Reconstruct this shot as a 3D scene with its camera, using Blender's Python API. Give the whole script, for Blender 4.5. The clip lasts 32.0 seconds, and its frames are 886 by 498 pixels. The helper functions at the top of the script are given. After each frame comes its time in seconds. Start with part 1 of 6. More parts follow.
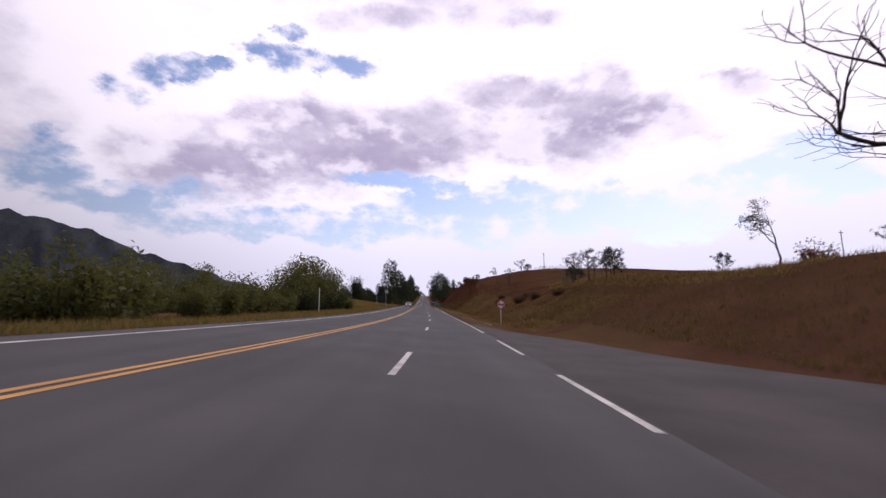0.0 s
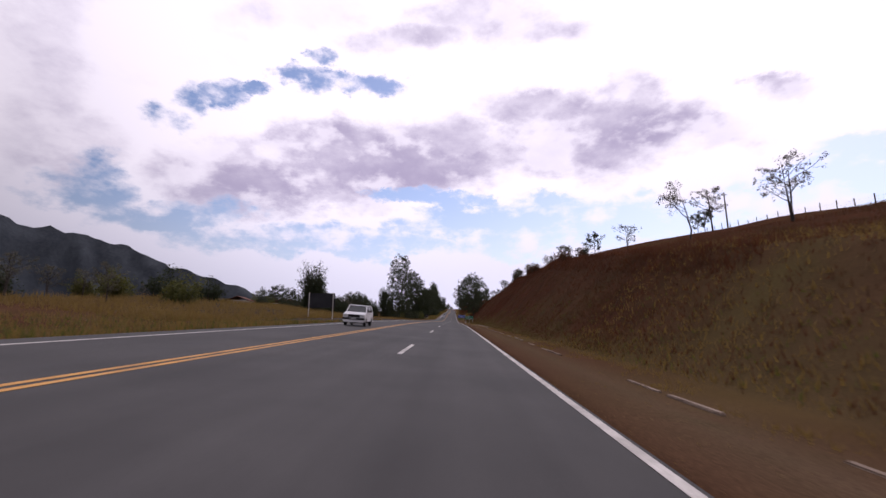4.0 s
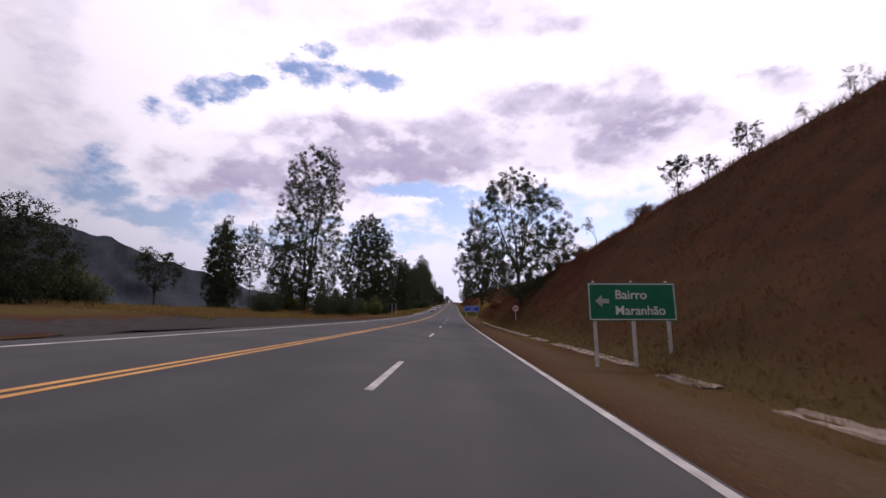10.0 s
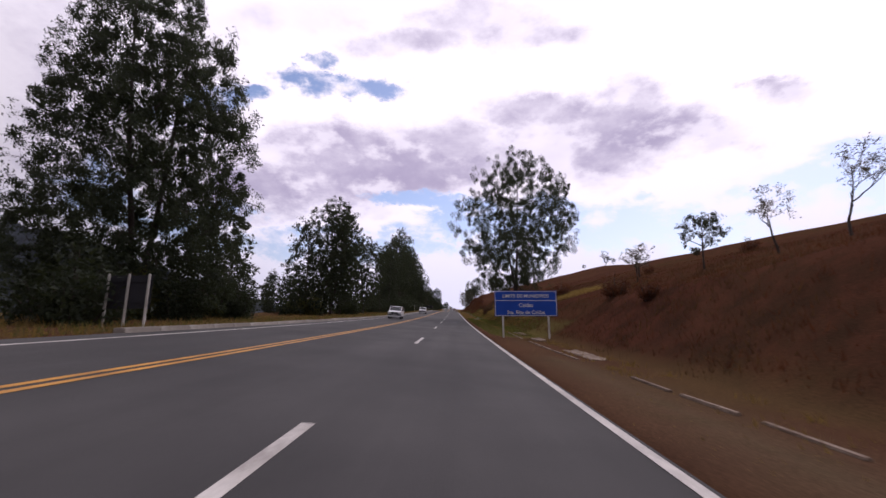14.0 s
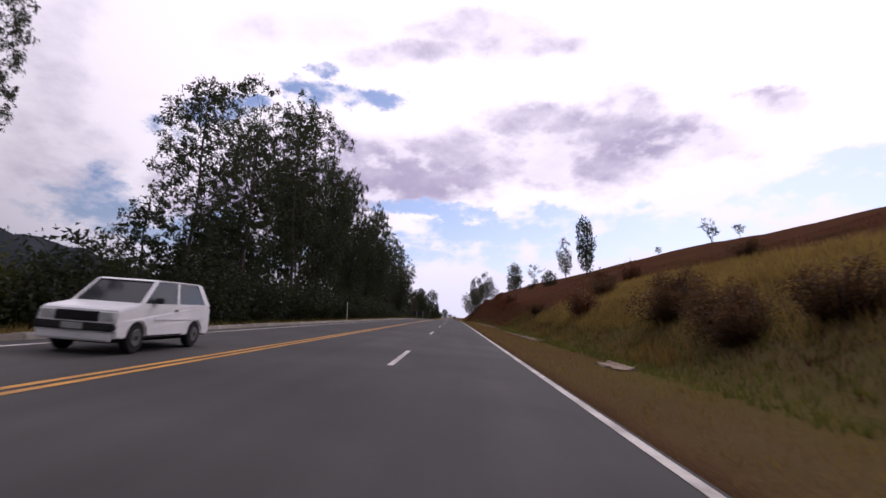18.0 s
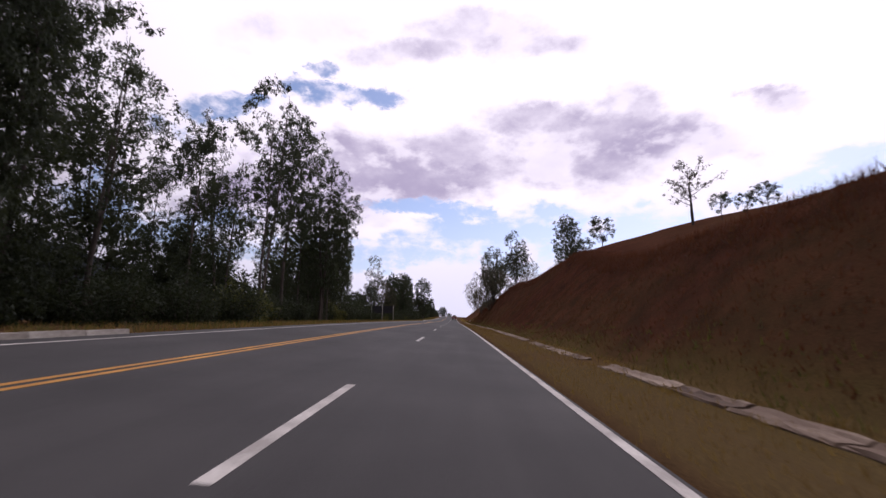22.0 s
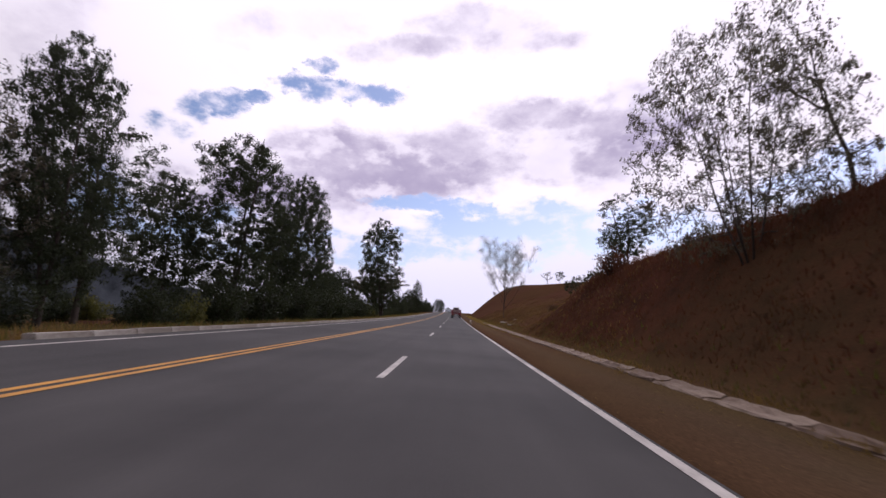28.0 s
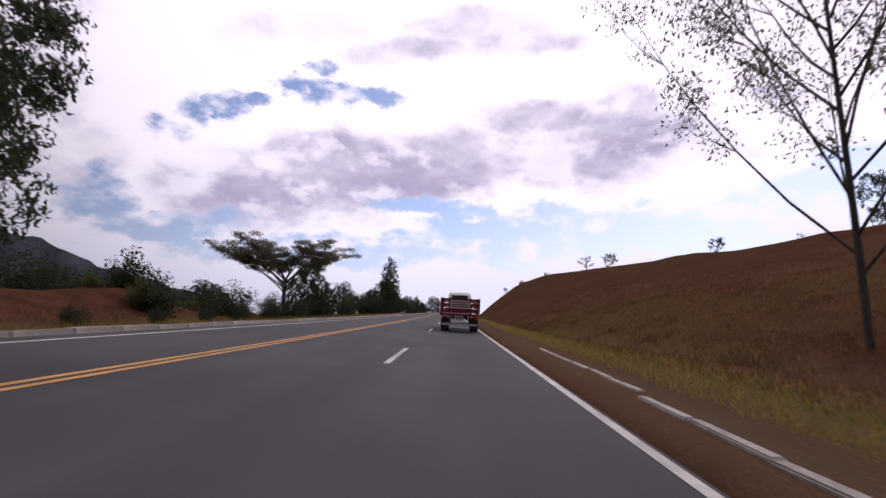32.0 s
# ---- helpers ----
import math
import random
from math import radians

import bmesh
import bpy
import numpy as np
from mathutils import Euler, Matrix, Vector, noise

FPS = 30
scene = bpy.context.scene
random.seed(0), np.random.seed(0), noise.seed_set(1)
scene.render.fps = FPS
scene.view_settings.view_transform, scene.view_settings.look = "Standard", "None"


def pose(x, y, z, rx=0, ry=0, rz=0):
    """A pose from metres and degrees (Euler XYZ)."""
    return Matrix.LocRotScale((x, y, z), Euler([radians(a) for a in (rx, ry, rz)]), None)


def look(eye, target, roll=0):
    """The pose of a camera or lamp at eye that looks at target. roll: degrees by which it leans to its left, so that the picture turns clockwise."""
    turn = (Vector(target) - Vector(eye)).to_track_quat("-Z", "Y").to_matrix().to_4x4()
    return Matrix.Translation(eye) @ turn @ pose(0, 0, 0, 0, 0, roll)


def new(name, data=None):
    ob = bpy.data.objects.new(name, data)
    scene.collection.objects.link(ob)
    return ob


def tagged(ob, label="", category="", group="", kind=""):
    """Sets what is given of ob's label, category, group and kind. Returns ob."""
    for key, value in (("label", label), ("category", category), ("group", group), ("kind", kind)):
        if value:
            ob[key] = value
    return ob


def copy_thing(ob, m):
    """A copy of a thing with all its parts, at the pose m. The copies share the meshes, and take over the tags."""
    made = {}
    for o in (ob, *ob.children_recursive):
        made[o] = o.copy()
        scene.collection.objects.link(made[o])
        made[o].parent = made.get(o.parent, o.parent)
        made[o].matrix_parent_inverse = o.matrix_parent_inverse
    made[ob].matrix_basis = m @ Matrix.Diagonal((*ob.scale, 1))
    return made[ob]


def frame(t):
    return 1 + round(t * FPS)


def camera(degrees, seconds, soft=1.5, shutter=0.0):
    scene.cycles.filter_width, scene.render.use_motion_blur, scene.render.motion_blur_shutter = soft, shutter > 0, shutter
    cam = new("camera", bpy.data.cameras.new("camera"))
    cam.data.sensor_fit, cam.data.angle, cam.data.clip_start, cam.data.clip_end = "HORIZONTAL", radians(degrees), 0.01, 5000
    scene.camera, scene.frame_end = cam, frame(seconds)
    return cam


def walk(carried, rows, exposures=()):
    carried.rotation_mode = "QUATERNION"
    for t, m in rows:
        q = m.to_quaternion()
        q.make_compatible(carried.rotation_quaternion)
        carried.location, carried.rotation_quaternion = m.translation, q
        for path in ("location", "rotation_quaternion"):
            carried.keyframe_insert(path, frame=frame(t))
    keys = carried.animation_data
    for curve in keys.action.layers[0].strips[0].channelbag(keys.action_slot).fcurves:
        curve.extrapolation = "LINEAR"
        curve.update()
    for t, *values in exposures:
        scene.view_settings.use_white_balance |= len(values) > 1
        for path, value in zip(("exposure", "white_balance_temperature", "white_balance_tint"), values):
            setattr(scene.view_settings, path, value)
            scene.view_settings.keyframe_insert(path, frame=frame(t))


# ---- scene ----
# ---- the line of the road: station s along it, u across it (to the right), metres ----
def table(knots):
    """A smooth function through (x, value) pairs."""
    xs = np.array([k[0] for k in knots], float)
    ys = np.array([k[1] for k in knots], float)
    d = np.diff(ys) / np.diff(xs)
    m = np.empty(len(xs))
    m[0], m[-1] = d[0], d[-1]
    m[1:-1] = np.where(d[:-1] * d[1:] > 0, (d[:-1] + d[1:]) / 2, 0)

    def value(x):
        x = np.asarray(x, float)
        i = np.clip(np.searchsorted(xs, x) - 1, 0, len(xs) - 2)
        h = xs[i + 1] - xs[i]
        k = np.clip((x - xs[i]) / h, 0, 1)
        a = (1 + 2 * k) * (1 - k) ** 2 * ys[i] + k * (1 - k) ** 2 * h * m[i]
        return a + k * k * (3 - 2 * k) * ys[i + 1] + k * k * (k - 1) * h * m[i + 1]
    return value


S0, S1, DS = -400.0, 4400.0, 2.0
stations = np.arange(S0, S1 + DS, DS)
heading = table([(-400, -3.7), (-20, -3.7), (70, 0.0), (780, 0.0), (1000, -9.0), (1300, -14), (4400, -14)])
grade = table([(-400, 0), (0, 0), (60, 1.0), (120, 1.2), (160, 0.8), (210, 0.5), (260, 0.8), (320, 1.8), (380, 2.7), (430, 2.9),
               (500, 2.6), (560, 2.2), (620, 2.3), (700, 3.0), (780, 3.4), (900, 2.5), (1100, 0), (4400, 0)])
_h, _g = np.radians(heading(stations)), np.radians(grade(stations))
road_x = np.cumsum(-np.sin(_h)) * DS
road_y = np.cumsum(np.cos(_h)) * DS
road_z = np.cumsum(np.tan(_g)) * DS
_i0 = int(round(-S0 / DS))
road_x, road_y, road_z = road_x - road_x[_i0], road_y - road_y[_i0], road_z - road_z[_i0]
BANK = 0.075
EDGE_R, DASH, YELLOW, EDGE_L = 2.0, -1.38, -4.95, -8.5


def spot(s, u, z=0.0):
    """The world place at station s, u metres to the right, z above the road's own line."""
    a = np.radians(heading(s))
    x = np.interp(s, stations, road_x) + u * np.cos(a)
    y = np.interp(s, stations, road_y) + u * np.sin(a)
    return np.stack(np.broadcast_arrays(x, y, np.interp(s, stations, road_z) + z), -1)


def road_top(u):
    return -BANK * np.clip(u, -9.4, 2.7)


# ---- camera: time, station along the road ----
progress = table([(0, 0), (0.18, 4.1), (1.56, 36.1), (2.98, 68.1), (5.8, 132.1), (7.2, 164.1), (8.66, 196.1), (10.14, 228.1), (11.64, 260.1),
                  (13.12, 292.1), (14.6, 324.1), (16.82, 372.1), (18.28, 404.1), (19.74, 436.1), (21.22, 468.1), (22.73, 500.1), (24.26, 532.1),
                  (25.83, 564.1), (27.42, 596.1), (29.01, 628.1), (30.66, 660.1), (32.0, 686.2)])
across = table([(0, -0.4), (1, 0.08), (2, 0.22), (3, 0.3), (5.5, 0), (7, 0), (8, 0.07), (9, 0.07), (10, -0.1), (11, -0.18), (12, 0), (13, 0.1), (14, 0.1),
                (16.5, 0.16), (18, 0.05), (19, 0.23), (20, 0.3), (22, 0.25), (25, 0.25), (27.5, -0.05), (28, -0.05), (29, 0), (30, 0.12), (31, 0.16), (32, 0.1)])
turn = table([(0, -0.7), (0.6, -0.1), (1.2, 0), (32, 0)])
tip = table([(0, -1.1), (1, -1.0), (2, -0.95), (3, -0.4), (3.5, -0.35), (29, -0.35), (30, -0.6), (32, -0.7)])
EYE = 1.19
DEGREES = 93.2


def eye_pose(t):
    s, u = float(progress(t)), float(across(t))
    x, y, z = spot(s, u, float(road_top(u)) + EYE)
    return float(x), float(y), float(z), 90 + 9.49 + float(grade(s)) + float(tip(t)), 0.0, float(heading(s)) + 1.47 + float(turn(t))


cam = camera(DEGREES, 32.0, shutter=0.12)
walk(cam, [(k / 4, pose(*eye_pose(k / 4))) for k in range(129)],
     exposures=[(0, -0.22, 6300, 26), (32, -0.22, 6300, 26)])
# ---- sky, sun, exposure ----
SUN_UP, SUN_TURN = 48, -38
world = bpy.data.worlds.new("sky")
scene.world = world
world.use_nodes = True
wt = world.node_tree
wt.nodes.clear()


def wn(kind, **values):
    n = wt.nodes.new(kind)
    for k, v in values.items():
        setattr(n, k, v) if not k.startswith("in_") else None
    return n


def wmath(op, a, b=None, c=None):
    n = wt.nodes.new("ShaderNodeMath")
    n.operation = op
    for i, v in enumerate((a, b, c)):
        if v is None:
            continue
        if isinstance(v, (int, float)):
            n.inputs[i].default_value = v
        else:
            wt.links.new(v, n.inputs[i])
    return n.outputs[0]


def wmix(f, a, b):
    n = wt.nodes.new("ShaderNodeMix")
    n.data_type = "RGBA"
    for i, v in ((0, f), (6, a), (7, b)):
        if isinstance(v, tuple):
            n.inputs[i].default_value = (*v, 1)
        elif isinstance(v, (int, float)):
            n.inputs[i].default_value = v
        else:
            wt.links.new(v, n.inputs[i])
    return n.outputs[2]


def wstep(v, lo, hi):
    n = wt.nodes.new("ShaderNodeMapRange")
    n.interpolation_type = "SMOOTHSTEP"
    wt.links.new(v, n.inputs[0])
    n.inputs[1].default_value, n.inputs[2].default_value = lo, hi
    return n.outputs[0]


sky = wt.nodes.new("ShaderNodeTexSky")
sky.sky_type, sky.sun_disc = "NISHITA", False
sky.sun_elevation, sky.sun_rotation = radians(SUN_UP), radians(-SUN_TURN)
sky_blue = wt.nodes.new("ShaderNodeVectorMath")
sky_blue.operation = "SCALE"
sky_blue.inputs["Scale"].default_value = 0.15
wt.links.new(sky.outputs[0], sky_blue.inputs[0])
way = wt.nodes.new("ShaderNodeTexCoord").outputs["Generated"]
split = wt.nodes.new("ShaderNodeSeparateXYZ")
wt.links.new(way, split.inputs[0])
dx, dy, dz = split.outputs
# the cloud deck: a flat layer seen from below
deck_z = wmath("ADD", wmath("MAXIMUM", dz, 0.0), 0.12)
deck = wt.nodes.new("ShaderNodeCombineXYZ")
wt.links.new(wmath("DIVIDE", dx, deck_z), deck.inputs[0])
wt.links.new(wmath("DIVIDE", dy, deck_z), deck.inputs[1])


def wnoise(scale, detail, rough, offset=0.0, source=None):
    n = wt.nodes.new("ShaderNodeTexNoise")
    n.noise_dimensions = "4D"
    wt.links.new(source or deck.outputs[0], n.inputs["Vector"])
    n.inputs["W"].default_value = offset
    n.inputs["Scale"].default_value, n.inputs["Detail"].default_value, n.inputs["Roughness"].default_value = scale, detail, rough
    return n


flat = wt.nodes.new("ShaderNodeVectorMath")
flat.operation = "MULTIPLY"
wt.links.new(way, flat.inputs[0])
flat.inputs[1].default_value = (1, 1, 1.7)
front = wmath("MAXIMUM", dy, 0.05)
fx, fz = wmath("DIVIDE", dx, front), wmath("DIVIDE", dz, front)
ruffle = wnoise(7.5, 9, 0.66, 3.0, flat.outputs[0]).outputs["Color"]
rs = wt.nodes.new("ShaderNodeSeparateXYZ")
wt.links.new(ruffle, rs.inputs[0])
fx = wmath("ADD", fx, wmath("MULTIPLY", wmath("SUBTRACT", rs.outputs[0], 0.5), 0.30))
fz = wmath("ADD", fz, wmath("MULTIPLY", wmath("SUBTRACT", rs.outputs[1], 0.5), 0.17))
ahead = wstep(dy, 0.1, 0.35)


def cloud_spots(spots, reach=2.4):
    """The strongest of soft ellipses at (x, z) on a sheet one unit ahead, with half widths."""
    best = None
    for x, z, w, h, k in spots:
        a = wmath("DIVIDE", wmath("SUBTRACT", fx, x), w)
        b = wmath("DIVIDE", wmath("SUBTRACT", fz, z), h)
        r = wmath("ADD", wmath("MULTIPLY", a, a), wmath("MULTIPLY", b, b))
        m = wmath("MULTIPLY", wstep(r, reach, 0.0), k)
        best = m if best is None else wmath("MAXIMUM", best, m)
    return wmath("MULTIPLY", best, ahead)


gaps = cloud_spots([(-0.36, 0.655, 0.10, 0.022, 1), (-0.27, 0.63, 0.10, 0.026, 1), (-0.35, 0.71, 0.045, 0.022, 0.95), (-0.53, 0.615, 0.06, 0.016, 0.95), (-0.72, 0.56, 0.07, 0.06, 0.62),
                    (-0.62, 0.61, 0.06, 0.03, 0.7), (-0.96, 0.36, 0.15, 0.07, 0.85), (-0.70, 0.27, 0.20, 0.04, 0.75), (-0.10, 0.325, 0.09, 0.020, 1), (0.02, 0.30, 0.09, 0.018, 0.9), (0.08, 0.25, 0.20, 0.030, 0.95),
                    (0.36, 0.26, 0.26, 0.045, 1), (0.22, 0.20, 0.20, 0.04, 0.85), (-0.34, 0.21, 0.30, 0.035, 0.8), (0.66, 0.22, 0.20, 0.05, 0.7), (0.92, 0.34, 0.22, 0.06, 0.95), (1.0, 0.43, 0.12, 0.04, 0.75)], 3.0)
greys = cloud_spots([(-0.16, 0.40, 0.20, 0.065, 1), (-0.33, 0.46, 0.13, 0.05, 0.9), (-0.03, 0.46, 0.12, 0.05, 0.75), (-0.46, 0.35, 0.16, 0.055, 0.95), (-0.60, 0.42, 0.12, 0.05, 0.6), (-0.36, 0.305, 0.18, 0.025, 0.6),
                     (0.30, 0.43, 0.14, 0.055, 0.85), (0.42, 0.50, 0.17, 0.06, 0.9), (0.22, 0.54, 0.11, 0.035, 0.7), (0.60, 0.49, 0.12, 0.035, 0.85), (0.46, 0.58, 0.07, 0.04, 0.65), (0.83, 0.595, 0.06, 0.024, 0.9),
                     (0.08, 0.82, 0.13, 0.045, 0.65), (0.22, 0.77, 0.10, 0.03, 0.6), (-0.12, 0.755, 0.11, 0.03, 0.65), (-0.45, 0.83, 0.16, 0.04, 0.35), (-1.12, 0.70, 0.10, 0.25, 0.5), (-1.02, 0.45, 0.12, 0.08, 0.5)], 4.2)
puff = wnoise(5.0, 9, 0.58, 1.0, flat.outputs[0]).outputs["Fac"]
curl = wnoise(13.0, 8, 0.6, 4.0, flat.outputs[0]).outputs["Fac"]
soft = wnoise(2.0, 6, 0.55, 7.0, flat.outputs[0]).outputs["Fac"]
wisp = wmath("ADD", wmath("MULTIPLY", wmath("SUBTRACT", puff, 0.5), 2.1), wmath("MULTIPLY", wmath("SUBTRACT", curl, 0.5), 2.1))
billow = wnoise(9.5, 7, 0.55, 11.0, flat.outputs[0]).outputs["Fac"]
body = wmath("ADD", wmath("MULTIPLY", greys, 1.25), wmath("ADD", wmath("MULTIPLY", wisp, 0.5), wmath("MULTIPLY", wmath("SUBTRACT", soft, 0.5), 0.8)))
shade = wmath("MULTIPLY", wstep(body, 0.14, 1.40), wmath("SUBTRACT", 1.0, wmath("MULTIPLY", wstep(billow, 0.47, 0.62), 0.65)))
cloud = wmix(shade, (1.16, 1.14, 1.18), (0.50, 0.462, 0.605))
haze = wstep(dz, 0.34, 0.02)
cloud = wmix(wmath("MULTIPLY", haze, 0.72), cloud, (0.74, 0.79, 0.94))
cover = wmath("SUBTRACT", 1.0, wmath("MULTIPLY", wmath("MINIMUM", wmath("MULTIPLY", gaps, 2.0), 1.0), wstep(wmath("SUBTRACT", gaps, wmath("MULTIPLY", wisp, 1.25)), 0.26, 1.0)))
air = wmix(cover, wmix(wmath("MULTIPLY", haze, 0.55), sky_blue.outputs[0], (0.84, 0.90, 1.0)), cloud)
# clouds are bright towards the sun and grey on the far side of the sky
sun_way = (math.sin(radians(-SUN_TURN)) * math.cos(radians(SUN_UP)), math.cos(radians(-SUN_TURN)) * math.cos(radians(SUN_UP)), math.sin(radians(SUN_UP)))
dot = wmath("ADD", wmath("ADD", wmath("MULTIPLY", dx, sun_way[0]), wmath("MULTIPLY", dy, sun_way[1])), wmath("MULTIPLY", dz, sun_way[2]))
glow = wmath("ADD", 0.34, wmath("MULTIPLY", wstep(dot, -0.1, 0.62), 0.72))
lit = wt.nodes.new("ShaderNodeVectorMath")
lit.operation = "SCALE"
wt.links.new(air, lit.inputs[0])
wt.links.new(glow, lit.inputs["Scale"])
air = lit.outputs[0]
back = wt.nodes.new("ShaderNodeBackground")
wt.links.new(air, back.inputs["Color"])
back.inputs["Strength"].default_value = 1.0
out = wt.nodes.new("ShaderNodeOutputWorld")
wt.links.new(back.outputs[0], out.inputs[0])

sun = new("sun", bpy.data.lights.new("sun", "SUN"))
sun.data.energy, sun.data.angle, sun.data.color = 1.0, radians(14), (1.0, 0.95, 0.88)
sun.matrix_world = look((0, 0, 300), (-300 * math.sin(radians(-SUN_TURN)) / math.tan(radians(SUN_UP)), -300 * math.cos(radians(-SUN_TURN)) / math.tan(radians(SUN_UP)), 0))
# ---- materials ----
def material(name, colour, dark=None, rough=0.8, scale=3.0, fine=40.0, bump=0.3, metal=0.0, spec=0.3, per_object=0.0, per_island=0.0, height=0.02):
    """A surface with two scales of variation and fine relief."""
    m = bpy.data.materials.new(name)
    m.use_nodes = True
    nt = m.node_tree
    b = nt.nodes["Principled BSDF"]
    co = nt.nodes.new("ShaderNodeTexCoord").outputs["Object"]
    dark = dark or tuple(c * 0.6 for c in colour)

    def tex(sc, det):
        n = nt.nodes.new("ShaderNodeTexNoise")
        n.inputs["Scale"].default_value, n.inputs["Detail"].default_value = sc, det
        nt.links.new(co, n.inputs["Vector"])
        return n.outputs["Fac"]

    def ramp(v, lo, hi):
        n = nt.nodes.new("ShaderNodeMapRange")
        nt.links.new(v, n.inputs[0])
        n.inputs[1].default_value, n.inputs[2].default_value = lo, hi
        return n.outputs[0]
    big, small = tex(scale, 5), tex(fine, 4)
    add = nt.nodes.new("ShaderNodeMath")
    add.operation = "MULTIPLY_ADD"
    nt.links.new(ramp(small, 0.3, 0.7), add.inputs[0])
    add.inputs[1].default_value = 0.45
    nt.links.new(ramp(big, 0.35, 0.75), add.inputs[2])
    fac = add.outputs[0]
    if per_object or per_island:
        extra = nt.nodes.new("ShaderNodeObjectInfo").outputs["Random"] if per_object else nt.nodes.new("ShaderNodeNewGeometry").outputs["Random Per Island"]
        a2 = nt.nodes.new("ShaderNodeMath")
        a2.operation = "MULTIPLY_ADD"
        nt.links.new(extra, a2.inputs[0])
        a2.inputs[1].default_value = per_object or per_island
        nt.links.new(fac, a2.inputs[2])
        fac = a2.outputs[0]
    mix = nt.nodes.new("ShaderNodeMix")
    mix.data_type = "RGBA"
    nt.links.new(fac, mix.inputs[0])
    mix.inputs[6].default_value, mix.inputs[7].default_value = (*colour, 1), (*dark, 1)
    nt.links.new(mix.outputs[2], b.inputs["Base Color"])
    b.inputs["Roughness"].default_value, b.inputs["Metallic"].default_value = rough, metal
    b.inputs["Specular IOR Level"].default_value = spec
    if bump:
        bn = nt.nodes.new("ShaderNodeBump")
        bn.inputs["Strength"].default_value, bn.inputs["Distance"].default_value = bump, height
        nt.links.new(small, bn.inputs["Height"])
        nt.links.new(bn.outputs[0], b.inputs["Normal"])
    return m


def leafy(name, colour, dark, thin=0.25):
    """Leaves: each one its own tone, some light through them."""
    m = material(name, colour, dark, rough=0.6, scale=0.25, fine=6, bump=0, spec=0.15, per_island=0.5)
    nt = m.node_tree
    b = nt.nodes["Principled BSDF"]
    tr = nt.nodes.new("ShaderNodeBsdfTranslucent")
    tr.inputs[0].default_value = (colour[0] * 1.5, colour[1] * 1.5, colour[2], 1)
    mx = nt.nodes.new("ShaderNodeMixShader")
    mx.inputs[0].default_value = thin
    nt.links.new(b.outputs[0], mx.inputs[1])
    nt.links.new(tr.outputs[0], mx.inputs[2])
    nt.links.new(mx.outputs[0], nt.nodes["Material Output"].inputs[0])
    return m


def worn_asphalt():
    """Road surface: wheel tracks and patches drawn out along the road, fine grain."""
    m = material("asphalt", (0.060, 0.0565, 0.055), (0.037, 0.035, 0.0345), rough=0.85, scale=0.35, fine=60, bump=0.35, height=0.01)
    nt = m.node_tree
    b = nt.nodes["Principled BSDF"]
    was = b.inputs["Base Color"].links[0].from_socket
    co = nt.nodes.new("ShaderNodeTexCoord").outputs["Object"]

    def streaks(scale, sx, sy, lo, hi):
        mp = nt.nodes.new("ShaderNodeMapping")
        mp.inputs["Scale"].default_value = (sx, sy, 1)
        nt.links.new(co, mp.inputs[0])
        n = nt.nodes.new("ShaderNodeTexNoise")
        n.inputs["Scale"].default_value, n.inputs["Detail"].default_value = scale, 6
        nt.links.new(mp.outputs[0], n.inputs["Vector"])
        r = nt.nodes.new("ShaderNodeMapRange")
        nt.links.new(n.outputs["Fac"], r.inputs[0])
        r.inputs[1].default_value, r.inputs[2].default_value, r.inputs[3].default_value, r.inputs[4].default_value = 0.3, 0.7, lo, hi
        return r.outputs[0]
    fac = nt.nodes.new("ShaderNodeMath")
    fac.operation = "MULTIPLY"
    nt.links.new(streaks(1.0, 1.1, 0.02, 0.80, 1.16), fac.inputs[0])
    nt.links.new(streaks(0.5, 0.8, 0.25, 0.86, 1.10), fac.inputs[1])
    sc = nt.nodes.new("ShaderNodeVectorMath")
    sc.operation = "SCALE"
    nt.links.new(was, sc.inputs[0])
    nt.links.new(fac.outputs[0], sc.inputs["Scale"])
    nt.links.new(sc.outputs[0], b.inputs["Base Color"])
    return m


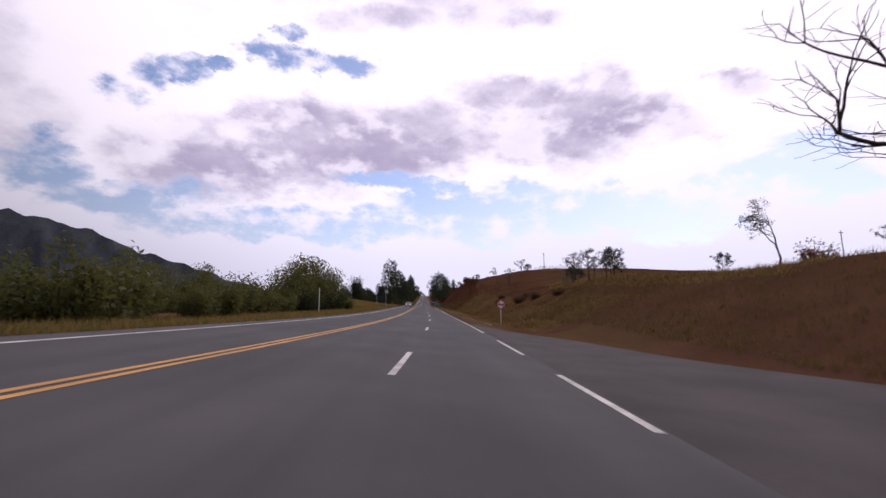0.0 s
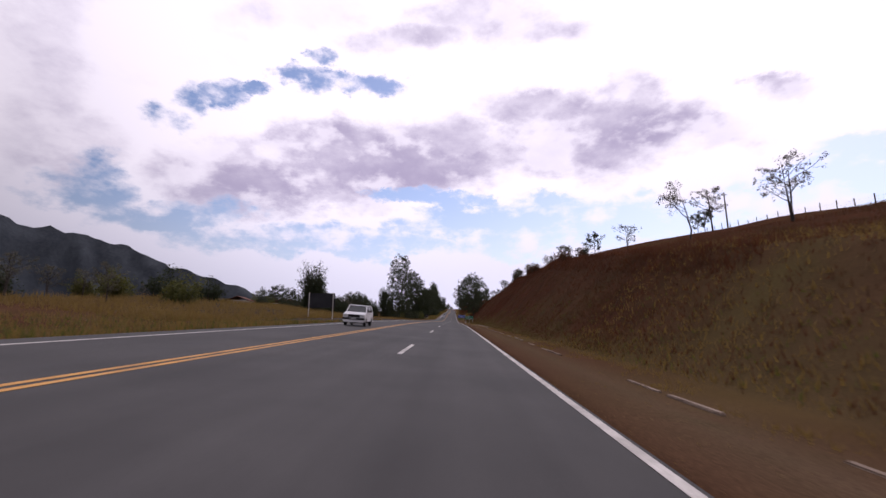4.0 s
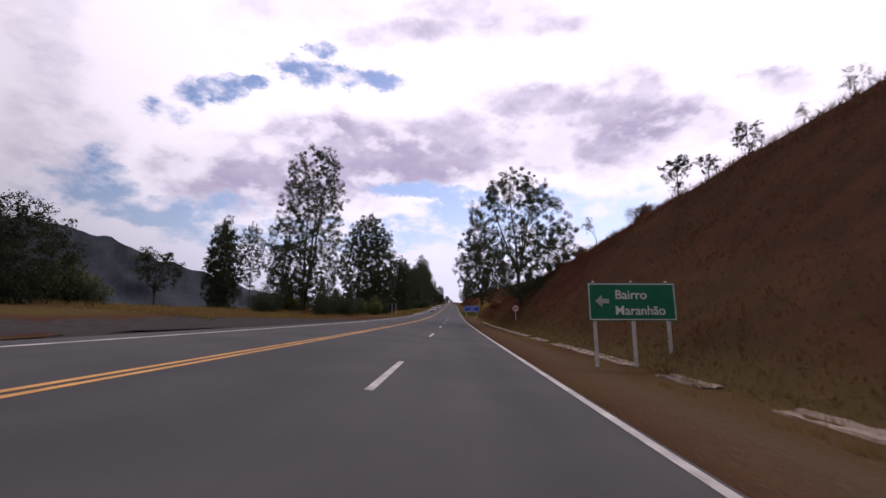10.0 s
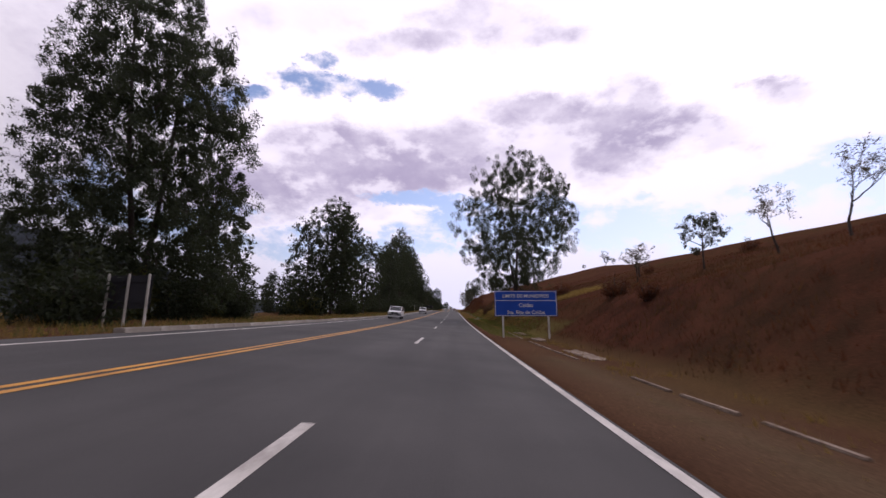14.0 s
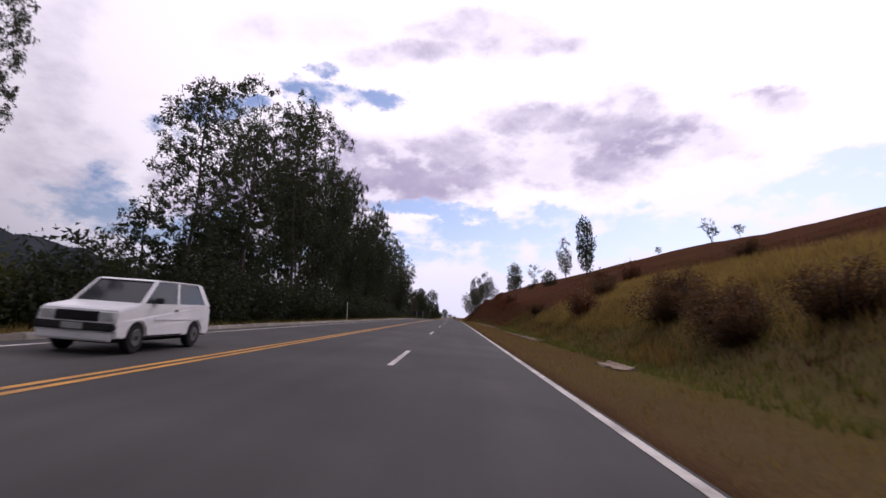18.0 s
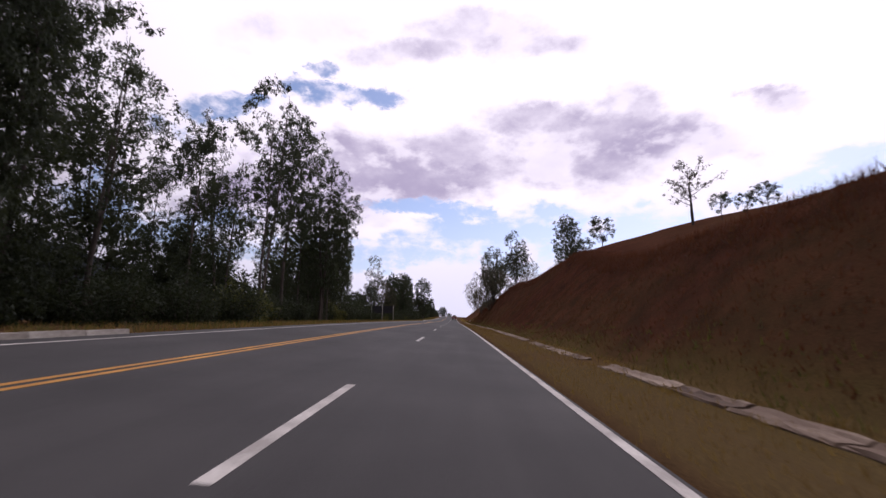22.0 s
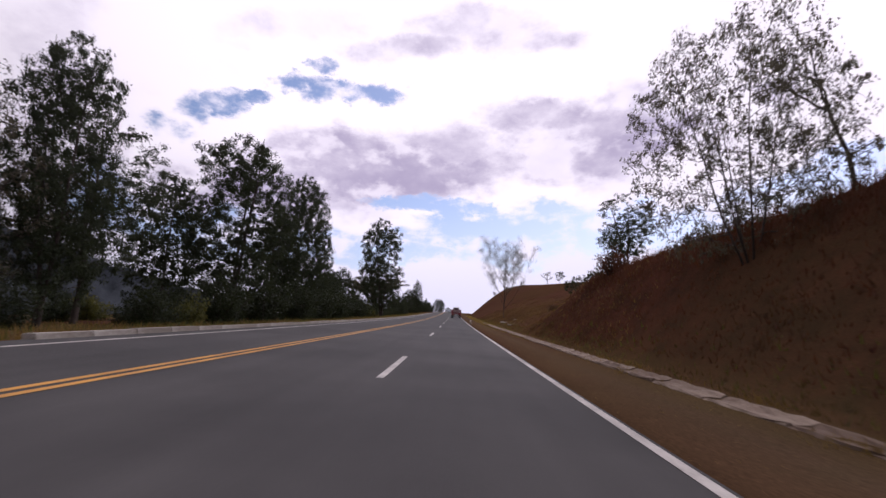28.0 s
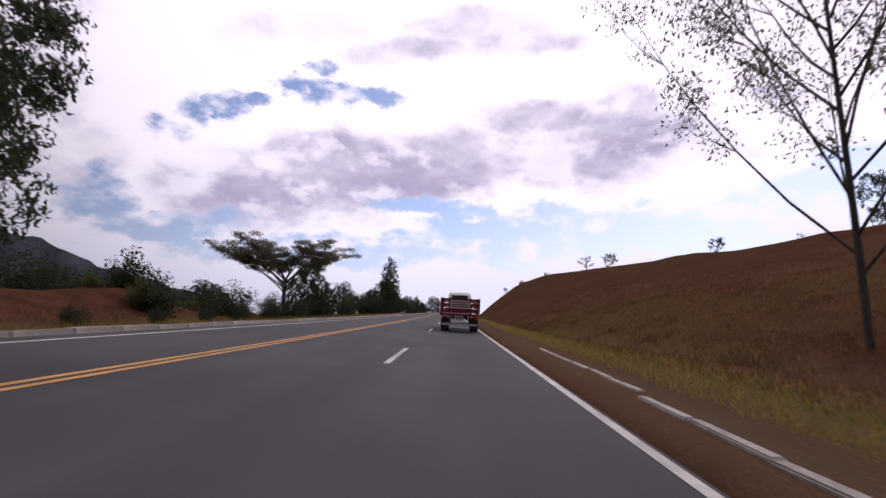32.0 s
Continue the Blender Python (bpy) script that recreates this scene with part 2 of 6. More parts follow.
M = {
    "asphalt": worn_asphalt(),
    "white_paint": material("white_paint", (0.60, 0.565, 0.52), (0.30, 0.275, 0.25), rough=0.6, scale=1.5, fine=25, bump=0.1),
    "yellow_paint": material("yellow_paint", (0.62, 0.30, 0.05), (0.36, 0.17, 0.035), rough=0.6, scale=1.2, fine=25, bump=0.1),
    "concrete": material("concrete", (0.36, 0.285, 0.22), (0.14, 0.095, 0.068), rough=0.9, scale=0.8, fine=18, bump=0.5, per_object=0.5),
    "kerb": material("kerb", (0.50, 0.47, 0.42), (0.24, 0.21, 0.18), rough=0.9, scale=0.9, fine=15, bump=0.4, per_object=0.5),
    "bark_pale": material("bark_pale", (0.10, 0.08, 0.066), (0.035, 0.028, 0.024), rough=0.9, scale=1.2, fine=14, bump=0.6),
    "bark_dark": material("bark_dark", (0.07, 0.055, 0.045), (0.028, 0.021, 0.018), rough=0.9, scale=1.2, fine=14, bump=0.6),
    "leaf_euc": leafy("leaf_euc", (0.050, 0.062, 0.034), (0.022, 0.030, 0.018)),
    "leaf_green": leafy("leaf_green", (0.135, 0.130, 0.042), (0.040, 0.048, 0.017)),
    "leaf_dark": leafy("leaf_dark", (0.040, 0.050, 0.026), (0.016, 0.022, 0.013)),
    "leaf_grey": leafy("leaf_grey", (0.12, 0.11, 0.085), (0.055, 0.05, 0.04)),
    "leaf_rust": leafy("leaf_rust", (0.082, 0.043, 0.026), (0.034, 0.018, 0.012), thin=0.5),
    "gutter_bed": material("gutter_bed", (0.15, 0.105, 0.075), (0.075, 0.048, 0.034), rough=0.95, scale=0.9, fine=14, bump=0.5, per_object=0.4),
    "straw": leafy("straw", (0.21, 0.14, 0.055), (0.095, 0.058, 0.026), thin=0.42),
    "straw_gold": leafy("straw_gold", (0.27, 0.185, 0.070), (0.12, 0.078, 0.034), thin=0.42),
    "straw_olive": leafy("straw_olive", (0.115, 0.080, 0.036), (0.052, 0.035, 0.017), thin=0.4),
    "straw_red": leafy("straw_red", (0.105, 0.038, 0.022), (0.045, 0.016, 0.010), thin=0.36),
    "green_grass": leafy("green_grass", (0.105, 0.110, 0.030), (0.045, 0.050, 0.016), thin=0.42),
    "sign_green": material("sign_green", (0.012, 0.16, 0.085), (0.010, 0.12, 0.065), rough=0.4, scale=0.8, fine=20, bump=0.02),
    "sign_blue": material("sign_blue", (0.012, 0.075, 0.42), (0.010, 0.055, 0.32), rough=0.4, scale=0.8, fine=20, bump=0.02),
    "sign_white": material("sign_white", (0.78, 0.78, 0.78), (0.6, 0.6, 0.6), rough=0.4, scale=0.8, fine=20, bump=0.02),
    "sign_red": material("sign_red", (0.55, 0.025, 0.03), (0.4, 0.02, 0.025), rough=0.4, scale=0.8, fine=20, bump=0.02),
    "sign_black": material("sign_black", (0.02, 0.02, 0.02), (0.012, 0.012, 0.012), rough=0.5, scale=0.8, fine=20, bump=0.02),
    "sign_back": material("sign_back", (0.030, 0.030, 0.036), (0.018, 0.018, 0.022), rough=0.7, scale=0.8, fine=20, bump=0.05),
    "post_white": material("post_white", (0.66, 0.64, 0.60), (0.42, 0.40, 0.36), rough=0.7, scale=1.5, fine=20, bump=0.1, per_object=0.3),
    "wood": material("wood", (0.20, 0.15, 0.11), (0.09, 0.07, 0.05), rough=0.9, scale=2, fine=20, bump=0.4, per_object=0.4),
}
# ---- tools ----
def fast_mesh(name, verts, quads, mats, index=None, smooth=False):
    """A mesh from arrays of quads."""
    me = bpy.data.meshes.new(name)
    n, q = len(verts), len(quads)
    me.vertices.add(n)
    me.vertices.foreach_set("co", np.asarray(verts, np.float32).ravel())
    me.loops.add(q * 4)
    me.loops.foreach_set("vertex_index", np.asarray(quads, np.int32).ravel())
    me.polygons.add(q)
    me.polygons.foreach_set("loop_start", np.arange(q, dtype=np.int32) * 4)
    if index is not None:
        me.polygons.foreach_set("material_index", np.asarray(index, np.int32))
    if smooth:
        me.polygons.foreach_set("use_smooth", np.ones(q, bool))
    for m in mats:
        me.materials.append(m)
    me.update()
    me.validate()
    return me


def fast_tris(name, verts, mats):
    """A mesh of loose triangles."""
    me = bpy.data.meshes.new(name)
    n = len(verts)
    me.vertices.add(n)
    me.vertices.foreach_set("co", np.asarray(verts, np.float32).ravel())
    me.loops.add(n)
    me.loops.foreach_set("vertex_index", np.arange(n, dtype=np.int32))
    me.polygons.add(n // 3)
    me.polygons.foreach_set("loop_start", np.arange(n // 3, dtype=np.int32) * 3)
    for m in mats:
        me.materials.append(m)
    me.update()
    me.validate()
    return me


def part(name, bm, mat, parent, label=""):
    """Links a bmesh as one mesh object under a thing or a part."""
    me = bpy.data.meshes.new(name)
    bm.to_mesh(me)
    bm.free()
    me.materials.append(mat)
    ob = new(name, me)
    ob.parent = parent
    return tagged(ob, label)


def empty(name, m=None):
    ob = new(name)
    ob.empty_display_size = 0.2
    if m is not None:
        ob.matrix_basis = m
    return ob


def box(bm, lo, hi, bevel=0.0):
    lo, hi = Vector(lo), Vector(hi)
    made = bmesh.ops.create_cube(bm, size=1.0, matrix=Matrix.Translation((lo + hi) / 2) @ Matrix.Diagonal((*(hi - lo), 1)))
    if bevel:
        edges = {e for v in made["verts"] for e in v.link_edges}
        bmesh.ops.bevel(bm, geom=list(edges), offset=bevel, segments=2, affect="EDGES")
    return bm


def tube(bm, a, b, ra, rb=None, n=10):
    a, b = Vector(a), Vector(b)
    d = b - a
    m = Matrix.Translation((a + b) / 2) @ d.to_track_quat("Z", "Y").to_matrix().to_4x4()
    bmesh.ops.create_cone(bm, cap_ends=True, segments=n, radius1=ra, radius2=ra if rb is None else rb, depth=d.length, matrix=m)
    return bm




def wave(x, y, size, seed=0):
    """Smooth value noise, -1 to 1, on arrays."""
    r = np.random.default_rng(seed).random((64, 64)) * 2 - 1
    x, y = np.asarray(x, float) / size, np.asarray(y, float) / size
    i, j = np.floor(x).astype(int), np.floor(y).astype(int)
    a, b = x - i, y - j
    a, b = a * a * (3 - 2 * a), b * b * (3 - 2 * b)
    g = lambda p, q: r[p % 64, q % 64]
    return (g(i, j) * (1 - a) + g(i + 1, j) * a) * (1 - b) + (g(i, j + 1) * (1 - a) + g(i + 1, j + 1) * a) * b


# ---- lie of the land beside the road ----
cut_u = table([(-400, 17), (-20, 17), (0, 13.5), (24, 10.5), (60, 9.5), (80, 9.5), (110, 11), (139, 13.6), (152, 15), (175, 16), (199, 17.3), (221, 17.5), (241, 16), (261, 14.3), (281, 12.7), (300, 10.7),
               (320, 10), (440, 10), (491, 10.3), (515, 12.4), (538, 15), (558, 13.5), (605, 11.1), (628, 10.2), (642, 10.4), (660, 9.5), (4400, 9)])
cut_z = table([(-400, 0.8), (0, 0.8), (80, 1.4), (110, 4), (139, 7.6), (152, 9), (175, 10), (199, 11.3), (221, 11.6), (241, 10), (261, 8.3), (281, 6.7), (300, 4.7),
               (320, 3), (345, 2.2), (440, 2.2), (470, 3), (491, 4.3), (515, 5.3), (538, 8.6), (558, 7.5), (570, 7.8), (605, 5.1), (620, 4.5), (632, 4.1), (642, 3.7), (651, 1.2), (660, 0.7), (4400, 0.5)])
hill_u = table([(-400, 19), (50, 19), (75, 24), (100, 42), (150, 44), (200, 46), (300, 70), (560, 76), (620, 62), (4400, 60)])
hill_z = table([(-400, 3), (0, 3.6), (50, 4.6), (75, 5.5), (100, 8.8), (145, 13.5), (200, 18), (260, 19), (320, 17), (390, 18.5), (490, 20), (520, 22.5), (560, 23), (620, 16),
                (660, 11.7), (702, 10.7), (745, 11.4), (780, 12.9), (850, 15.4), (910, 16.8), (4400, 17)])
left_z = table([(-400, 0.5), (60, 0.6), (110, 1.8), (150, 3.2), (190, 3.4), (240, 2.7), (290, 2.0), (330, 1.0), (600, 0.9), (700, 0.6), (4400, 0.5)])
FOOT = 6.0
foot_u = table([(-400, 14), (-20, 14), (0, 10.5), (12, 8.4), (24, 7), (45, FOOT), (4400, FOOT)])


def land(s, u):
    """Height of the ground above the road's line."""
    s, u = np.broadcast_arrays(np.asarray(s, float), np.asarray(u, float))
    cu, cz, hu, hz = cut_u(s), cut_z(s), hill_u(s), hill_z(s)
    fu = foot_u(s)
    k = np.clip((u - fu) / (cu - fu), 0, 1)
    right = -0.35 + (cz + 0.35) * (k ** 1.15)
    k2 = np.clip((u - cu) / (hu - cu), 0, 1)
    right = np.where(u > cu, cz + (hz - cz) * (k2 * (1.25 - 0.25 * k2)), right)
    right = np.where(u > hu, hz + (1 - np.exp(-(u - hu) / 300)) * 2 - 0.05 * np.clip(u - hu - 30, 0, 400), right)
    right = np.where(u < fu, -0.20 - 0.15 * np.clip((u - 2.7) / 1.8, 0, 1), right)
    v = -u
    far = left_z(s)
    left = 0.68 - 0.12 * np.clip((v - 9.4) / 4, 0, 1)
    basin = np.clip(np.minimum(s - 178, 252 - s) / 12, 0, 1)
    left = left - 0.04 * basin * np.clip((v - 10.5) / 2, 0, 1) + (far - 0.56) * np.clip((v - 14 - 8 * basin) / 22, 0, 1) - 5 * np.clip((v - 48) / 110, 0, 1) - 12 * np.clip((v - 150) / 900, 0, 1)
    left = left + 2.3 * np.exp(-((s - 717.5) / 7) ** 2 - ((u + 26) / 4.5) ** 2) + 2.2 * np.exp(-((s - 705) / 6) ** 2 - ((u + 26) / 5) ** 2)
    z = np.where(u > 0, right, left)
    rough = np.clip((np.abs(u + 3.3) - 9.5) / 10, 0, 1)
    rough = rough * np.where((u < -9) & (u > -26), 1 - 0.6 * basin, 1)
    bumps = wave(s, u, 9, 1) * 0.28 + wave(s, u, 3.1, 2) * 0.12 + wave(s, u, 45, 3) * 0.9 * np.clip((np.abs(u) - 20) / 40, 0, 1)
    # gullies and slumps on the cut faces
    cut = np.clip((cz - 3) / 3, 0, 1) * np.clip((u - fu) / 1.5, 0, 1) * np.clip((cu + 1 - u) / 1.5, 0, 1)
    gully = wave(s, u, 2.6, 4) * 0.22 + wave(s + 0.4 * u, u * 0.35, 1.3, 5) * 0.13
    return z + bumps * rough + gully * cut


def on_land(s, u):
    return Vector(spot(s, u, float(land(s, u))))


us = np.concatenate([[-3200, -2200, -1500, -1000, -650, -420, -280, -190, -130, -100, -80, -65, -54, -46, -40, -35, -31], np.arange(-28, -9.5, 1.2), [-9.35, -6, -2, 2.02, 2.08],
                     np.arange(2.6, 20, 0.5), np.arange(20.5, 40, 2), [42, 46, 51, 56, 61, 66, 71, 76, 82, 90, 105, 130, 170, 230, 320, 480, 750, 1200, 2000, 3200]])
ss = np.concatenate([np.arange(-390, -20, 25), np.arange(-20, 780, 1.6), np.arange(780, 1100, 15), np.arange(1100, 4350, 130)])
SS, UU = np.meshgrid(ss, us, indexing="ij")
ZZ = land(SS, UU)
ZZ = np.where((UU > -9.3) & (UU < 2.05), road_top(UU) - 0.25, np.where((UU > 2.05) & (UU < 2.1), -0.20, ZZ))
ground_pts = spot(SS, UU, ZZ).reshape(-1, 3)
nu = len(us)
gi = (np.arange(len(ss) - 1)[:, None] * nu + np.arange(nu - 1)[None]).ravel()
ground_me = fast_mesh("ground", ground_pts, np.stack([gi, gi + nu, gi + nu + 1, gi + 1], 1)[:, ::-1], [], smooth=True)


def ground_kinds(s, u):
    """Shares of bare red earth, straw, green and gravel."""
    n1, n2 = wave(s, u, 14, 11), wave(s, u, 5, 12)
    earth = np.clip(1 - np.abs(u - 3.6) / 1.6, 0, 1) * 0.9 + 0.35 * (u > FOOT) * (u < cut_u(s) + 1) * np.clip(0.5 + n1, 0, 1)
    cutting = (u > FOOT) * np.clip((cut_z(s) - 2.2) / 2.5, 0, 1) * np.clip((cut_u(s) + 6 - u) / 5, 0, 1)
    green = np.clip(0.2 + n1 + 0.6 * n2, 0, 1) * np.where(u < -9, 0.75, 0.22 + 0.45 * (np.abs(u - 7) < 3) + 0.75 * ((s > 352) & (s < 440)) * np.clip(1.4 - np.abs(u - 9) / 4, 0, 1) + 0.22 * (u > FOOT) * np.clip(0.5 + n1, 0, 1) * np.clip(1.15 - 2.2 * (u - FOOT) / (cut_u(s) - FOOT), 0, 1) + 0.7 * ((s > 25) & (s < 120)) * np.clip(1.3 - np.abs(u - 9) / 4.5, 0, 1) + 0.12 * ((s > 640) & (u > 6) & (u < 22)))
    green = np.maximum(green, 0.85 * ((s > 352) & (s < 434)) * np.clip(1.6 - np.abs(u - 9.5) / 3.8 + 0.5 * n1, 0, 1))
    cutting = np.maximum(cutting, 0.9 * (s > 692) * (s < 742) * (u < -19) * (u > -48))
    # red soil shows through the meadow away from the golden belt, and the cut faces carry little green
    bare = (u > 7.5) * np.where((s > 350) & (s < 434), np.clip((u - 15) / 6, 0, 1), 1.0)
    cutting = np.maximum(cutting, 0.9 * (s > 285) * (s < 350) * (u > 6.5) * (u < 30))
    cutting = np.maximum(cutting, bare * np.clip(0.45 + np.where(s > 648, 1.1, 0.5) * n1, 0, 0.85) * np.where(s < 105, 0.4, np.where(s > 648, 0.75, 1)))
    face = ((s > 104) & (s < 350)) | ((s > 440) & (s < 640))
    earth = earth * np.where(face & (s > 296) & (u > 5.5), 0.3, 1)
    green = np.where(face & (u > 5.5) & (u < cut_u(s) + 4), green * 0.35, green)
    green = np.maximum(green, 0.6 * face * (s < 300) * np.clip(1.3 - np.abs(u - 6.2) / 0.9 + 0.7 * n2, 0, 1))
    green = np.maximum(green, 0.35 * face * np.clip(1.1 - np.abs(u - 6.0) / 0.8 + 0.7 * n2, 0, 1))
    green = np.maximum(green, 0.6 * ((s > 436) & (s < 474)) * np.clip(1.2 - np.abs(u - 7.0) / 1.2 + 0.6 * n2, 0, 1))
    earth = earth * np.where((s > 326) & (s < 392), 0.45, 1)
    green = np.maximum(green, np.clip(0.75 + 0.5 * n2, 0, 1) * ((s > 340) & (s < 396) & (u > 2.9) & (u < 8)))
    green = np.maximum(green, 0.9 * ((s > 672) & (s < 790)) * np.clip(1.4 - np.abs(u - 5.8) / 1.3 + 0.4 * n2, 0, 1))
    # tufts and dry grass creep over the earth verge
    creep = np.clip(0.75 + 0.9 * n2 + 0.6 * n1, 0, 1) * (s > 392) * np.where(s > 590, 0.3, 1) * (u > 2.3) * (u < 7)
    earth, green = earth * (1 - 0.75 * creep), np.maximum(green, 0.6 * creep)
    green = np.where((s > 694) & (s < 732) & (u < -20.5) & (u > -34), green * 0.15, green)
    gravel = ((s > 120) & (s < 288) & (u < -9.3) & (u > np.where(s < 246, -38, -20) + 4 * n1)).astype(float) * np.clip(np.minimum(s - 128, 288 - s) / 12, 0, 1)
    return np.stack([np.clip(earth, 0, 1), np.clip(cutting, 0, 1), np.clip(green, 0, 1), gravel], -1)


mask = ground_me.color_attributes.new("kinds", "FLOAT_COLOR", "POINT")
mask.data.foreach_set("color", ground_kinds(SS, UU).reshape(-1, 4).astype(np.float32).ravel())


def ground_material():
    m = bpy.data.materials.new("ground")
    m.use_nodes = True
    nt = m.node_tree
    b = nt.nodes["Principled BSDF"]
    b.inputs["Roughness"].default_value, b.inputs["Specular IOR Level"].default_value = 1.0, 0.0
    co = nt.nodes.new("ShaderNodeTexCoord").outputs["Object"]
    at = nt.nodes.new("ShaderNodeVertexColor")
    at.layer_name = "kinds"
    sp = nt.nodes.new("ShaderNodeSeparateColor")
    nt.links.new(at.outputs["Color"], sp.inputs[0])

    def tex(sc, det=5, span=(0.32, 0.68)):
        n = nt.nodes.new("ShaderNodeTexNoise")
        n.inputs["Scale"].default_value, n.inputs["Detail"].default_value, n.inputs["Roughness"].default_value = sc, det, 0.65
        nt.links.new(co, n.inputs["Vector"])
        r = nt.nodes.new("ShaderNodeMapRange")
        nt.links.new(n.outputs["Fac"], r.inputs[0])
        r.inputs[1].default_value, r.inputs[2].default_value = span
        return r.outputs[0]

    def mix(f, a, c):
        n = nt.nodes.new("ShaderNodeMix")
        n.data_type = "RGBA"
        for i, v in ((0, f), (6, a), (7, c)):
            if isinstance(v, tuple):
                n.inputs[i].default_value = (*v, 1)
            else:
                nt.links.new(v, n.inputs[i])
        return n.outputs[2]
    fine, mid, big, blot = tex(26, 9), tex(1.4, 7), tex(0.09, 4), tex(0.33, 6)
    patchy, tuft = tex(0.62, 8, (0.42, 0.62)), tex(2.1, 6, (0.46, 0.70))
    straw = mix(fine, (0.135, 0.074, 0.038), (0.060, 0.032, 0.020))
    straw = mix(blot, straw, mix(fine, (0.075, 0.038, 0.023), (0.034, 0.018, 0.012)))
    straw = mix(big, straw, mix(fine, (0.100, 0.045, 0.028), (0.044, 0.021, 0.015)))
    red = mix(fine, (0.112, 0.041, 0.026), (0.044, 0.016, 0.011))
    red = mix(patchy, red, mix(fine, (0.046, 0.021, 0.014), (0.018, 0.010, 0.008)))
    red = mix(tuft, red, mix(fine, (0.074, 0.034, 0.020), (0.026, 0.012, 0.009)))
    green = mix(fine, (0.125, 0.098, 0.034), (0.052, 0.040, 0.017))
    earth = mix(mid, mix(fine, (0.130, 0.085, 0.053), (0.070, 0.044, 0.029)), mix(fine, (0.110, 0.080, 0.046), (0.058, 0.042, 0.026)))
    stone = mix(mid, mix(fine, (0.088, 0.080, 0.076), (0.045, 0.040, 0.038)), mix(fine, (0.055, 0.050, 0.048), (0.030, 0.027, 0.026)))
    c = mix(sp.outputs[1], straw, red)
    c = mix(sp.outputs[2], c, green)
    c = mix(sp.outputs[0], c, earth)
    c = mix(at.outputs["Alpha"], c, stone)
    nt.links.new(c, b.inputs["Base Color"])
    bn = nt.nodes.new("ShaderNodeBump")
    bn.inputs["Strength"].default_value, bn.inputs["Distance"].default_value = 0.35, 0.03
    nt.links.new(fine, bn.inputs["Height"])
    nt.links.new(bn.outputs[0], b.inputs["Normal"])
    return m


ground_me.materials.append(ground_material())
ground = tagged(new("ground", ground_me), "dry brown grassland with red earth cut banks beside the road", "ground", kind="structure")


# ---- road and its markings ----
def strip(name, u0, u1, s0, s1, lift, mat, parent=None, step=2.5, thick=0.0):
    n = max(2, int((s1 - s0) / step) + 1)
    s = np.linspace(s0, s1, n)
    cols = np.linspace(u0, u1, 2 if u1 - u0 < 1 else 9)
    S, U = np.meshgrid(s, cols, indexing="ij")
    pts = spot(S, U, road_top(U) + lift).reshape(-1, 3)
    k = len(cols)
    i = (np.arange(n - 1)[:, None] * k + np.arange(k - 1)[None]).ravel()
    ob = new(name, fast_mesh(name, pts, np.stack([i, i + 1, i + k + 1, i + k], 1), [mat], smooth=True))
    if parent is not None:
        ob.parent = parent
    return ob


road = tagged(strip("road", -9.35, 2.13, -300, 1500, 0.0, M["asphalt"]), "grey worn asphalt of a three-lane country highway", "road", kind="structure")
for a, b in ((EDGE_R - 0.07, EDGE_R + 0.07), (YELLOW - 0.19, YELLOW - 0.06), (YELLOW + 0.06, YELLOW + 0.19), (EDGE_L - 0.07, EDGE_L + 0.07)):
    yellow = abs(a - YELLOW) < 0.5
    line = strip("centre_line" if yellow else "edge_line", a, b, 25.6 if a > 0 else -300, 1500, 0.006, M["yellow_paint" if yellow else "white_paint"], road)
    tagged(line, "yellow painted centre line" if yellow else "white painted edge line")
for a, b in ((-11.5, -6), (-3, 1), (5, 9.3), (13.4, 19.4)):
    tagged(strip("edge_dash", EDGE_R - 0.07, EDGE_R + 0.07, a, b, 0.006, M["white_paint"], road, 1.0), "white painted edge dash")
for k in range(-4, 62):
    tagged(strip("lane_dash", DASH - 0.07, DASH + 0.07, 7.6 + 16 * k, 11.6 + 16 * k, 0.006, M["white_paint"], road, 1.0), "white painted lane dash")

# ---- far mountains: a ridge beyond the plain ----
def ridge(name, distance, outline, mat, label, depth=500):
    """outline: bearing in degrees to the right of north, crest height."""
    f = table(outline)
    a = np.linspace(outline[0][0], outline[-1][0], 160)
    crest = f(a) * (1 + 0.05 * wave(a, a * 0, 1.6, 5) + 0.025 * wave(a, a * 0, 0.5, 6))
    rows = []
    for j, k in enumerate(np.linspace(0, 1, 14)):
        r = distance + depth * (k - 1) + 60 * wave(a, a * 0 + k * 9, 1.1, 8)
        h = -40 + (crest + 40) * (k ** 1.3) * (1 + 0.10 * wave(a, a * 0 + k * 5, 1.3, 9) * (1 - k))
        rows.append(np.stack([np.sin(np.radians(a)) * r, np.cos(np.radians(a)) * r + 300, h], -1))
    pts = np.concatenate(rows)
    n = len(a)
    i = (np.arange(13)[:, None] * n + np.arange(n - 1)[None]).ravel()
    return tagged(new(name, fast_mesh(name, pts, np.stack([i, i + 1, i + n + 1, i + n], 1), [mat], smooth=True)), label, "mountain", kind="structure")


# distance haze is put into the ridge's colour as blue-grey
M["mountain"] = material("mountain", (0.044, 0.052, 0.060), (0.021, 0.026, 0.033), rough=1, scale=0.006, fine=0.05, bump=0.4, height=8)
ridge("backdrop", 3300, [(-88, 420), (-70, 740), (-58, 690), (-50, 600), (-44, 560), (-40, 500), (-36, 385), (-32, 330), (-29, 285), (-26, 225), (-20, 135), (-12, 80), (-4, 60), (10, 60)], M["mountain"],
      "dark wooded mountain ridge across the plain, blue-grey with painted haze")
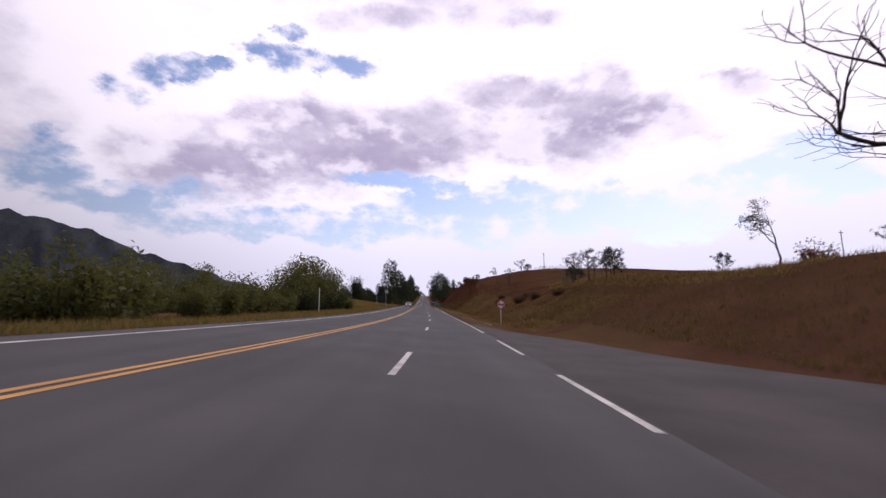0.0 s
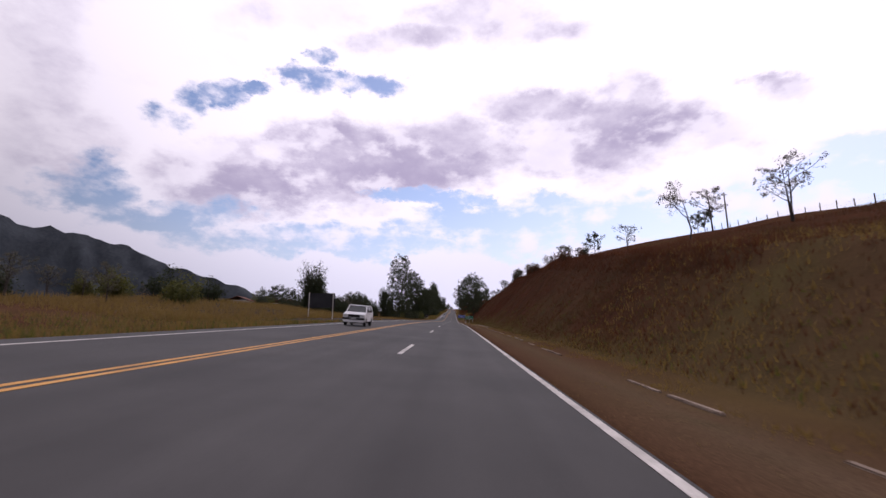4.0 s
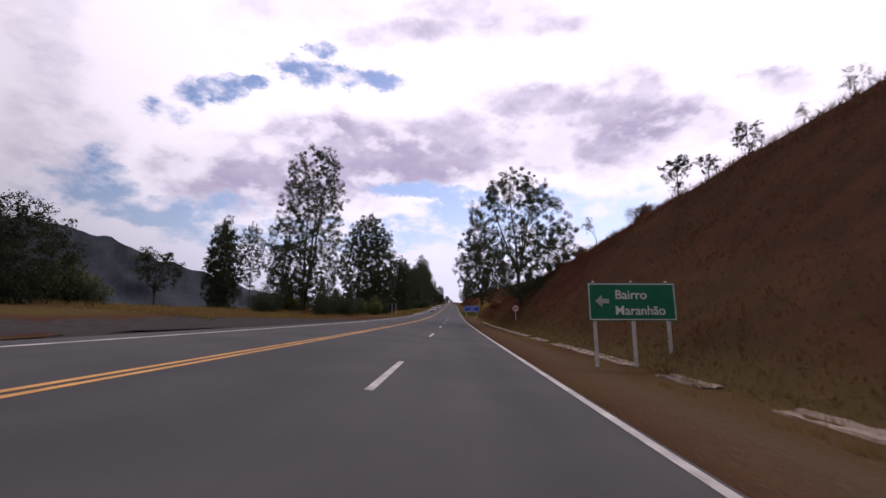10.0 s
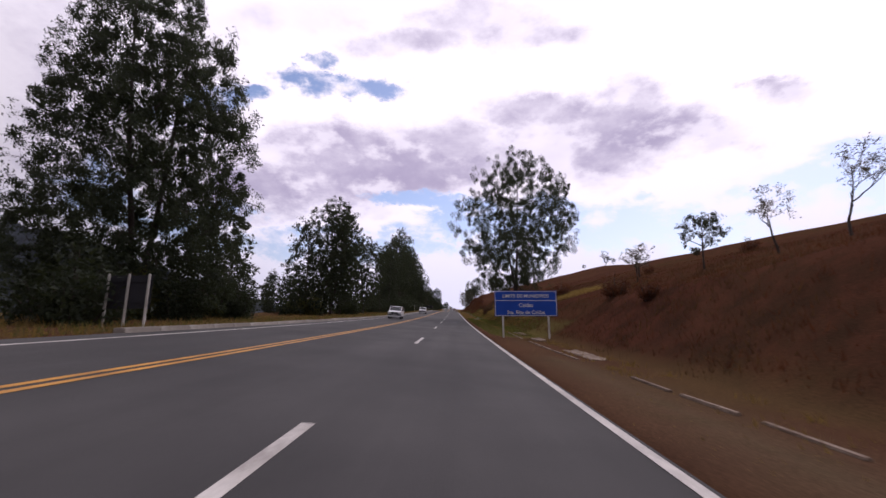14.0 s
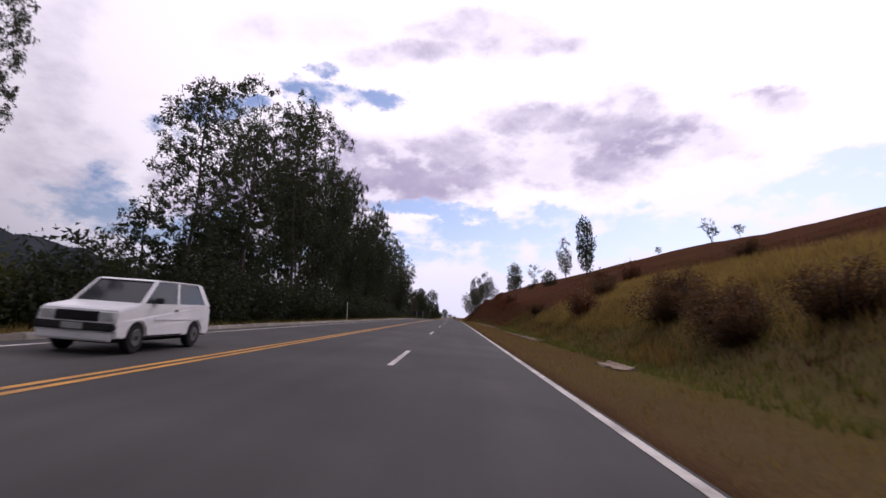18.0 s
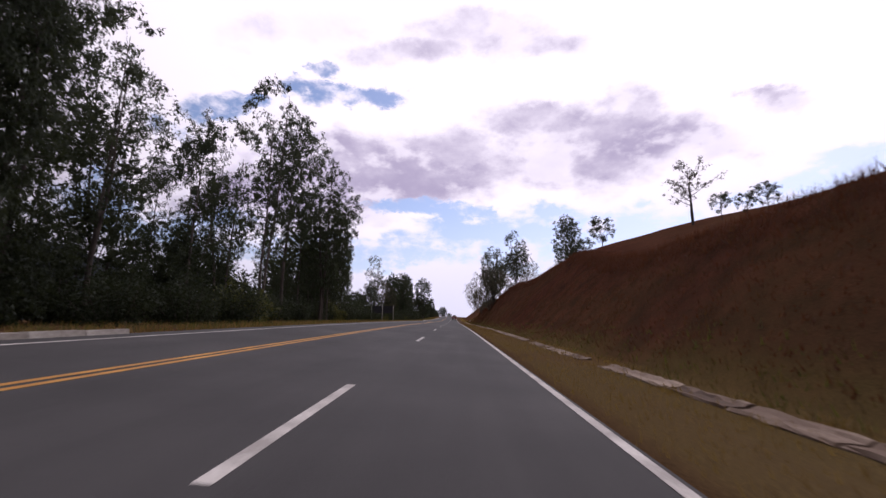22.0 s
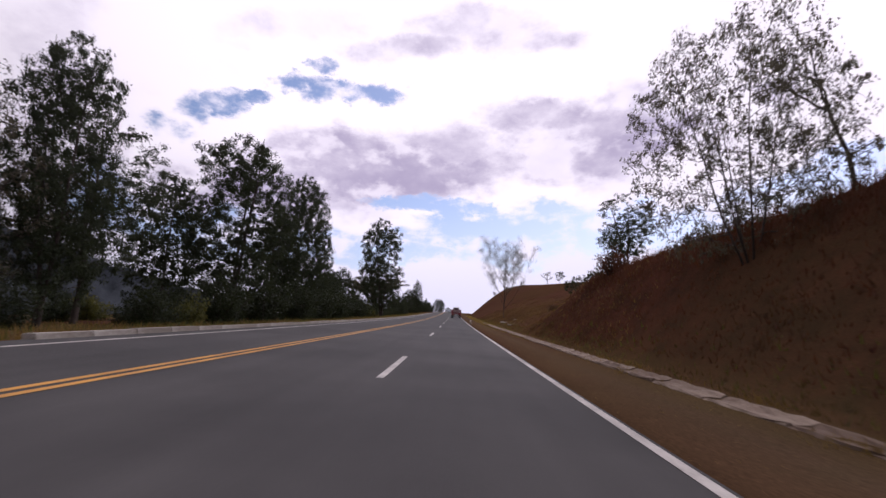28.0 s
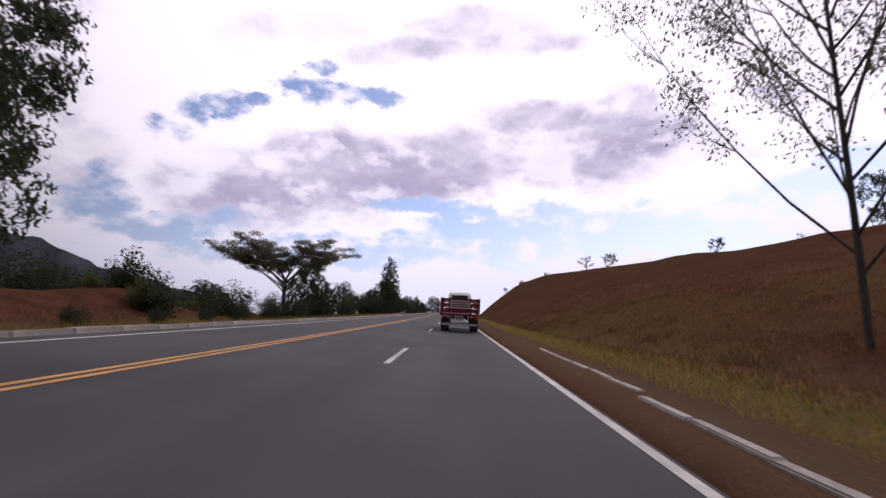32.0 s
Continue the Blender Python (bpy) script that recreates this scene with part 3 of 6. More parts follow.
# ---- trees and shrubs ----
class Growth:
    """Collects tapered limbs and leaves."""

    def __init__(self, seed, fine=1.38):
        self.r = np.random.default_rng(seed)
        self.fine = fine
        self.wv, self.wq, self.lv = [], [], []
        self.wn = 0

    def limb(self, pts, r0, r1, sides=6):
        pts = np.asarray(pts, float)
        n = len(pts)
        d = np.gradient(pts, axis=0)
        d /= np.linalg.norm(d, axis=1)[:, None] + 1e-9
        ref = np.where(np.abs(d[:, 2:3]) > 0.9, [[1.0, 0, 0]], [[0, 0, 1.0]])
        a = np.cross(d, ref)
        a /= np.linalg.norm(a, axis=1)[:, None]
        b = np.cross(d, a)
        rad = np.linspace(r0, r1, n)[:, None, None]
        ang = np.linspace(0, 2 * np.pi, sides, endpoint=False)
        ring = pts[:, None] + rad * (np.cos(ang)[None, :, None] * a[:, None] + np.sin(ang)[None, :, None] * b[:, None])
        self.wv.append(ring.reshape(-1, 3))
        i, j = np.meshgrid(np.arange(n - 1), np.arange(sides), indexing="ij")
        k = (j + 1) % sides
        q = np.stack([i * sides + j, i * sides + k, (i + 1) * sides + k, (i + 1) * sides + j], -1).reshape(-1, 4)
        self.wq.append(q + self.wn)
        self.wn += n * sides

    def bent(self, start, way, length, rise, n=5, wobble=0.08):
        """A limb's line that sets off one way and bends up or down."""
        p, out = np.array(start, float), []
        w = np.array(way, float)
        w /= np.linalg.norm(w)
        for _ in range(n):
            out.append(p.copy())
            p = p + w * length / (n - 1)
            w = w + np.array([0, 0, rise / (n - 1)]) + self.r.normal(0, wobble, 3)
            w /= np.linalg.norm(w)
        return np.array(out)

    def leaves(self, centre, radius, count, size, droop=0.5, flat=0.75):
        """Small single leaves in a loose ball."""
        r = self.r
        count, size = int(count * self.fine ** 2 * 1.2), size / self.fine
        v = r.normal(0, 1, (count, 3))
        v /= np.linalg.norm(v, axis=1)[:, None]
        p = np.asarray(centre) + v * (r.random((count, 1)) ** 0.45) * np.array([radius, radius, radius * flat])
        axis = r.normal(0, 1, (count, 3))
        axis[:, 2] -= droop * 2.2
        axis /= np.linalg.norm(axis, axis=1)[:, None]
        side = np.cross(axis, r.normal(0, 1, (count, 3)))
        side /= np.linalg.norm(side, axis=1)[:, None] + 1e-9
        ln = size * (0.6 + 0.8 * r.random((count, 1)))
        wd = ln * (0.24 + 0.18 * r.random((count, 1)))
        self.lv.append(np.stack([p, p + axis * ln * 0.6 + side * wd, p + axis * ln - side * wd * 0.4], 1).reshape(-1, 3))

    def done(self, name, bark, leaf, label, category, crown="crown", trunk="trunk", z=-600.0):
        ob = empty(name)
        ob.location = (0, 0, z)
        if self.wv:
            t = new(trunk, fast_mesh(trunk, np.concatenate(self.wv), np.concatenate(self.wq), [bark], smooth=True))
            t.parent = ob
        if self.lv:
            v = np.concatenate(self.lv)
            c = new(crown, fast_tris(crown, v, [leaf]))
            c.parent = ob
        return tagged(ob, label, category)


def eucalyptus(seed, tall, wide, base, dense, leaf=0.55, droop=0.6, stems=1, shape=1.0, bare=0.0, clump=1.15, limbs=22, rise=0.55, thick=1.0):
    """Tall gum: straight trunk, rising limbs, leaves in separate clumps. shape: below 1 the crown is fullest high up."""
    g = Growth(seed)
    r = g.r
    for st in range(stems):
        off = np.array([r.normal(0, 0.5), r.normal(0, 0.5), 0]) if stems > 1 else np.zeros(3)
        tt = tall * (1 - 0.12 * st * r.random())
        lean = r.normal(0, 0.03 if stems == 1 else 0.07, 2)
        k = np.linspace(0, 1, 12)
        line = np.stack([off[0] + lean[0] * tt * k + 0.012 * tt * wave(k * 9, k * 0 + st, 2.2, seed), off[1] + lean[1] * tt * k + 0.012 * tt * wave(k * 9, k * 0 + 5 + st, 2.2, seed),
                         -0.4 + (tt * 0.95 + 0.4) * k], 1)
        r0 = 0.0145 * tt * thick
        g.limb(line, r0, r0 * 0.13, 8)
        nl = limbs // stems
        for i in range(nl):
            h = base + (0.96 - base) * (i + r.random()) / nl
            p = np.array([np.interp(h, k, line[:, c]) for c in range(3)])
            rel = (h - base) / (1 - base)
            prof = np.sin(np.pi * np.clip(0.12 + 0.80 * rel ** shape, 0, 1)) ** 0.8
            reach = wide / 2 * prof * (0.65 + 0.5 * r.random())
            az = i * 2.4 + r.normal(0, 0.4)
            length = reach * 1.15 + 0.4
            lm = g.bent(p, (math.cos(az), math.sin(az), 0.35 + rise * r.random()), length, rise * 0.5)
            g.limb(lm, r0 * (0.42 - 0.25 * rel), 0.02, 4)
            ends = [lm[-1]]
            for b in range(5):
                q = lm[1 + b % 4] * 0.5 + lm[2 + b % 3] * 0.5
                spread = az + r.normal(0, 0.95)
                tw = g.bent(q, (math.cos(spread), math.sin(spread), -0.1 + 1.0 * r.random()), length * (0.22 + 0.3 * r.random()), 0.15, 3)
                g.limb(tw, r0 * 0.10, 0.010, 3)
                ends.append(tw[-1])
                ends.append(tw[1] + r.normal(0, 0.25, 3))
            for e in ends:
                if r.random() < bare:
                    continue
                rad = clump * (0.28 + 0.55 * r.random())
                g.leaves(e, rad, int(dense * 0.55 * (0.3 + r.random())), leaf * 0.88, droop, 0.6 + 0.8 * r.random())
        if r.random() >= bare:
            g.leaves(line[-1], clump * 0.8, int(dense * 0.9), leaf, droop, 1.2)
    return g


def vase_tree(seed, tall, wide, dense, stems=6, leaf=0.4):
    """Many steep stems from low down, few leaves at the ends."""
    g = Growth(seed)
    r = g.r
    g.limb(g.bent((0, 0, -0.3), (0, 0, 1), tall * 0.97, 0, 8, 0.008), 0.12, 0.015, 6)
    for i in range(stems * 3):
        z = tall * (0.10 + 0.5 * i / (stems * 3))
        az = i * 2.4 + r.normal(0, 0.3)
        lm = g.bent((0, 0, z), (math.cos(az), math.sin(az), 1.0), wide * (0.45 + 0.3 * r.random()) * (1.15 - 0.6 * i / (stems * 3)), 0.9, 6, 0.06)
        g.limb(lm, 0.05, 0.010, 5)
        for b in range(12):
            q = lm[2 + b % 4]
            tw = g.bent(q, (math.cos(az + r.normal(0, 1)), math.sin(az + r.normal(0, 1)), 0.9), wide * 0.16 * (0.5 + r.random()), 0.4, 4)
            g.limb(tw, 0.02, 0.006, 3)
            if dense and r.random() < 0.75:
                g.leaves(tw[-1], 1.0, int(dense * 0.8 * r.random()), leaf, 0.3)
                g.leaves(tw[1], 0.9, int(dense * 0.5 * r.random()), leaf, 0.3)
    return g


def bare_tree(seed, tall, wide, dense=0):
    g = Growth(seed)
    r = g.r

    def fork(p, w, length, rad, depth):
        lm = g.bent(p, w, length, 0.12, 5, 0.16)
        g.limb(lm, rad, rad * 0.55, 5 if depth > 1 else 3)
        if depth == 0:
            if dense:
                g.leaves(lm[-1], 0.4, dense, 0.3, 0.2)
            return
        for j in range(3 if depth > 1 else 4):
            q = lm[4] if j == 0 else lm[2 + j % 3]
            d = lm[4] - lm[3]
            d = d / np.linalg.norm(d) + r.normal(0, 0.55, 3) + np.array([0, 0, 0.12])
            fork(q, d, length * (0.55 + 0.2 * r.random()), rad * 0.5, depth - 1)
    fork((0, 0, -0.3), (0.05, 0, 1), tall * 0.4, 0.018 * tall, 4)
    return g


def shrub(seed, tall, wide, dense, leaf=0.35, upright=0.0):
    """Bush: stems from the ground, leaf clumps from the ground to an uneven top."""
    g = Growth(seed)
    r = g.r
    for i in range(16):
        az, k = r.random() * 6.28, r.random() ** 0.5
        out = wide / 2 * k * 0.85
        top = tall * (0.45 + 0.5 * r.random()) * (1 - 0.45 * k)
        tip = np.array([math.cos(az) * out, math.sin(az) * out, top])
        foot = tip * np.array([0.35, 0.35, 0]) - np.array([0, 0, 0.3])
        g.limb(np.stack([foot, foot * 0.4 + tip * 0.6 + r.normal(0, 0.1, 3), tip]), 0.05, 0.012, 4)
        for z in np.linspace(0.15, 1.0, 4):
            c = foot * (1 - z) + tip * z + r.normal(0, 0.15, 3)
            c[2] = max(c[2], 0.15)
            g.leaves(c, wide * 0.17 * (0.7 + 0.6 * r.random()), int(dense / 60 * (0.5 + r.random())), leaf, -0.3 if upright else 0.15, 0.9)
    return g


def bamboo(seed, tall, wide):
    g = Growth(seed)
    r = g.r
    for i in range(46):
        az, k = r.random() * 6.28, r.random() ** 0.5
        h = tall * (0.75 + 0.3 * r.random()) * (1 - 0.2 * k)
        cane = g.bent((math.cos(az) * wide * 0.22 * k, math.sin(az) * wide * 0.22 * k, -0.3), (math.cos(az) * 0.16 * k, math.sin(az) * 0.16 * k, 1), h, -0.10, 7, 0.02)
        g.limb(cane, 0.05, 0.01, 4)
        for z in np.linspace(0.08, 0.9, 9):
            p = np.array([np.interp(z * 6, np.arange(7), cane[:, c]) for c in range(3)])
            g.leaves(p + r.normal(0, 0.25, 3), 0.85, 18 if z < 0.75 else 5, 0.5, 0.35, 1.0)
    return g


def umbrella_tree(seed, tall, wide):
    g = Growth(seed)
    r = g.r
    g.limb(g.bent((0, 0, -0.3), (0.05, 0, 1), tall * 0.45, 0, 6, 0.04), 0.32, 0.2, 7)
    for i in range(22):
        az = i * 2.4
        lm = g.bent((0, 0, tall * (0.3 + 0.009 * i)), (math.cos(az), math.sin(az), 0.95), wide * (0.3 + 0.24 * r.random()), -0.35, 7, 0.07)
        g.limb(lm, 0.12, 0.02, 5)
        for b in range(7):
            q = lm[3 + b % 4]
            tw = g.bent(q, (math.cos(az + r.normal(0, 0.8)), math.sin(az + r.normal(0, 0.8)), 0.5), wide * 0.13, -0.2, 4)
            g.limb(tw, 0.04, 0.01, 4)
            g.leaves(tw[-1], 1.0, 105, 0.30, 0.0, 0.35)
            g.leaves(tw[1], 0.7, 30, 0.30, 0.0, 0.4)
    return g


def crown_tree(seed, tall, profile, spacing, clump, count, leaf, stems=1, fork=0.15, spread=0.5, droop=0.7, thick=1.0, lean=0.02, thin=0.0, twigs=True, fine=1.38, cap=0.0):
    """Tree whose leaves stand in rounded clumps at the ends of forking limbs, inside an outline of (height share, half width)."""
    g = Growth(seed, fine)
    r = g.r
    hs, ws = np.array([k for k, _ in profile]), np.array([w for _, w in profile])
    r0 = 0.0125 * tall * thick
    nodes = []
    for i in range(stems):
        az = i * 2 * np.pi / stems + r.normal(0, 0.4)
        k = np.linspace(0, 1, 14)
        out = np.clip((k - fork) / (1 - fork), 0, 1) ** 0.8 * (0 if stems == 1 else np.interp(0.75, hs, ws) * spread * (0.25 if i == 0 and fork >= 0.25 else 0.7 + 0.5 * r.random()))
        tt = tall * (0.97 if i == 0 else 0.72 + 0.22 * r.random())
        base = (0.25 + 0.02 * tall) * (0 if stems == 1 or fork >= 0.25 else 0.6 + 0.5 * r.random())
        line = np.stack([np.cos(az) * (out + base * 0.4) + lean * tall * k + 0.008 * tall * wave(k * 9, k * 0 + i, 2.2, seed), np.sin(az) * (out + base * 0.4) + 0.008 * tall * wave(k * 9, k * 0 + 7 + i, 2.2, seed),
                         -0.4 + (tt + 0.4) * k], 1)
        rs = r0 * (1 if stems == 1 else 0.75 / math.sqrt(stems) + 0.25)
        g.limb(line, rs, rs * 0.12, 7)
        for j, q in enumerate(line[2:-1]):
            nodes.append((q, rs * (1 - 0.85 * k[j + 2])))
    pts = []
    for _ in range(2600):
        k = hs[0] + (1 - hs[0]) * r.random()
        w = float(np.interp(k, hs, ws))
        if r.random() > w / ws.max():
            continue
        az, rr = r.random() * 6.283, w * r.random() ** 0.42
        p = np.array([np.cos(az) * rr + lean * tall * k, np.sin(az) * rr, k * tall - 0.35 * clump])
        if wave(np.array([p[0] + 50]), np.array([p[2] + p[1] * 0.7 + 50]), 2.4 * spacing, seed)[0] < thin - 0.75 - cap * max(0.0, min(1.0, (k - 0.62) / 0.15)):
            continue
        if all((p[0] - q[0]) ** 2 + (p[1] - q[1]) ** 2 + ((p[2] - q[2]) * 1.15) ** 2 > spacing ** 2 for q in pts):
            pts.append(p)
    pts += [q + np.array([0, 0, 0.2]) for q, near in nodes if near < 0.32 * r0 * (1 if stems == 1 else 0.75 / math.sqrt(stems) + 0.25)][:stems * 2]
    pts.sort(key=lambda p: math.hypot(p[0], p[1]))
    for p in pts:
        best, score = None, 1e9
        for q, rad in nodes:
            d = p - q
            ln = math.sqrt(d @ d)
            cost = ln * (1 + 1.2 * max(0, 0.25 - d[2] / (ln + 1e-6))) + 0.0
            if ln > 0.15 and cost < score:
                best, score = (q, rad), cost
        q, rad = best
        d = p - q
        ln = np.linalg.norm(d)
        bend = q + d * 0.5 + np.array([0, 0, 0.10 * ln]) * (1 if droop > 0.5 else -1) + r.normal(0, 0.06 * ln, 3)
        k = np.linspace(0, 1, 5 if twigs else 3)[:, None]
        lm = q * (1 - k) ** 2 + bend * 2 * k * (1 - k) + p * k * k
        ra = min(rad * 0.62, 0.015 + 0.014 * ln * thick)
        g.limb(lm, ra, max(0.008, ra * 0.4), 4 if twigs else 3)
        for j in (2, 3, 4) if twigs else (1, 2):
            nodes.append((lm[j], ra * (1 - 0.15 * j)))
        size = clump * (0.65 + 0.7 * r.random())
        for _ in range(6):
            v = r.normal(0, 1, 3)
            v /= np.linalg.norm(v)
            c = p + v * np.array([0.8, 0.8, 0.85]) * size
            if twigs:
                g.limb(np.stack([p, c]), 0.012, 0.006, 3)
            g.leaves(c, size * (0.28 + 0.2 * r.random()), int(count / 6 * (0.5 + 1.0 * r.random())), leaf, droop, 1.05)
    return g


EUC = "tall eucalyptus with dark grey-green leaves and pale trunk"
kinds = {
    "round": (crown_tree(1, 30, [(0.10, 3.2), (0.17, 6.6), (0.30, 7.2), (0.42, 5.6), (0.55, 5.2), (0.70, 5.4), (0.85, 4.6), (0.95, 2.8), (1, 0.8)], 1.62, 1.0, 135, 0.29, stems=3, fork=0.14, spread=0.35, lean=0.05, thin=0.22, fine=1.9).done("eucalyptus", M["bark_dark"], M["leaf_euc"], "very tall rounded eucalyptus with open dark crown", "tree"), 30),
    "full": (crown_tree(2, 25, [(0.04, 5.5), (0.30, 6.6), (0.60, 6.4), (0.80, 5.3), (0.93, 3.2), (1, 0.9)], 1.55, 1.15, 130, 0.36, stems=2, fork=0.1, spread=0.4, thin=0.15, fine=1.9).done("eucalyptus", M["bark_dark"], M["leaf_euc"], "broad dense eucalyptus with leaves down to the ground", "tree"), 25),
    "weeping": (crown_tree(3, 17, [(0.10, 3.0), (0.20, 6.4), (0.40, 6.9), (0.60, 6.4), (0.78, 5.0), (0.90, 3.5), (0.97, 2.0), (1, 1.2)], 1.34, 0.84, 110, 0.26, stems=4, fork=0.30, spread=0.55, droop=0.9, thick=1.45, thin=0.74, cap=0.9, fine=1.9).done("eucalyptus", M["bark_dark"], M["leaf_euc"], "wide eucalyptus with drooping leaves on a roadside bank", "tree"), 17),
    "broad": (crown_tree(22, 12, [(0.05, 4.0), (0.30, 5.5), (0.60, 5.4), (0.85, 3.6), (1, 0.8)], 1.75, 1.25, 70, 0.48, stems=3, fork=0.05, thin=0.1, twigs=False).done("tree", M["bark_dark"], M["leaf_dark"], "broad dark leafy tree", "tree"), 12),
    "gum": (crown_tree(23, 22, [(0.12, 2.8), (0.30, 3.9), (0.55, 4.5), (0.80, 4.1), (0.93, 2.8), (1, 0.8)], 1.55, 1.12, 150, 0.32, stems=2, fork=0.12, spread=0.5, thin=0.12).done("eucalyptus", M["bark_dark"], M["leaf_euc"], "leafy dark eucalyptus beside the road", "tree"), 22),
    "gum_b": (crown_tree(24, 20, [(0.20, 2.0), (0.35, 3.6), (0.60, 4.3), (0.85, 3.2), (1, 0.7)], 1.25, 0.85, 80, 0.30, stems=2, fork=0.2, spread=0.55, thin=0.4).done("eucalyptus", M["bark_dark"], M["leaf_euc"], "forked eucalyptus with airy crown on the bank", "tree"), 20),
    "slim": (crown_tree(4, 22, [(0.28, 1.2), (0.50, 2.5), (0.75, 3.0), (0.90, 2.3), (1, 0.5)], 1.28, 0.80, 50, 0.36, thick=0.62, thin=0.62, twigs=False).done("eucalyptus", M["bark_pale"], M["leaf_euc"], EUC, "tree"), 22),
    "slim_b": (crown_tree(5, 22, [(0.30, 1.4), (0.50, 2.6), (0.78, 3.3), (0.92, 2.4), (1, 0.6)], 1.2, 0.80, 54, 0.34, stems=2, fork=0.08, spread=0.5, thick=0.68, thin=0.66, twigs=False).done("eucalyptus", M["bark_pale"], M["leaf_euc"], "twin-stemmed slender eucalyptus with thin crown", "tree"), 22),
    "slim_c": (crown_tree(6, 20, [(0.06, 1.9), (0.30, 2.9), (0.60, 2.9), (0.85, 2.0), (1, 0.4)], 1.35, 1.0, 44, 0.54, thick=0.8, twigs=False).done("eucalyptus", M["bark_dark"], M["leaf_dark"], "narrow dense dark eucalyptus", "tree"), 20),
    "slim_d": (crown_tree(7, 23, [(0.45, 0.9), (0.65, 2.2), (0.85, 2.5), (0.95, 1.6), (1, 0.5)], 1.1, 0.8, 56, 0.36, thick=0.6, lean=0.05, thin=0.35, twigs=False).done("eucalyptus", M["bark_pale"], M["leaf_euc"], "slender eucalyptus with a high thin crown", "tree"), 23),
    "cone": (crown_tree(8, 17, [(0.04, 3.2), (0.30, 3.8), (0.60, 3.0), (0.85, 1.7), (1, 0.3)], 1.6, 1.1, 36, 0.62, twigs=False).done("tree", M["bark_dark"], M["leaf_dark"], "dark green bushy conical tree", "tree"), 17),
    "thin": (crown_tree(9, 8, [(0.08, 2.6), (0.30, 4.0), (0.60, 4.0), (0.85, 2.8), (1, 0.5)], 0.84, 0.48, 44, 0.16, stems=5, fork=0.03, spread=0.8, thick=0.8, thin=0.6).done("tree", M["bark_dark"], M["leaf_grey"], "sparse many-stemmed thin-leaved tree on the bank", "tree"), 8),
    "dome": (crown_tree(31, 22, [(0.14, 4.0), (0.32, 7.6), (0.55, 8.8), (0.75, 7.6), (0.90, 5.0), (1, 1.0)], 1.7, 1.15, 150, 0.30, stems=2, fork=0.22, droop=1.6, thin=0.36, fine=1.9).done("eucalyptus", M["bark_dark"], M["leaf_euc"], "wide domed eucalyptus with drooping leaves", "tree"), 22),
    "thicket": (shrub(32, 6, 6.5, 2300, 0.36).done("shrub", M["bark_dark"], M["leaf_dark"], "tall dark green thicket under the trees", "shrub", "foliage", "stem"), 6),
    "small": (eucalyptus(10, 6, 4.2, 0.30, 30, leaf=0.3, shape=0.7, limbs=14, clump=0.5, bare=0.1, thick=1.4).done("tree", M["bark_dark"], M["leaf_dark"], "small dark tree on the bank top", "tree"), 6),
    "small_b": (eucalyptus(11, 6, 4.6, 0.35, 16, leaf=0.3, shape=0.6, limbs=14, clump=0.45, bare=0.25, stems=2, thick=1.4).done("tree", M["bark_dark"], M["leaf_grey"], "small thin grey tree on the bank top", "tree"), 6),
    "vase": (vase_tree(12, 17, 15, 75, leaf=0.23).done("tree", M["bark_dark"], M["leaf_grey"], "tall nearly bare tree with steep thin stems", "tree"), 17),
    "bare": (bare_tree(13, 11, 9).done("tree", M["bark_dark"], M["leaf_grey"], "bare leafless tree by the road", "tree"), 11),
    "bare_leaf": (bare_tree(14, 9, 7, 5).done("tree", M["bark_dark"], M["leaf_grey"], "half bare tree with few leaves", "tree"), 9),
    "bamboo": (bamboo(15, 13, 8).done("bamboo_clump", M["bark_pale"], M["leaf_dark"], "upright green bamboo clump in dry grass", "bamboo", "foliage", "cane"), 13),
    "umbrella": (umbrella_tree(16, 11, 18).done("tree", M["bark_pale"], M["leaf_grey"], "wide flat-topped umbrella tree with bare limbs", "tree"), 11),
    "shrub": (shrub(17, 4, 5, 1150, 0.46).done("shrub", M["bark_dark"], M["leaf_dark"], "dense dark green roadside shrub", "shrub", "foliage", "stem"), 4),
    "shrub_b": (shrub(18, 5, 5, 1150, 0.52, 1).done("shrub", M["bark_dark"], M["leaf_green"], "tall leafy green roadside shrub", "shrub", "foliage", "stem"), 5),
    "shrub_dry": (shrub(19, 2, 2.4, 800, 0.22, 1).done("shrub", M["bark_dark"], M["straw_red"], "low dry brown shrub on the slope", "shrub", "foliage", "stem"), 2),
    "shrub_dark": (shrub(33, 2, 2.6, 2600, 0.15).done("shrub", M["bark_dark"], M["leaf_rust"], "low dark rusty bush in dry meadow grass", "shrub", "foliage", "stem"), 2),
    "shrub_tall": (shrub(20, 8, 8, 3600, 0.44, 1).done("shrub", M["bark_dark"], M["leaf_green"], "large feathery green bush beside the verge", "shrub", "foliage", "stem"), 8),
}
grove = np.random.default_rng(21)


def plant(kind, s, u, top=None, tall=None, wide=1.0, yaw=None, sink=0.0, lean=0.0):
    """Stand a copy at s, u; top: its tip above the road's line, or its own height."""
    ob, h = kinds[kind]
    z = float(land(s, u)) - sink
    k = ((top - z) if top is not None else tall) / h
    yaw = grove.random() * 360 if yaw is None else yaw
    m = Matrix.Translation(Vector(spot(s, u, z))) @ pose(0, 0, 0, 0, lean, 0) @ pose(0, 0, 0, 0, 0, yaw) @ Matrix.Diagonal((k * wide, k * wide, k, 1))
    return copy_thing(ob, m)


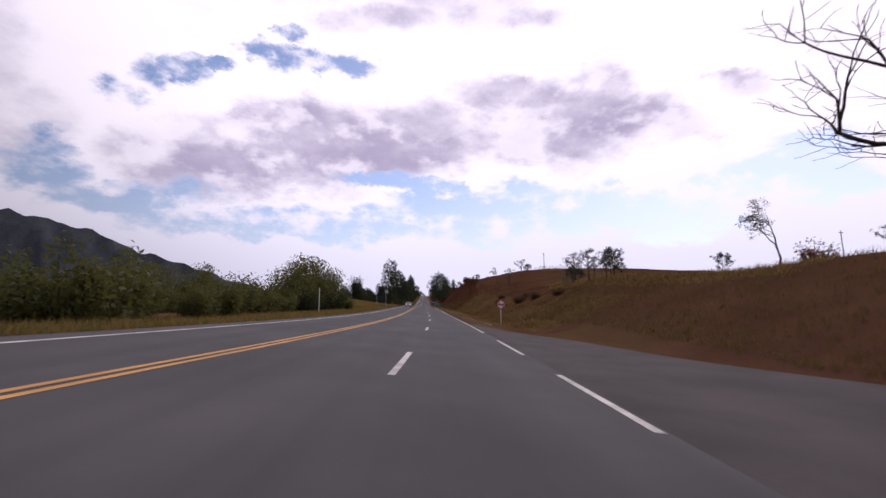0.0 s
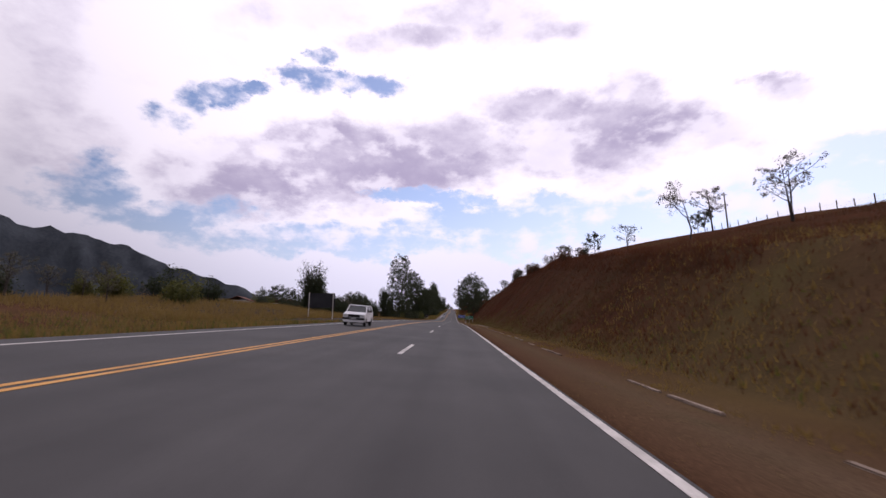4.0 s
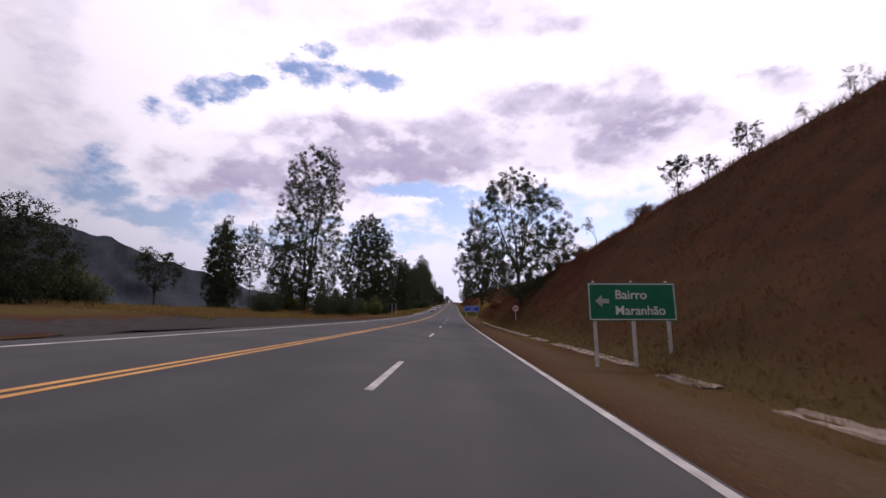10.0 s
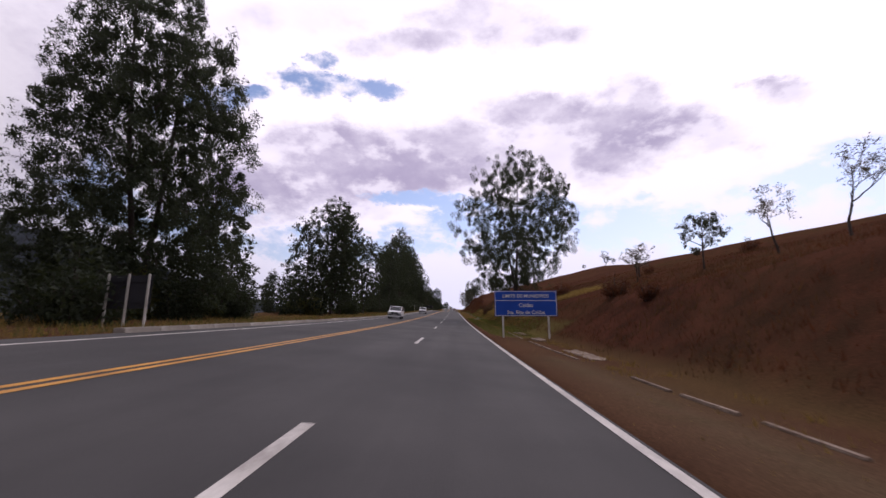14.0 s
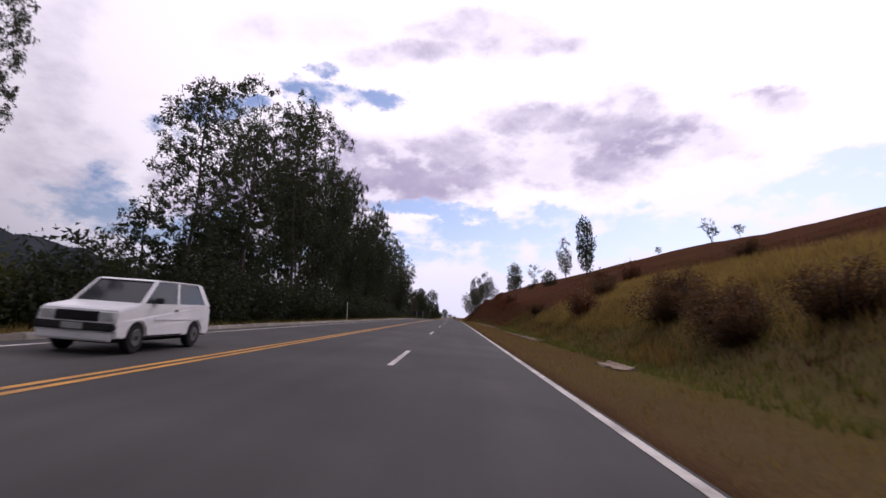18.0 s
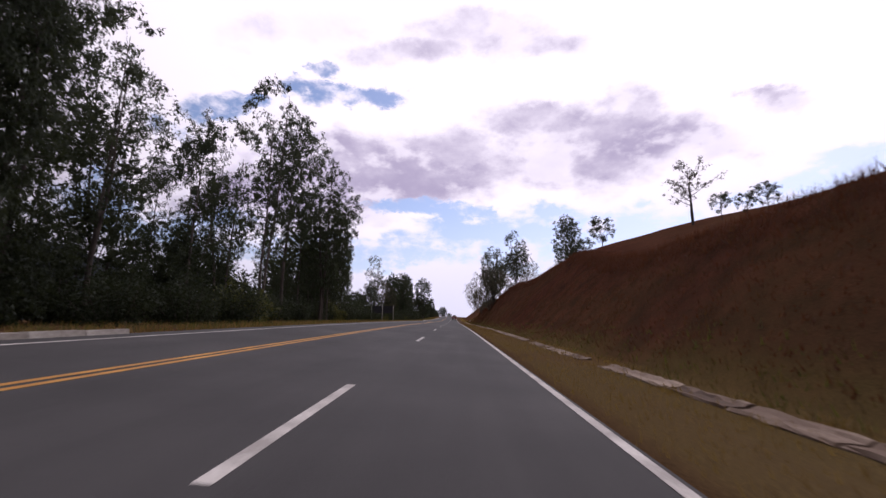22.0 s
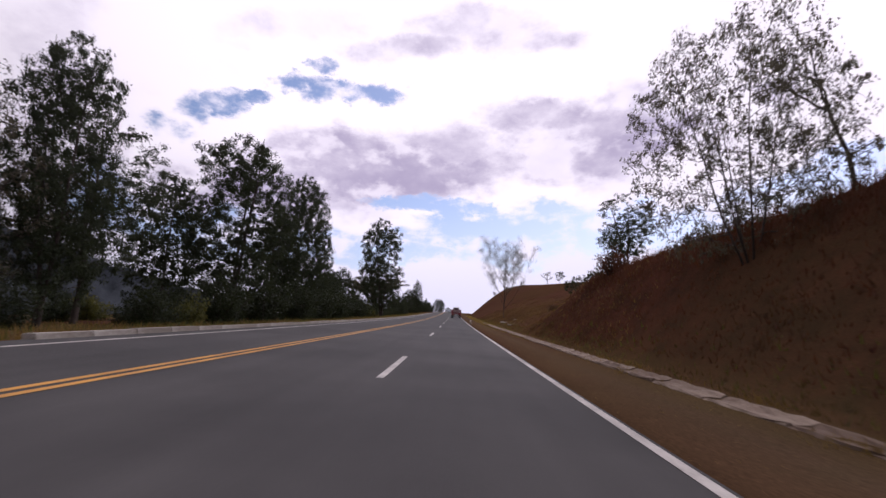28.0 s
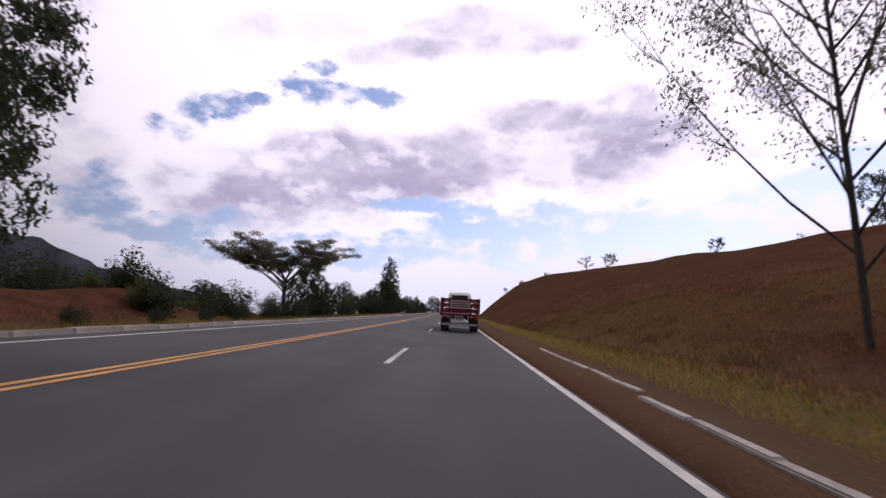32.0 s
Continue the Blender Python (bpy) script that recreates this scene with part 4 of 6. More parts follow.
# single trees that stand out, in order along the road
for row in (("bare", 16.5, 21.3, 20, 1.2), ("bare", 17.2, 22.4, 17, 1.3), ("bare", 15.8, 20.6, 18, 1.3), ("bamboo", 187.4, -32.4, 15.9), ("round", 302.8, -28.2, 34.3), ("slim_c", 279, -30, 14.5), ("slim_c", 281, -32, 14), ("slim", 294, -34, 16.5), ("slim_b", 297, -31, 17.5), ("cone", 301, -31, 9.5),
            ("weeping", 284.0, 9.1, 22.0, 1.0), ("full", 342, -23.9, 28.8, 0.98), ("dome", 378.5, 10.0, 28.9, 0.9), ("cone", 352, -23.5, 13.5, 1.35),
            ("gum", 381, -20.5, 21.0), ("slim_c", 385, -20, 20), ("cone", 376, -23, 17), ("gum", 403.5, -19.9, 18.2, 0.98), ("slim_d", 401, -23.5, 15.2), ("slim", 411, -17.6, 16.6, 0.6),
            ("slim", 424.5, -17.5, 18.2, 1.15), ("slim_b", 430.5, -17, 22, 1.1), ("slim", 440, -16.5, 25.3, 1.2), ("gum_b", 450.5, -17.6, 29.5, 0.8), ("gum", 468.5, -17.6, 27.5, 0.5), ("gum_b", 484, -18.2, 25, 0.95), ("gum", 498.5, -18.8, 29.6, 0.46), ("broad", 434, -20.5, 9.5), ("cone", 446, -21.5, 11, 1.2), ("broad", 459, -20.5, 8.5), ("broad", 475, -20.5, 8), ("cone", 489, -20.5, 10.5, 1.2), ("broad", 503, -22, 8), ("cone", 519, -22.5, 9, 1.2), ("cone", 426, -21.5, 10, 1.2), ("slim_c", 434, -19, 12, 1.4), ("slim_c", 428, -18, 10, 1.4), ("slim_b", 445, -18, 25), ("slim_d", 437, -21, 22),
            ("slim_b", 520.5, -23, 17.7, 1.1), ("slim_b", 524, -22, 21.6), ("slim_b", 528.5, -20.3, 29.3, 0.9), ("slim", 534.5, -20.5, 28.5, 0.95),
            ("gum_b", 543, -18.2, 27, 0.78), ("slim", 548, -19, 21, 0.9), ("slim", 540, -20.5, 19, 0.9), ("gum_b", 551, -20, 20), ("slim_b", 509, -21.8, 22.3, 1.1), ("slim", 505, -22.6, 20), ("slim_d", 517, -21, 19), ("slim_b", 513, -24.5, 21), ("broad", 687, -22, 9.6), ("slim_c", 690.5, -24, 8.5, 1.3),
            ("slim_b", 604.4, -22.8, 19.8), ("cone", 606, -24, 12), ("thin", 624, -26, 14.5), ("gum", 628.5, -20.8, 17, 0.72), ("gum_b", 633, -23, 16.2, 1.15), ("gum", 646, -20.8, 18.6, 1.25), ("slim_c", 640, -23, 13, 1.2), ("full", 663, -20.8, 20.6, 0.74), ("slim_c", 656, -21, 14, 1.3),
            ("slim_c", 670.5, -20.2, 10.4, 1.5), ("slim_c", 676, -20.3, 8.7, 1.6), ("cone", 682, -21, 7.5), ("gum", 695.4, -15.2, 21.4, 1.02), ("slim_b", 699, -18.5, 15, 0.9), ("slim_c", 697, -30, 9), ("cone", 702, -32, 8),
            ("umbrella", 754, -27.5, 12.8, 1.05), ("broad", 739, -18.4, 7.2, 0.85), ("broad", 722, -35, 5.4, 1.2), ("broad", 731, -36, 5.6, 1.2), ("broad", 712, -36, 5.0, 1.2), ("broad", 741, -33, 5.4, 1.2), ("broad", 734, -28, 4.4, 1.2), ("broad", 747, -19.5, 5.6, 1.0), ("slim_c", 790, -16, 15), ("cone", 800, -18, 12), ("broad", 768, -19.5, 4.6, 1.3), ("broad", 776, -17.5, 5.2, 1.3), ("broad", 785, -20, 6, 1.2), ("broad", 795, -17, 5, 1.3), ("broad", 808, -18.5, 6, 1.3), ("broad", 822, -16.5, 5.4, 1.4), ("broad", 840, -17.5, 6.5, 1.4), ("broad", 862, -17, 6, 1.4),
            ("gum", 497, 31.6, 25.4, 0.64), ("gum_b", 497, 26.6, 20.2, 0.75), ("slim_b", 499, 33.0, 23.5, 1.0), ("broad", 503, 24, 12.6),
            ("gum_b", 597, 10.9, 21.2), ("thin", 594, 9.6, 15), ("gum_b", 609, 12, 22), ("gum_b", 579, 14.3, 21.6), ("thin", 583, 15.5, 17), ("gum", 580.5, 26.4, 25.2, 1.1), ("thin", 621, 9.2, 11.2, 0.78), ("bare_leaf", 621.3, 13.2, 13.5, 0.6),
            ("vase", 697, 10.3, 18.4, 0.78), ("gum_b", 639, 12.9, 10.6, 1.6), ("slim_b", 645, 14.5, 8.6, 1.3)):
    plant(*row[:3], top=row[3], wide=row[4] if len(row) > 4 else 1.0, yaw=0 if row[0] == "round" else 150 if row[0] == "weeping" else None, lean=4.5 if row[0] == "vase" else 0)
for s, u, h in ((70, -19, 4.5), (75, -18.6, 5), (80, -18.6, 4.6), (86, -19, 3.8), (92, -20.5, 3.6), (64, -19.5, 4), (290, -20.5, 4.5), (295, -21, 5.5), (299, -19.5, 5), (304, -21, 4.6), (310, -20, 4), (316, -21.5, 4.2), (322, -21.5, 4.4), (326, -21.5, 4), (334, -20.5, 4.5), (341, -20, 5), (348, -19, 4.4), (286, -27, 5), (280, -25.5, 4),
                (424, -16, 6.5), (430, -15.5, 6), (437, -15.2, 6.2), (418, -18, 6), (412, -19, 5.5), (444, -15.5, 6), (452, -15.4, 5.5), (460, -15.6, 6), (470, -15.4, 6), (480, -15.6, 5.5), (490, -16, 6),
                (655, -17.5, 5.8), (660, -18, 6.2), (666, -17.6, 6), (672, -17.5, 5.5), (679, -17.8, 4.8), (686, -18, 5.2), (692, -18.5, 4.6), (698, -21, 2.6), (689, -20.5, 6), (647, -18, 5.5), (640, -18.5, 5.2), (633, -18, 3.4), (625, -19, 3), (714, -30, 5), (706, -33, 5), (701, -18, 1.8), (706, -18, 1.4), (711, -17.5, 1.4), (716, -17.5, 1.3), (721, -17.5, 2.0), (726, -17.5, 2.8), (732, -17, 3.2), (740, -17, 3.4), (750, -16.5, 3.4), (728, -22, 4.5), (736, -21, 4), (745, -20, 4), (760, -19, 4.5), (775, -18, 5), (508, -19, 4.4), (514, -18.5, 4.6), (520, -18.2, 4.8), (526, -20, 4.6), (532, -20, 4.2), (538, -19.6, 4.4), (544, -19.6, 4), (550, -20, 4.4), (556, -18.5, 5), (562, -19, 5), (569, -19, 5), (577, -19.5, 5), (585, -20, 5)):
    plant("thicket", s, u, tall=h)
# trees on the hill tops
for kind, s, u, tall in (("bare_leaf", 31, 25, 5.5), ("shrub_dry", 27, 24, 2), ("small_b", 24, 26, 2.2), ("small", 37, 25, 2), ("small", 47, 19.5, 3.2), ("small_b", 49.5, 20, 2.8), ("small_b", 50, 17.5, 4), ("small", 54, 18, 2), ("small_b", 58, 19, 3.2), ("small_b", 62, 20.5, 4.2),
                         ("small", 65, 21, 2.4), ("small_b", 99, 43, 6), ("small_b", 95, 42, 5), ("small", 90, 41, 3), ("small", 104, 44, 2.5), ("small_b", 84, 33, 4.5), ("shrub_dry", 112, 40, 2), ("shrub_dry", 124, 42, 2),
                         ("small_b", 140, 30, 5), ("small", 147, 34, 3), ("small_b", 118, 22, 4), ("bare_leaf", 126, 20, 5), ("small", 152, 36, 3), ("bare_leaf", 519.8, 75.8, 8), ("small", 521, 77, 4.5), ("small", 548, 74, 3),
                         ("small", 505, 74, 3.4), ("small", 735, 51, 2.6), ("small", 739, 54, 2.2), ("small", 781, 60, 4.5), ("small_b", 760, 62, 2.6), ("small", 752, 64, 2.4), ("small", 742, 61, 2.2),
                         ("small", 850, 60, 7), ("small_b", 872, 56, 8), ("small_b", 527, 25.5, 6), ("small", 521, 24, 2.4), ("small", 515, 22, 2.0), ("small", 511, 20.5, 2), ("small", 545, 22, 5), ("small", 726, 41.6, 5.5), ("small", 722, 40, 3.2), ("small", 700, 27, 4.2), ("small", 706, 34, 3), ("small", 718, 47, 3.2), ("small_b", 712, 52, 3.5), ("small", 690, 43, 3), ("small", 691.5, 23, 3.4), ("broad", 694, 28.5, 4.5), ("small", 640, 22, 3), ("small", 634, 20, 2.5), ("small_b", 645, 26, 3), ("small", 566, 26, 5), ("small", 560, 22, 4)):
    plant(kind, s, u, tall=tall)
# the crest of the first cutting
for k in range(64):
    s = 126 + k * 2.7 + grove.random() * 2
    plant(grove.choice(["small", "small_b", "bare_leaf", "small", "shrub_dry", "shrub_dark"]), s, float(cut_u(s)) + 0.2 + grove.random() * 3, tall=0.9 + 2.2 * grove.random() ** 2 + (0.7 if 205 < s < 262 else 0))
for kind, s, u, h in (("small", 337, 15.5, 3.4), ("bare_leaf", 333, 17, 4), ("bare_leaf", 330.5, 18.5, 4.4), ("small_b", 346, 15, 2.6), ("small_b", 352, 18, 3), ("small", 318, 17, 2.6), ("bare_leaf", 312, 15, 3), ("small_b", 304, 14, 2.6)):
    plant(kind, s, u, tall=h)
# the plantation on the side of the plain
for k in range(22):
    s = 447 + 55 * (k + grove.random()) / 22
    plant(("slim", "slim_d", "slim_b")[k % 3], s, -17 - 8 * grove.random(), top=18.5 + 6 * grove.random(), wide=0.85)
for k in range(22):
    s = 552 + 50 * grove.random()
    u, top = -22 - 14 * grove.random(), 13 + 5.5 * grove.random()
    plant(grove.choice(["slim", "slim_b", "slim_c", "slim_d"]), s, u, top=top if s < 547 - u / 0.66 else 5 + 0.2 * top, wide=0.95)
for k in range(5):
    s = 510 + 40 * grove.random()
    plant(grove.choice(["slim_b", "slim_d"]), s, -26 - 12 * grove.random(), top=16 + 6 * grove.random(), wide=0.9)
for k in range(18):
    s, u, top = 566 + 62 * grove.random(), -27 - 16 * grove.random(), 8 + 5 * grove.random()
    plant(grove.choice(["slim", "slim_c", "cone"]), s, u, top=top + 4 if s < 547 - u / 0.66 else min(top, 9))
# far trees that close the road's end
for k in range(30):
    s, side = 770 + 260 * grove.random(), grove.random() < 0.6
    if side:
        plant(grove.choice(["slim_c", "cone", "slim", "broad"]), s, -17 - 30 * grove.random(), tall=6 + 6 * grove.random())
    else:
        plant(grove.choice(["small", "broad"]), s + 120, 16 + 30 * grove.random(), tall=2.5 + 2 * grove.random())
# trees beyond the lay-by
for k in range(16):
    plant(grove.choice(["small", "cone", "shrub_tall", "small"]), 205 + 95 * grove.random(), -56 - 34 * grove.random(), tall=5 + 4 * grove.random())
for k in range(12):
    plant(grove.choice(["cone", "broad", "slim_c"]), 335 + 90 * grove.random(), -34 - 20 * grove.random(), tall=7 + 5 * grove.random())
# roadside shrubs on the plain side
for s, u, h in ((72, -20.5, 10), (75, -22.5, 11.2), (69, -23.5, 9), (79, -20.5, 9.2), (83, -22, 8), (88, -21.5, 6.4), (66, -20.5, 6.5), (77, -24, 10)):
    plant("shrub_tall", s, u, tall=h)
for s, u, h in ((23, -20.5, 5.5), (26, -21.5, 6), (29, -22, 5), (36, -21, 4), (40, -21, 4.5), (45, -22, 5), (49, -21, 5.2), (53, -22, 5), (57, -21, 4.5), (20, -23, 4.5), (25, -26, 5), (31, -24, 4.5), (36, -27, 5.5), (42, -23, 4), (47, -25, 4.5), (54, -24, 4), (60, -27, 5), (14, -21, 5), (79, -16.5, 3), (84, -19, 3.2), (88, -24, 4), (64, -22, 4), (95, -27, 3)):
    plant("shrub_b", s, u, tall=h)
for s, u, h in ((61, -34, 8), (56, -36, 7.5), (50, -35, 7), (66, -37, 7)):
    plant("shrub_tall", s, u, tall=h)
for k in range(26):
    plant(grove.choice(["shrub", "shrub_b", "bare_leaf", "small_b"]), 78 + 75 * grove.random(), -30 - 25 * grove.random(), tall=2.2 + 2.5 * grove.random())
for k in range(84):
    s = 300 + 300 * grove.random()
    near = -15.5 if 430 < s < 500 else -19 if s > 500 else -17.5
    plant(grove.choice(["shrub", "shrub", "shrub_b"]), s, near - 14 * grove.random(), tall=2.2 + 3.6 * grove.random())
for k in range(44):
    s = 600 + 150 * grove.random()
    plant(grove.choice(["shrub", "shrub", "shrub_b"]), s, -17.5 - 16 * grove.random(), tall=1.8 + 3.2 * grove.random() * (1 if s < 690 else 0.6))
for k in range(24):
    s = 300 + 180 * grove.random() if k % 3 else 626 + 24 * grove.random()
    plant("shrub_dry", s, 8.5 + 16 * grove.random() ** 1.4, tall=1.0 + 1.6 * grove.random())
for s, u, h in ((414.5, 8.4, 1.7), (416, 9.6, 1.5), (409.5, 7.6, 1.3), (411, 8.3, 1.5), (407.5, 8.7, 1.4), (430, 11.5, 1.5), (406, 10, 1.2), (396, 12, 1.2), (402, 15, 1.2), (437, 14, 2.0), (422, 17, 1.4), (384, 9, 1.0), (390, 11, 1.6), (443, 9, 1.4), (668, 14, 1.0),
                (62, 12, 1.4), (66, 14, 1.2), (57, 13, 1.3), (74, 11, 1.0), (82, 13, 1.2), (50, 14, 1.2)):
    plant("shrub_dark", s, u, tall=h, wide=1.3)
# ---- side road, lay-by, puddles ----
def patch(name, outline, lift, mat, label, category, rows=14, cols=10):
    """A sheet that follows the ground. outline: (s, u from, u to)."""
    lo, hi = table([(a, b) for a, b, _ in outline]), table([(a, c) for a, _, c in outline])
    s = np.linspace(outline[0][0], outline[-1][0], rows)
    k = np.linspace(0, 1, cols)
    S = np.repeat(s[:, None], cols, 1)
    U = lo(s)[:, None] * (1 - k) + hi(s)[:, None] * k
    Z = np.where(U < 2.28, road_top(U) - 0.02, land(S, U) + lift)
    i = (np.arange(rows - 1)[:, None] * cols + np.arange(cols - 1)[None]).ravel()
    ob = new(name, fast_mesh(name, spot(S, U, Z).reshape(-1, 3), np.stack([i, i + 1, i + cols + 1, i + cols], 1), [mat], smooth=True))
    return tagged(ob, label, category, kind="structure")


M["old_asphalt"] = material("old_asphalt", (0.054, 0.044, 0.042), (0.028, 0.022, 0.021), rough=0.9, scale=0.5, fine=30, bump=0.5)
patch("pavement", [(-60, 2.1, 20), (-20, 2.1, 14), (0, 2.1, 10.6), (9, 2.1, 8.9), (14, 2.1, 7.3), (21, 2.1, 6.3), (30, 2.1, 4.2), (40, 2.1, 2.25)], 0.03, M["old_asphalt"], "worn dark asphalt of a side road joining", "side road", 60, 40)
water = material("water", (0.030, 0.028, 0.026), (0.02, 0.018, 0.017), rough=0.02, scale=0.8, fine=2.2, bump=0.05, spec=0.7, height=0.01)


def puddle(s0, s1, u, wide, seed, level):
    """A level sheet with a wandering edge; the ground's bumps stand out of it."""
    n = 40
    a = np.linspace(0, 2 * np.pi, n, endpoint=False)
    rad = 1 + 0.3 * wave(np.cos(a) * 2 + 9, np.sin(a) * 2 + 9, 0.8, seed)
    S, U = (s0 + s1) / 2 + np.cos(a) * rad * (s1 - s0) / 2, u + np.sin(a) * rad * wide / 2
    me = bpy.data.meshes.new("puddle")
    me.from_pydata([tuple(p) for p in spot(S, U, level)], [], [tuple(range(n))[::-1]])
    me.materials.append(water)
    return tagged(new("puddle", me), "shallow rain puddle on the lay-by", "puddle", kind="structure")


puddle(190, 216, -15.2, 9.5, 31, 0.645)
puddle(213, 240, -14.6, 8.0, 32, 0.64)
puddle(242, 248, -13.5, 3.0, 34, 0.62)

# ---- gutter of concrete troughs along the cut side ----
gutter = tagged(empty("gutter"), "broken concrete gutter half buried in red earth", "gutter", kind="structure")


def trough(length, seed, bed):
    """One section: a shallow open channel with thick edges."""
    bm = bmesh.new()
    prof = [(-0.36, 0.0), (-0.33, 0.040), (-0.26, 0.036), (-0.17, 0.016), (0.12, 0.014), (0.24, 0.056), (0.34, 0.062), (0.37, 0.0), (0.34, -0.2), (-0.33, -0.2)]
    r = random.Random(seed)
    rings = []
    for k in range(8):
        y = 0.01 + (length - 0.02) * k / 7
        rings.append([bm.verts.new((x + r.uniform(-0.045, 0.045), y + (r.uniform(-0.05, 0.05) if 0 < k < 7 else 0), z + r.uniform(-0.018, 0.014))) for x, z in prof])
    n = len(prof)
    for a, b in zip(rings, rings[1:]):
        for i in range(n):
            bm.faces.new((a[i], a[(i + 1) % n], b[(i + 1) % n], b[i]))
    bm.faces.new(rings[0][::-1])
    bm.faces.new(rings[-1])
    bmesh.ops.recalc_face_normals(bm, faces=bm.faces)
    for f in bm.faces:
        c = f.calc_center_median()
        f.material_index = 1 if -0.25 < c.x < 0.18 and c.z > -0.1 else 0
    me = bpy.data.meshes.new("gutter_section")
    bm.to_mesh(me)
    bm.free()
    me.materials.append(M["concrete"])
    me.materials.append(M[bed])
    return me


troughs = [trough(2.0, k, "concrete" if k < 6 else "gutter_bed") for k in range(8)]
gr = random.Random(4)
lips = []
for k in range(4):
    bm = bmesh.new()
    box(bm, (-0.05, 0.02, -0.15), (0.05, 1.6 + 0.38 * (k % 2), 0.05), 0.015)
    me = bpy.data.meshes.new("gutter_lip")
    bm.to_mesh(me)
    bm.free()
    me.materials.append(M["concrete"])
    lips.append(me)
for a, b in ((40, 150), (300, 346)):
    s = float(a)
    while s < b:
        if gr.random() < 0.85:
            ob = new("gutter_lip", gr.choice(lips))
            ob.matrix_basis = Matrix.Translation(Vector(spot(s, 4.42 + 0.1 * math.sin(s / 6) - 0.6 * math.exp(-((s - 78) / 14) ** 2), float(land(s, 4.4)) + gr.uniform(-0.03, 0.015)))) @ pose(0, 0, 0, float(grade(s)), gr.uniform(-4, 4), float(heading(s)) + gr.uniform(-1.5, 1.5))
            ob.parent = gutter
        s += 2.0
for a, b, keep in ((150, 182, 0.9), (196, 300, 0.97), (324, 346, 0.45), (392, 412, 0.35), (424, 486, 0.92), (486, 600, 0.9), (600, 664, 0.98), (664, 684, 0.95)):
    s = a
    while s < b:
        if gr.random() < keep:
            u = 5.05 + 0.18 * math.sin(s / 17) + (0.2 if a in (196, 424) else 0)
            ob = new("gutter_section", gr.choice(troughs[4:] if s < 196 else troughs[:7]))
            sink = 0.07 * max(0, math.sin(s / 9.0 + a) - 0.45) + gr.uniform(0, 0.012)
            ob.matrix_basis = Matrix.Translation(Vector(spot(s, u, float(land(s, u)) + 0.035 - sink))) @ pose(0, 0, 0, float(grade(s)) + gr.uniform(-0.4, 0.4), gr.uniform(-2, 2), float(heading(s)) + gr.uniform(-0.5, 0.5)) @ Matrix.Diagonal((0.72, 1, 1, 1))
            ob.parent = gutter
        s += 2.03

# ---- kerb on the plain side and a short one on the cut side ----
kerb = tagged(empty("kerb"), "pale concrete kerb along the verge", "kerb", kind="structure")


def kerb_mesh(length, wide, tall):
    bm = bmesh.new()
    box(bm, (-wide / 2, 0.006, -0.25), (wide / 2, length - 0.006, tall), 0.02)
    me = bpy.data.meshes.new("kerb_stone")
    bm.to_mesh(me)
    bm.free()
    me.materials.append(M["kerb"])
    return me


stone, thin_stone = kerb_mesh(1.5, 0.34, 0.14), kerb_mesh(1.5, 0.16, 0.08)


def lay(mesh, s, u, z, wobble=0.6):
    ob = new("kerb_stone", mesh)
    ob.matrix_basis = Matrix.Translation(Vector(spot(s, u, z))) @ pose(0, 0, 0, float(grade(s)), gr.uniform(-1.5, 1.5), float(heading(s)) + gr.uniform(-wobble, wobble))
    ob.parent = kerb


s = 323.0
while s < 497:
    lay(stone, s, -9.42, float(road_top(-9.4)) + gr.uniform(-0.02, 0.01))
    s += 1.5
s = 617.0
while s < 760:
    lay(stone, s, -9.42, float(road_top(-9.4)) + gr.uniform(-0.02, 0.01))
    s += 1.5
for k in range(4):
    lay(thin_stone, 687.5 + 1.55 * k, 3.15 + 0.02 * k, -0.26, 1.5)
for k in range(6):
    lay(thin_stone, 694.5 + 1.6 * k, 3.6, -0.32, 2)

# ---- concrete rubble ----
def slab(s, u, sx, sy, tilt, turn_, label, mat=None):
    bm = bmesh.new()
    r = random.Random(int(s * 10))
    n = 7
    ring = [(math.cos(2 * math.pi * k / n) * sx * r.uniform(0.75, 1.1), math.sin(2 * math.pi * k / n) * sy * r.uniform(0.75, 1.1)) for k in range(n)]
    top = [bm.verts.new((x * 0.96, y * 0.96, 0.10)) for x, y in ring]
    low = [bm.verts.new((x, y, -0.04)) for x, y in ring]
    bm.faces.new(top)
    bm.faces.new(low[::-1])
    for k in range(n):
        bm.faces.new((low[k], low[(k + 1) % n], top[(k + 1) % n], top[k]))
    me = bpy.data.meshes.new("concrete_slab")
    bm.to_mesh(me)
    bm.free()
    me.materials.append(mat or M["kerb"])
    ob = new("concrete_slab", me)
    ob.matrix_basis = Matrix.Translation(on_land(s, u)) @ pose(0, 0, 0.04, tilt, 4, turn_)
    return tagged(ob, label, "rubble", "broken slabs")


for s, u, turn_ in ((74.6, 3.95, 4), (76.8, 3.98, -3), (79.4, 4.0, 6), (82.2, 3.9, -5), (86, 4.05, 9), (70.5, 4.1, 12)):
    slab(s, u, 0.26, 0.90, 3, turn_, "long broken earth-stained concrete slab on the verge", M["gutter_bed"])
slab(671, 7.6, 1.0, 0.35, 12, 30, "broken pale concrete slab in dry grass")
slab(673, 9.4, 0.6, 0.4, 8, 70, "small broken concrete slab in dry grass")
slab(674.3, 2.6, 0.22, 0.16, 2, 20, "flat concrete chip beside the edge line")
slab(661, 7.0, 0.5, 0.3, 10, 50, "broken concrete piece beside the gutter")
slab(400, 5.6, 0.9, 0.4, 3, 5, "worn concrete slab in grass")
slab(392, 4.6, 0.6, 0.3, 3, 12, "worn concrete slab in grass")

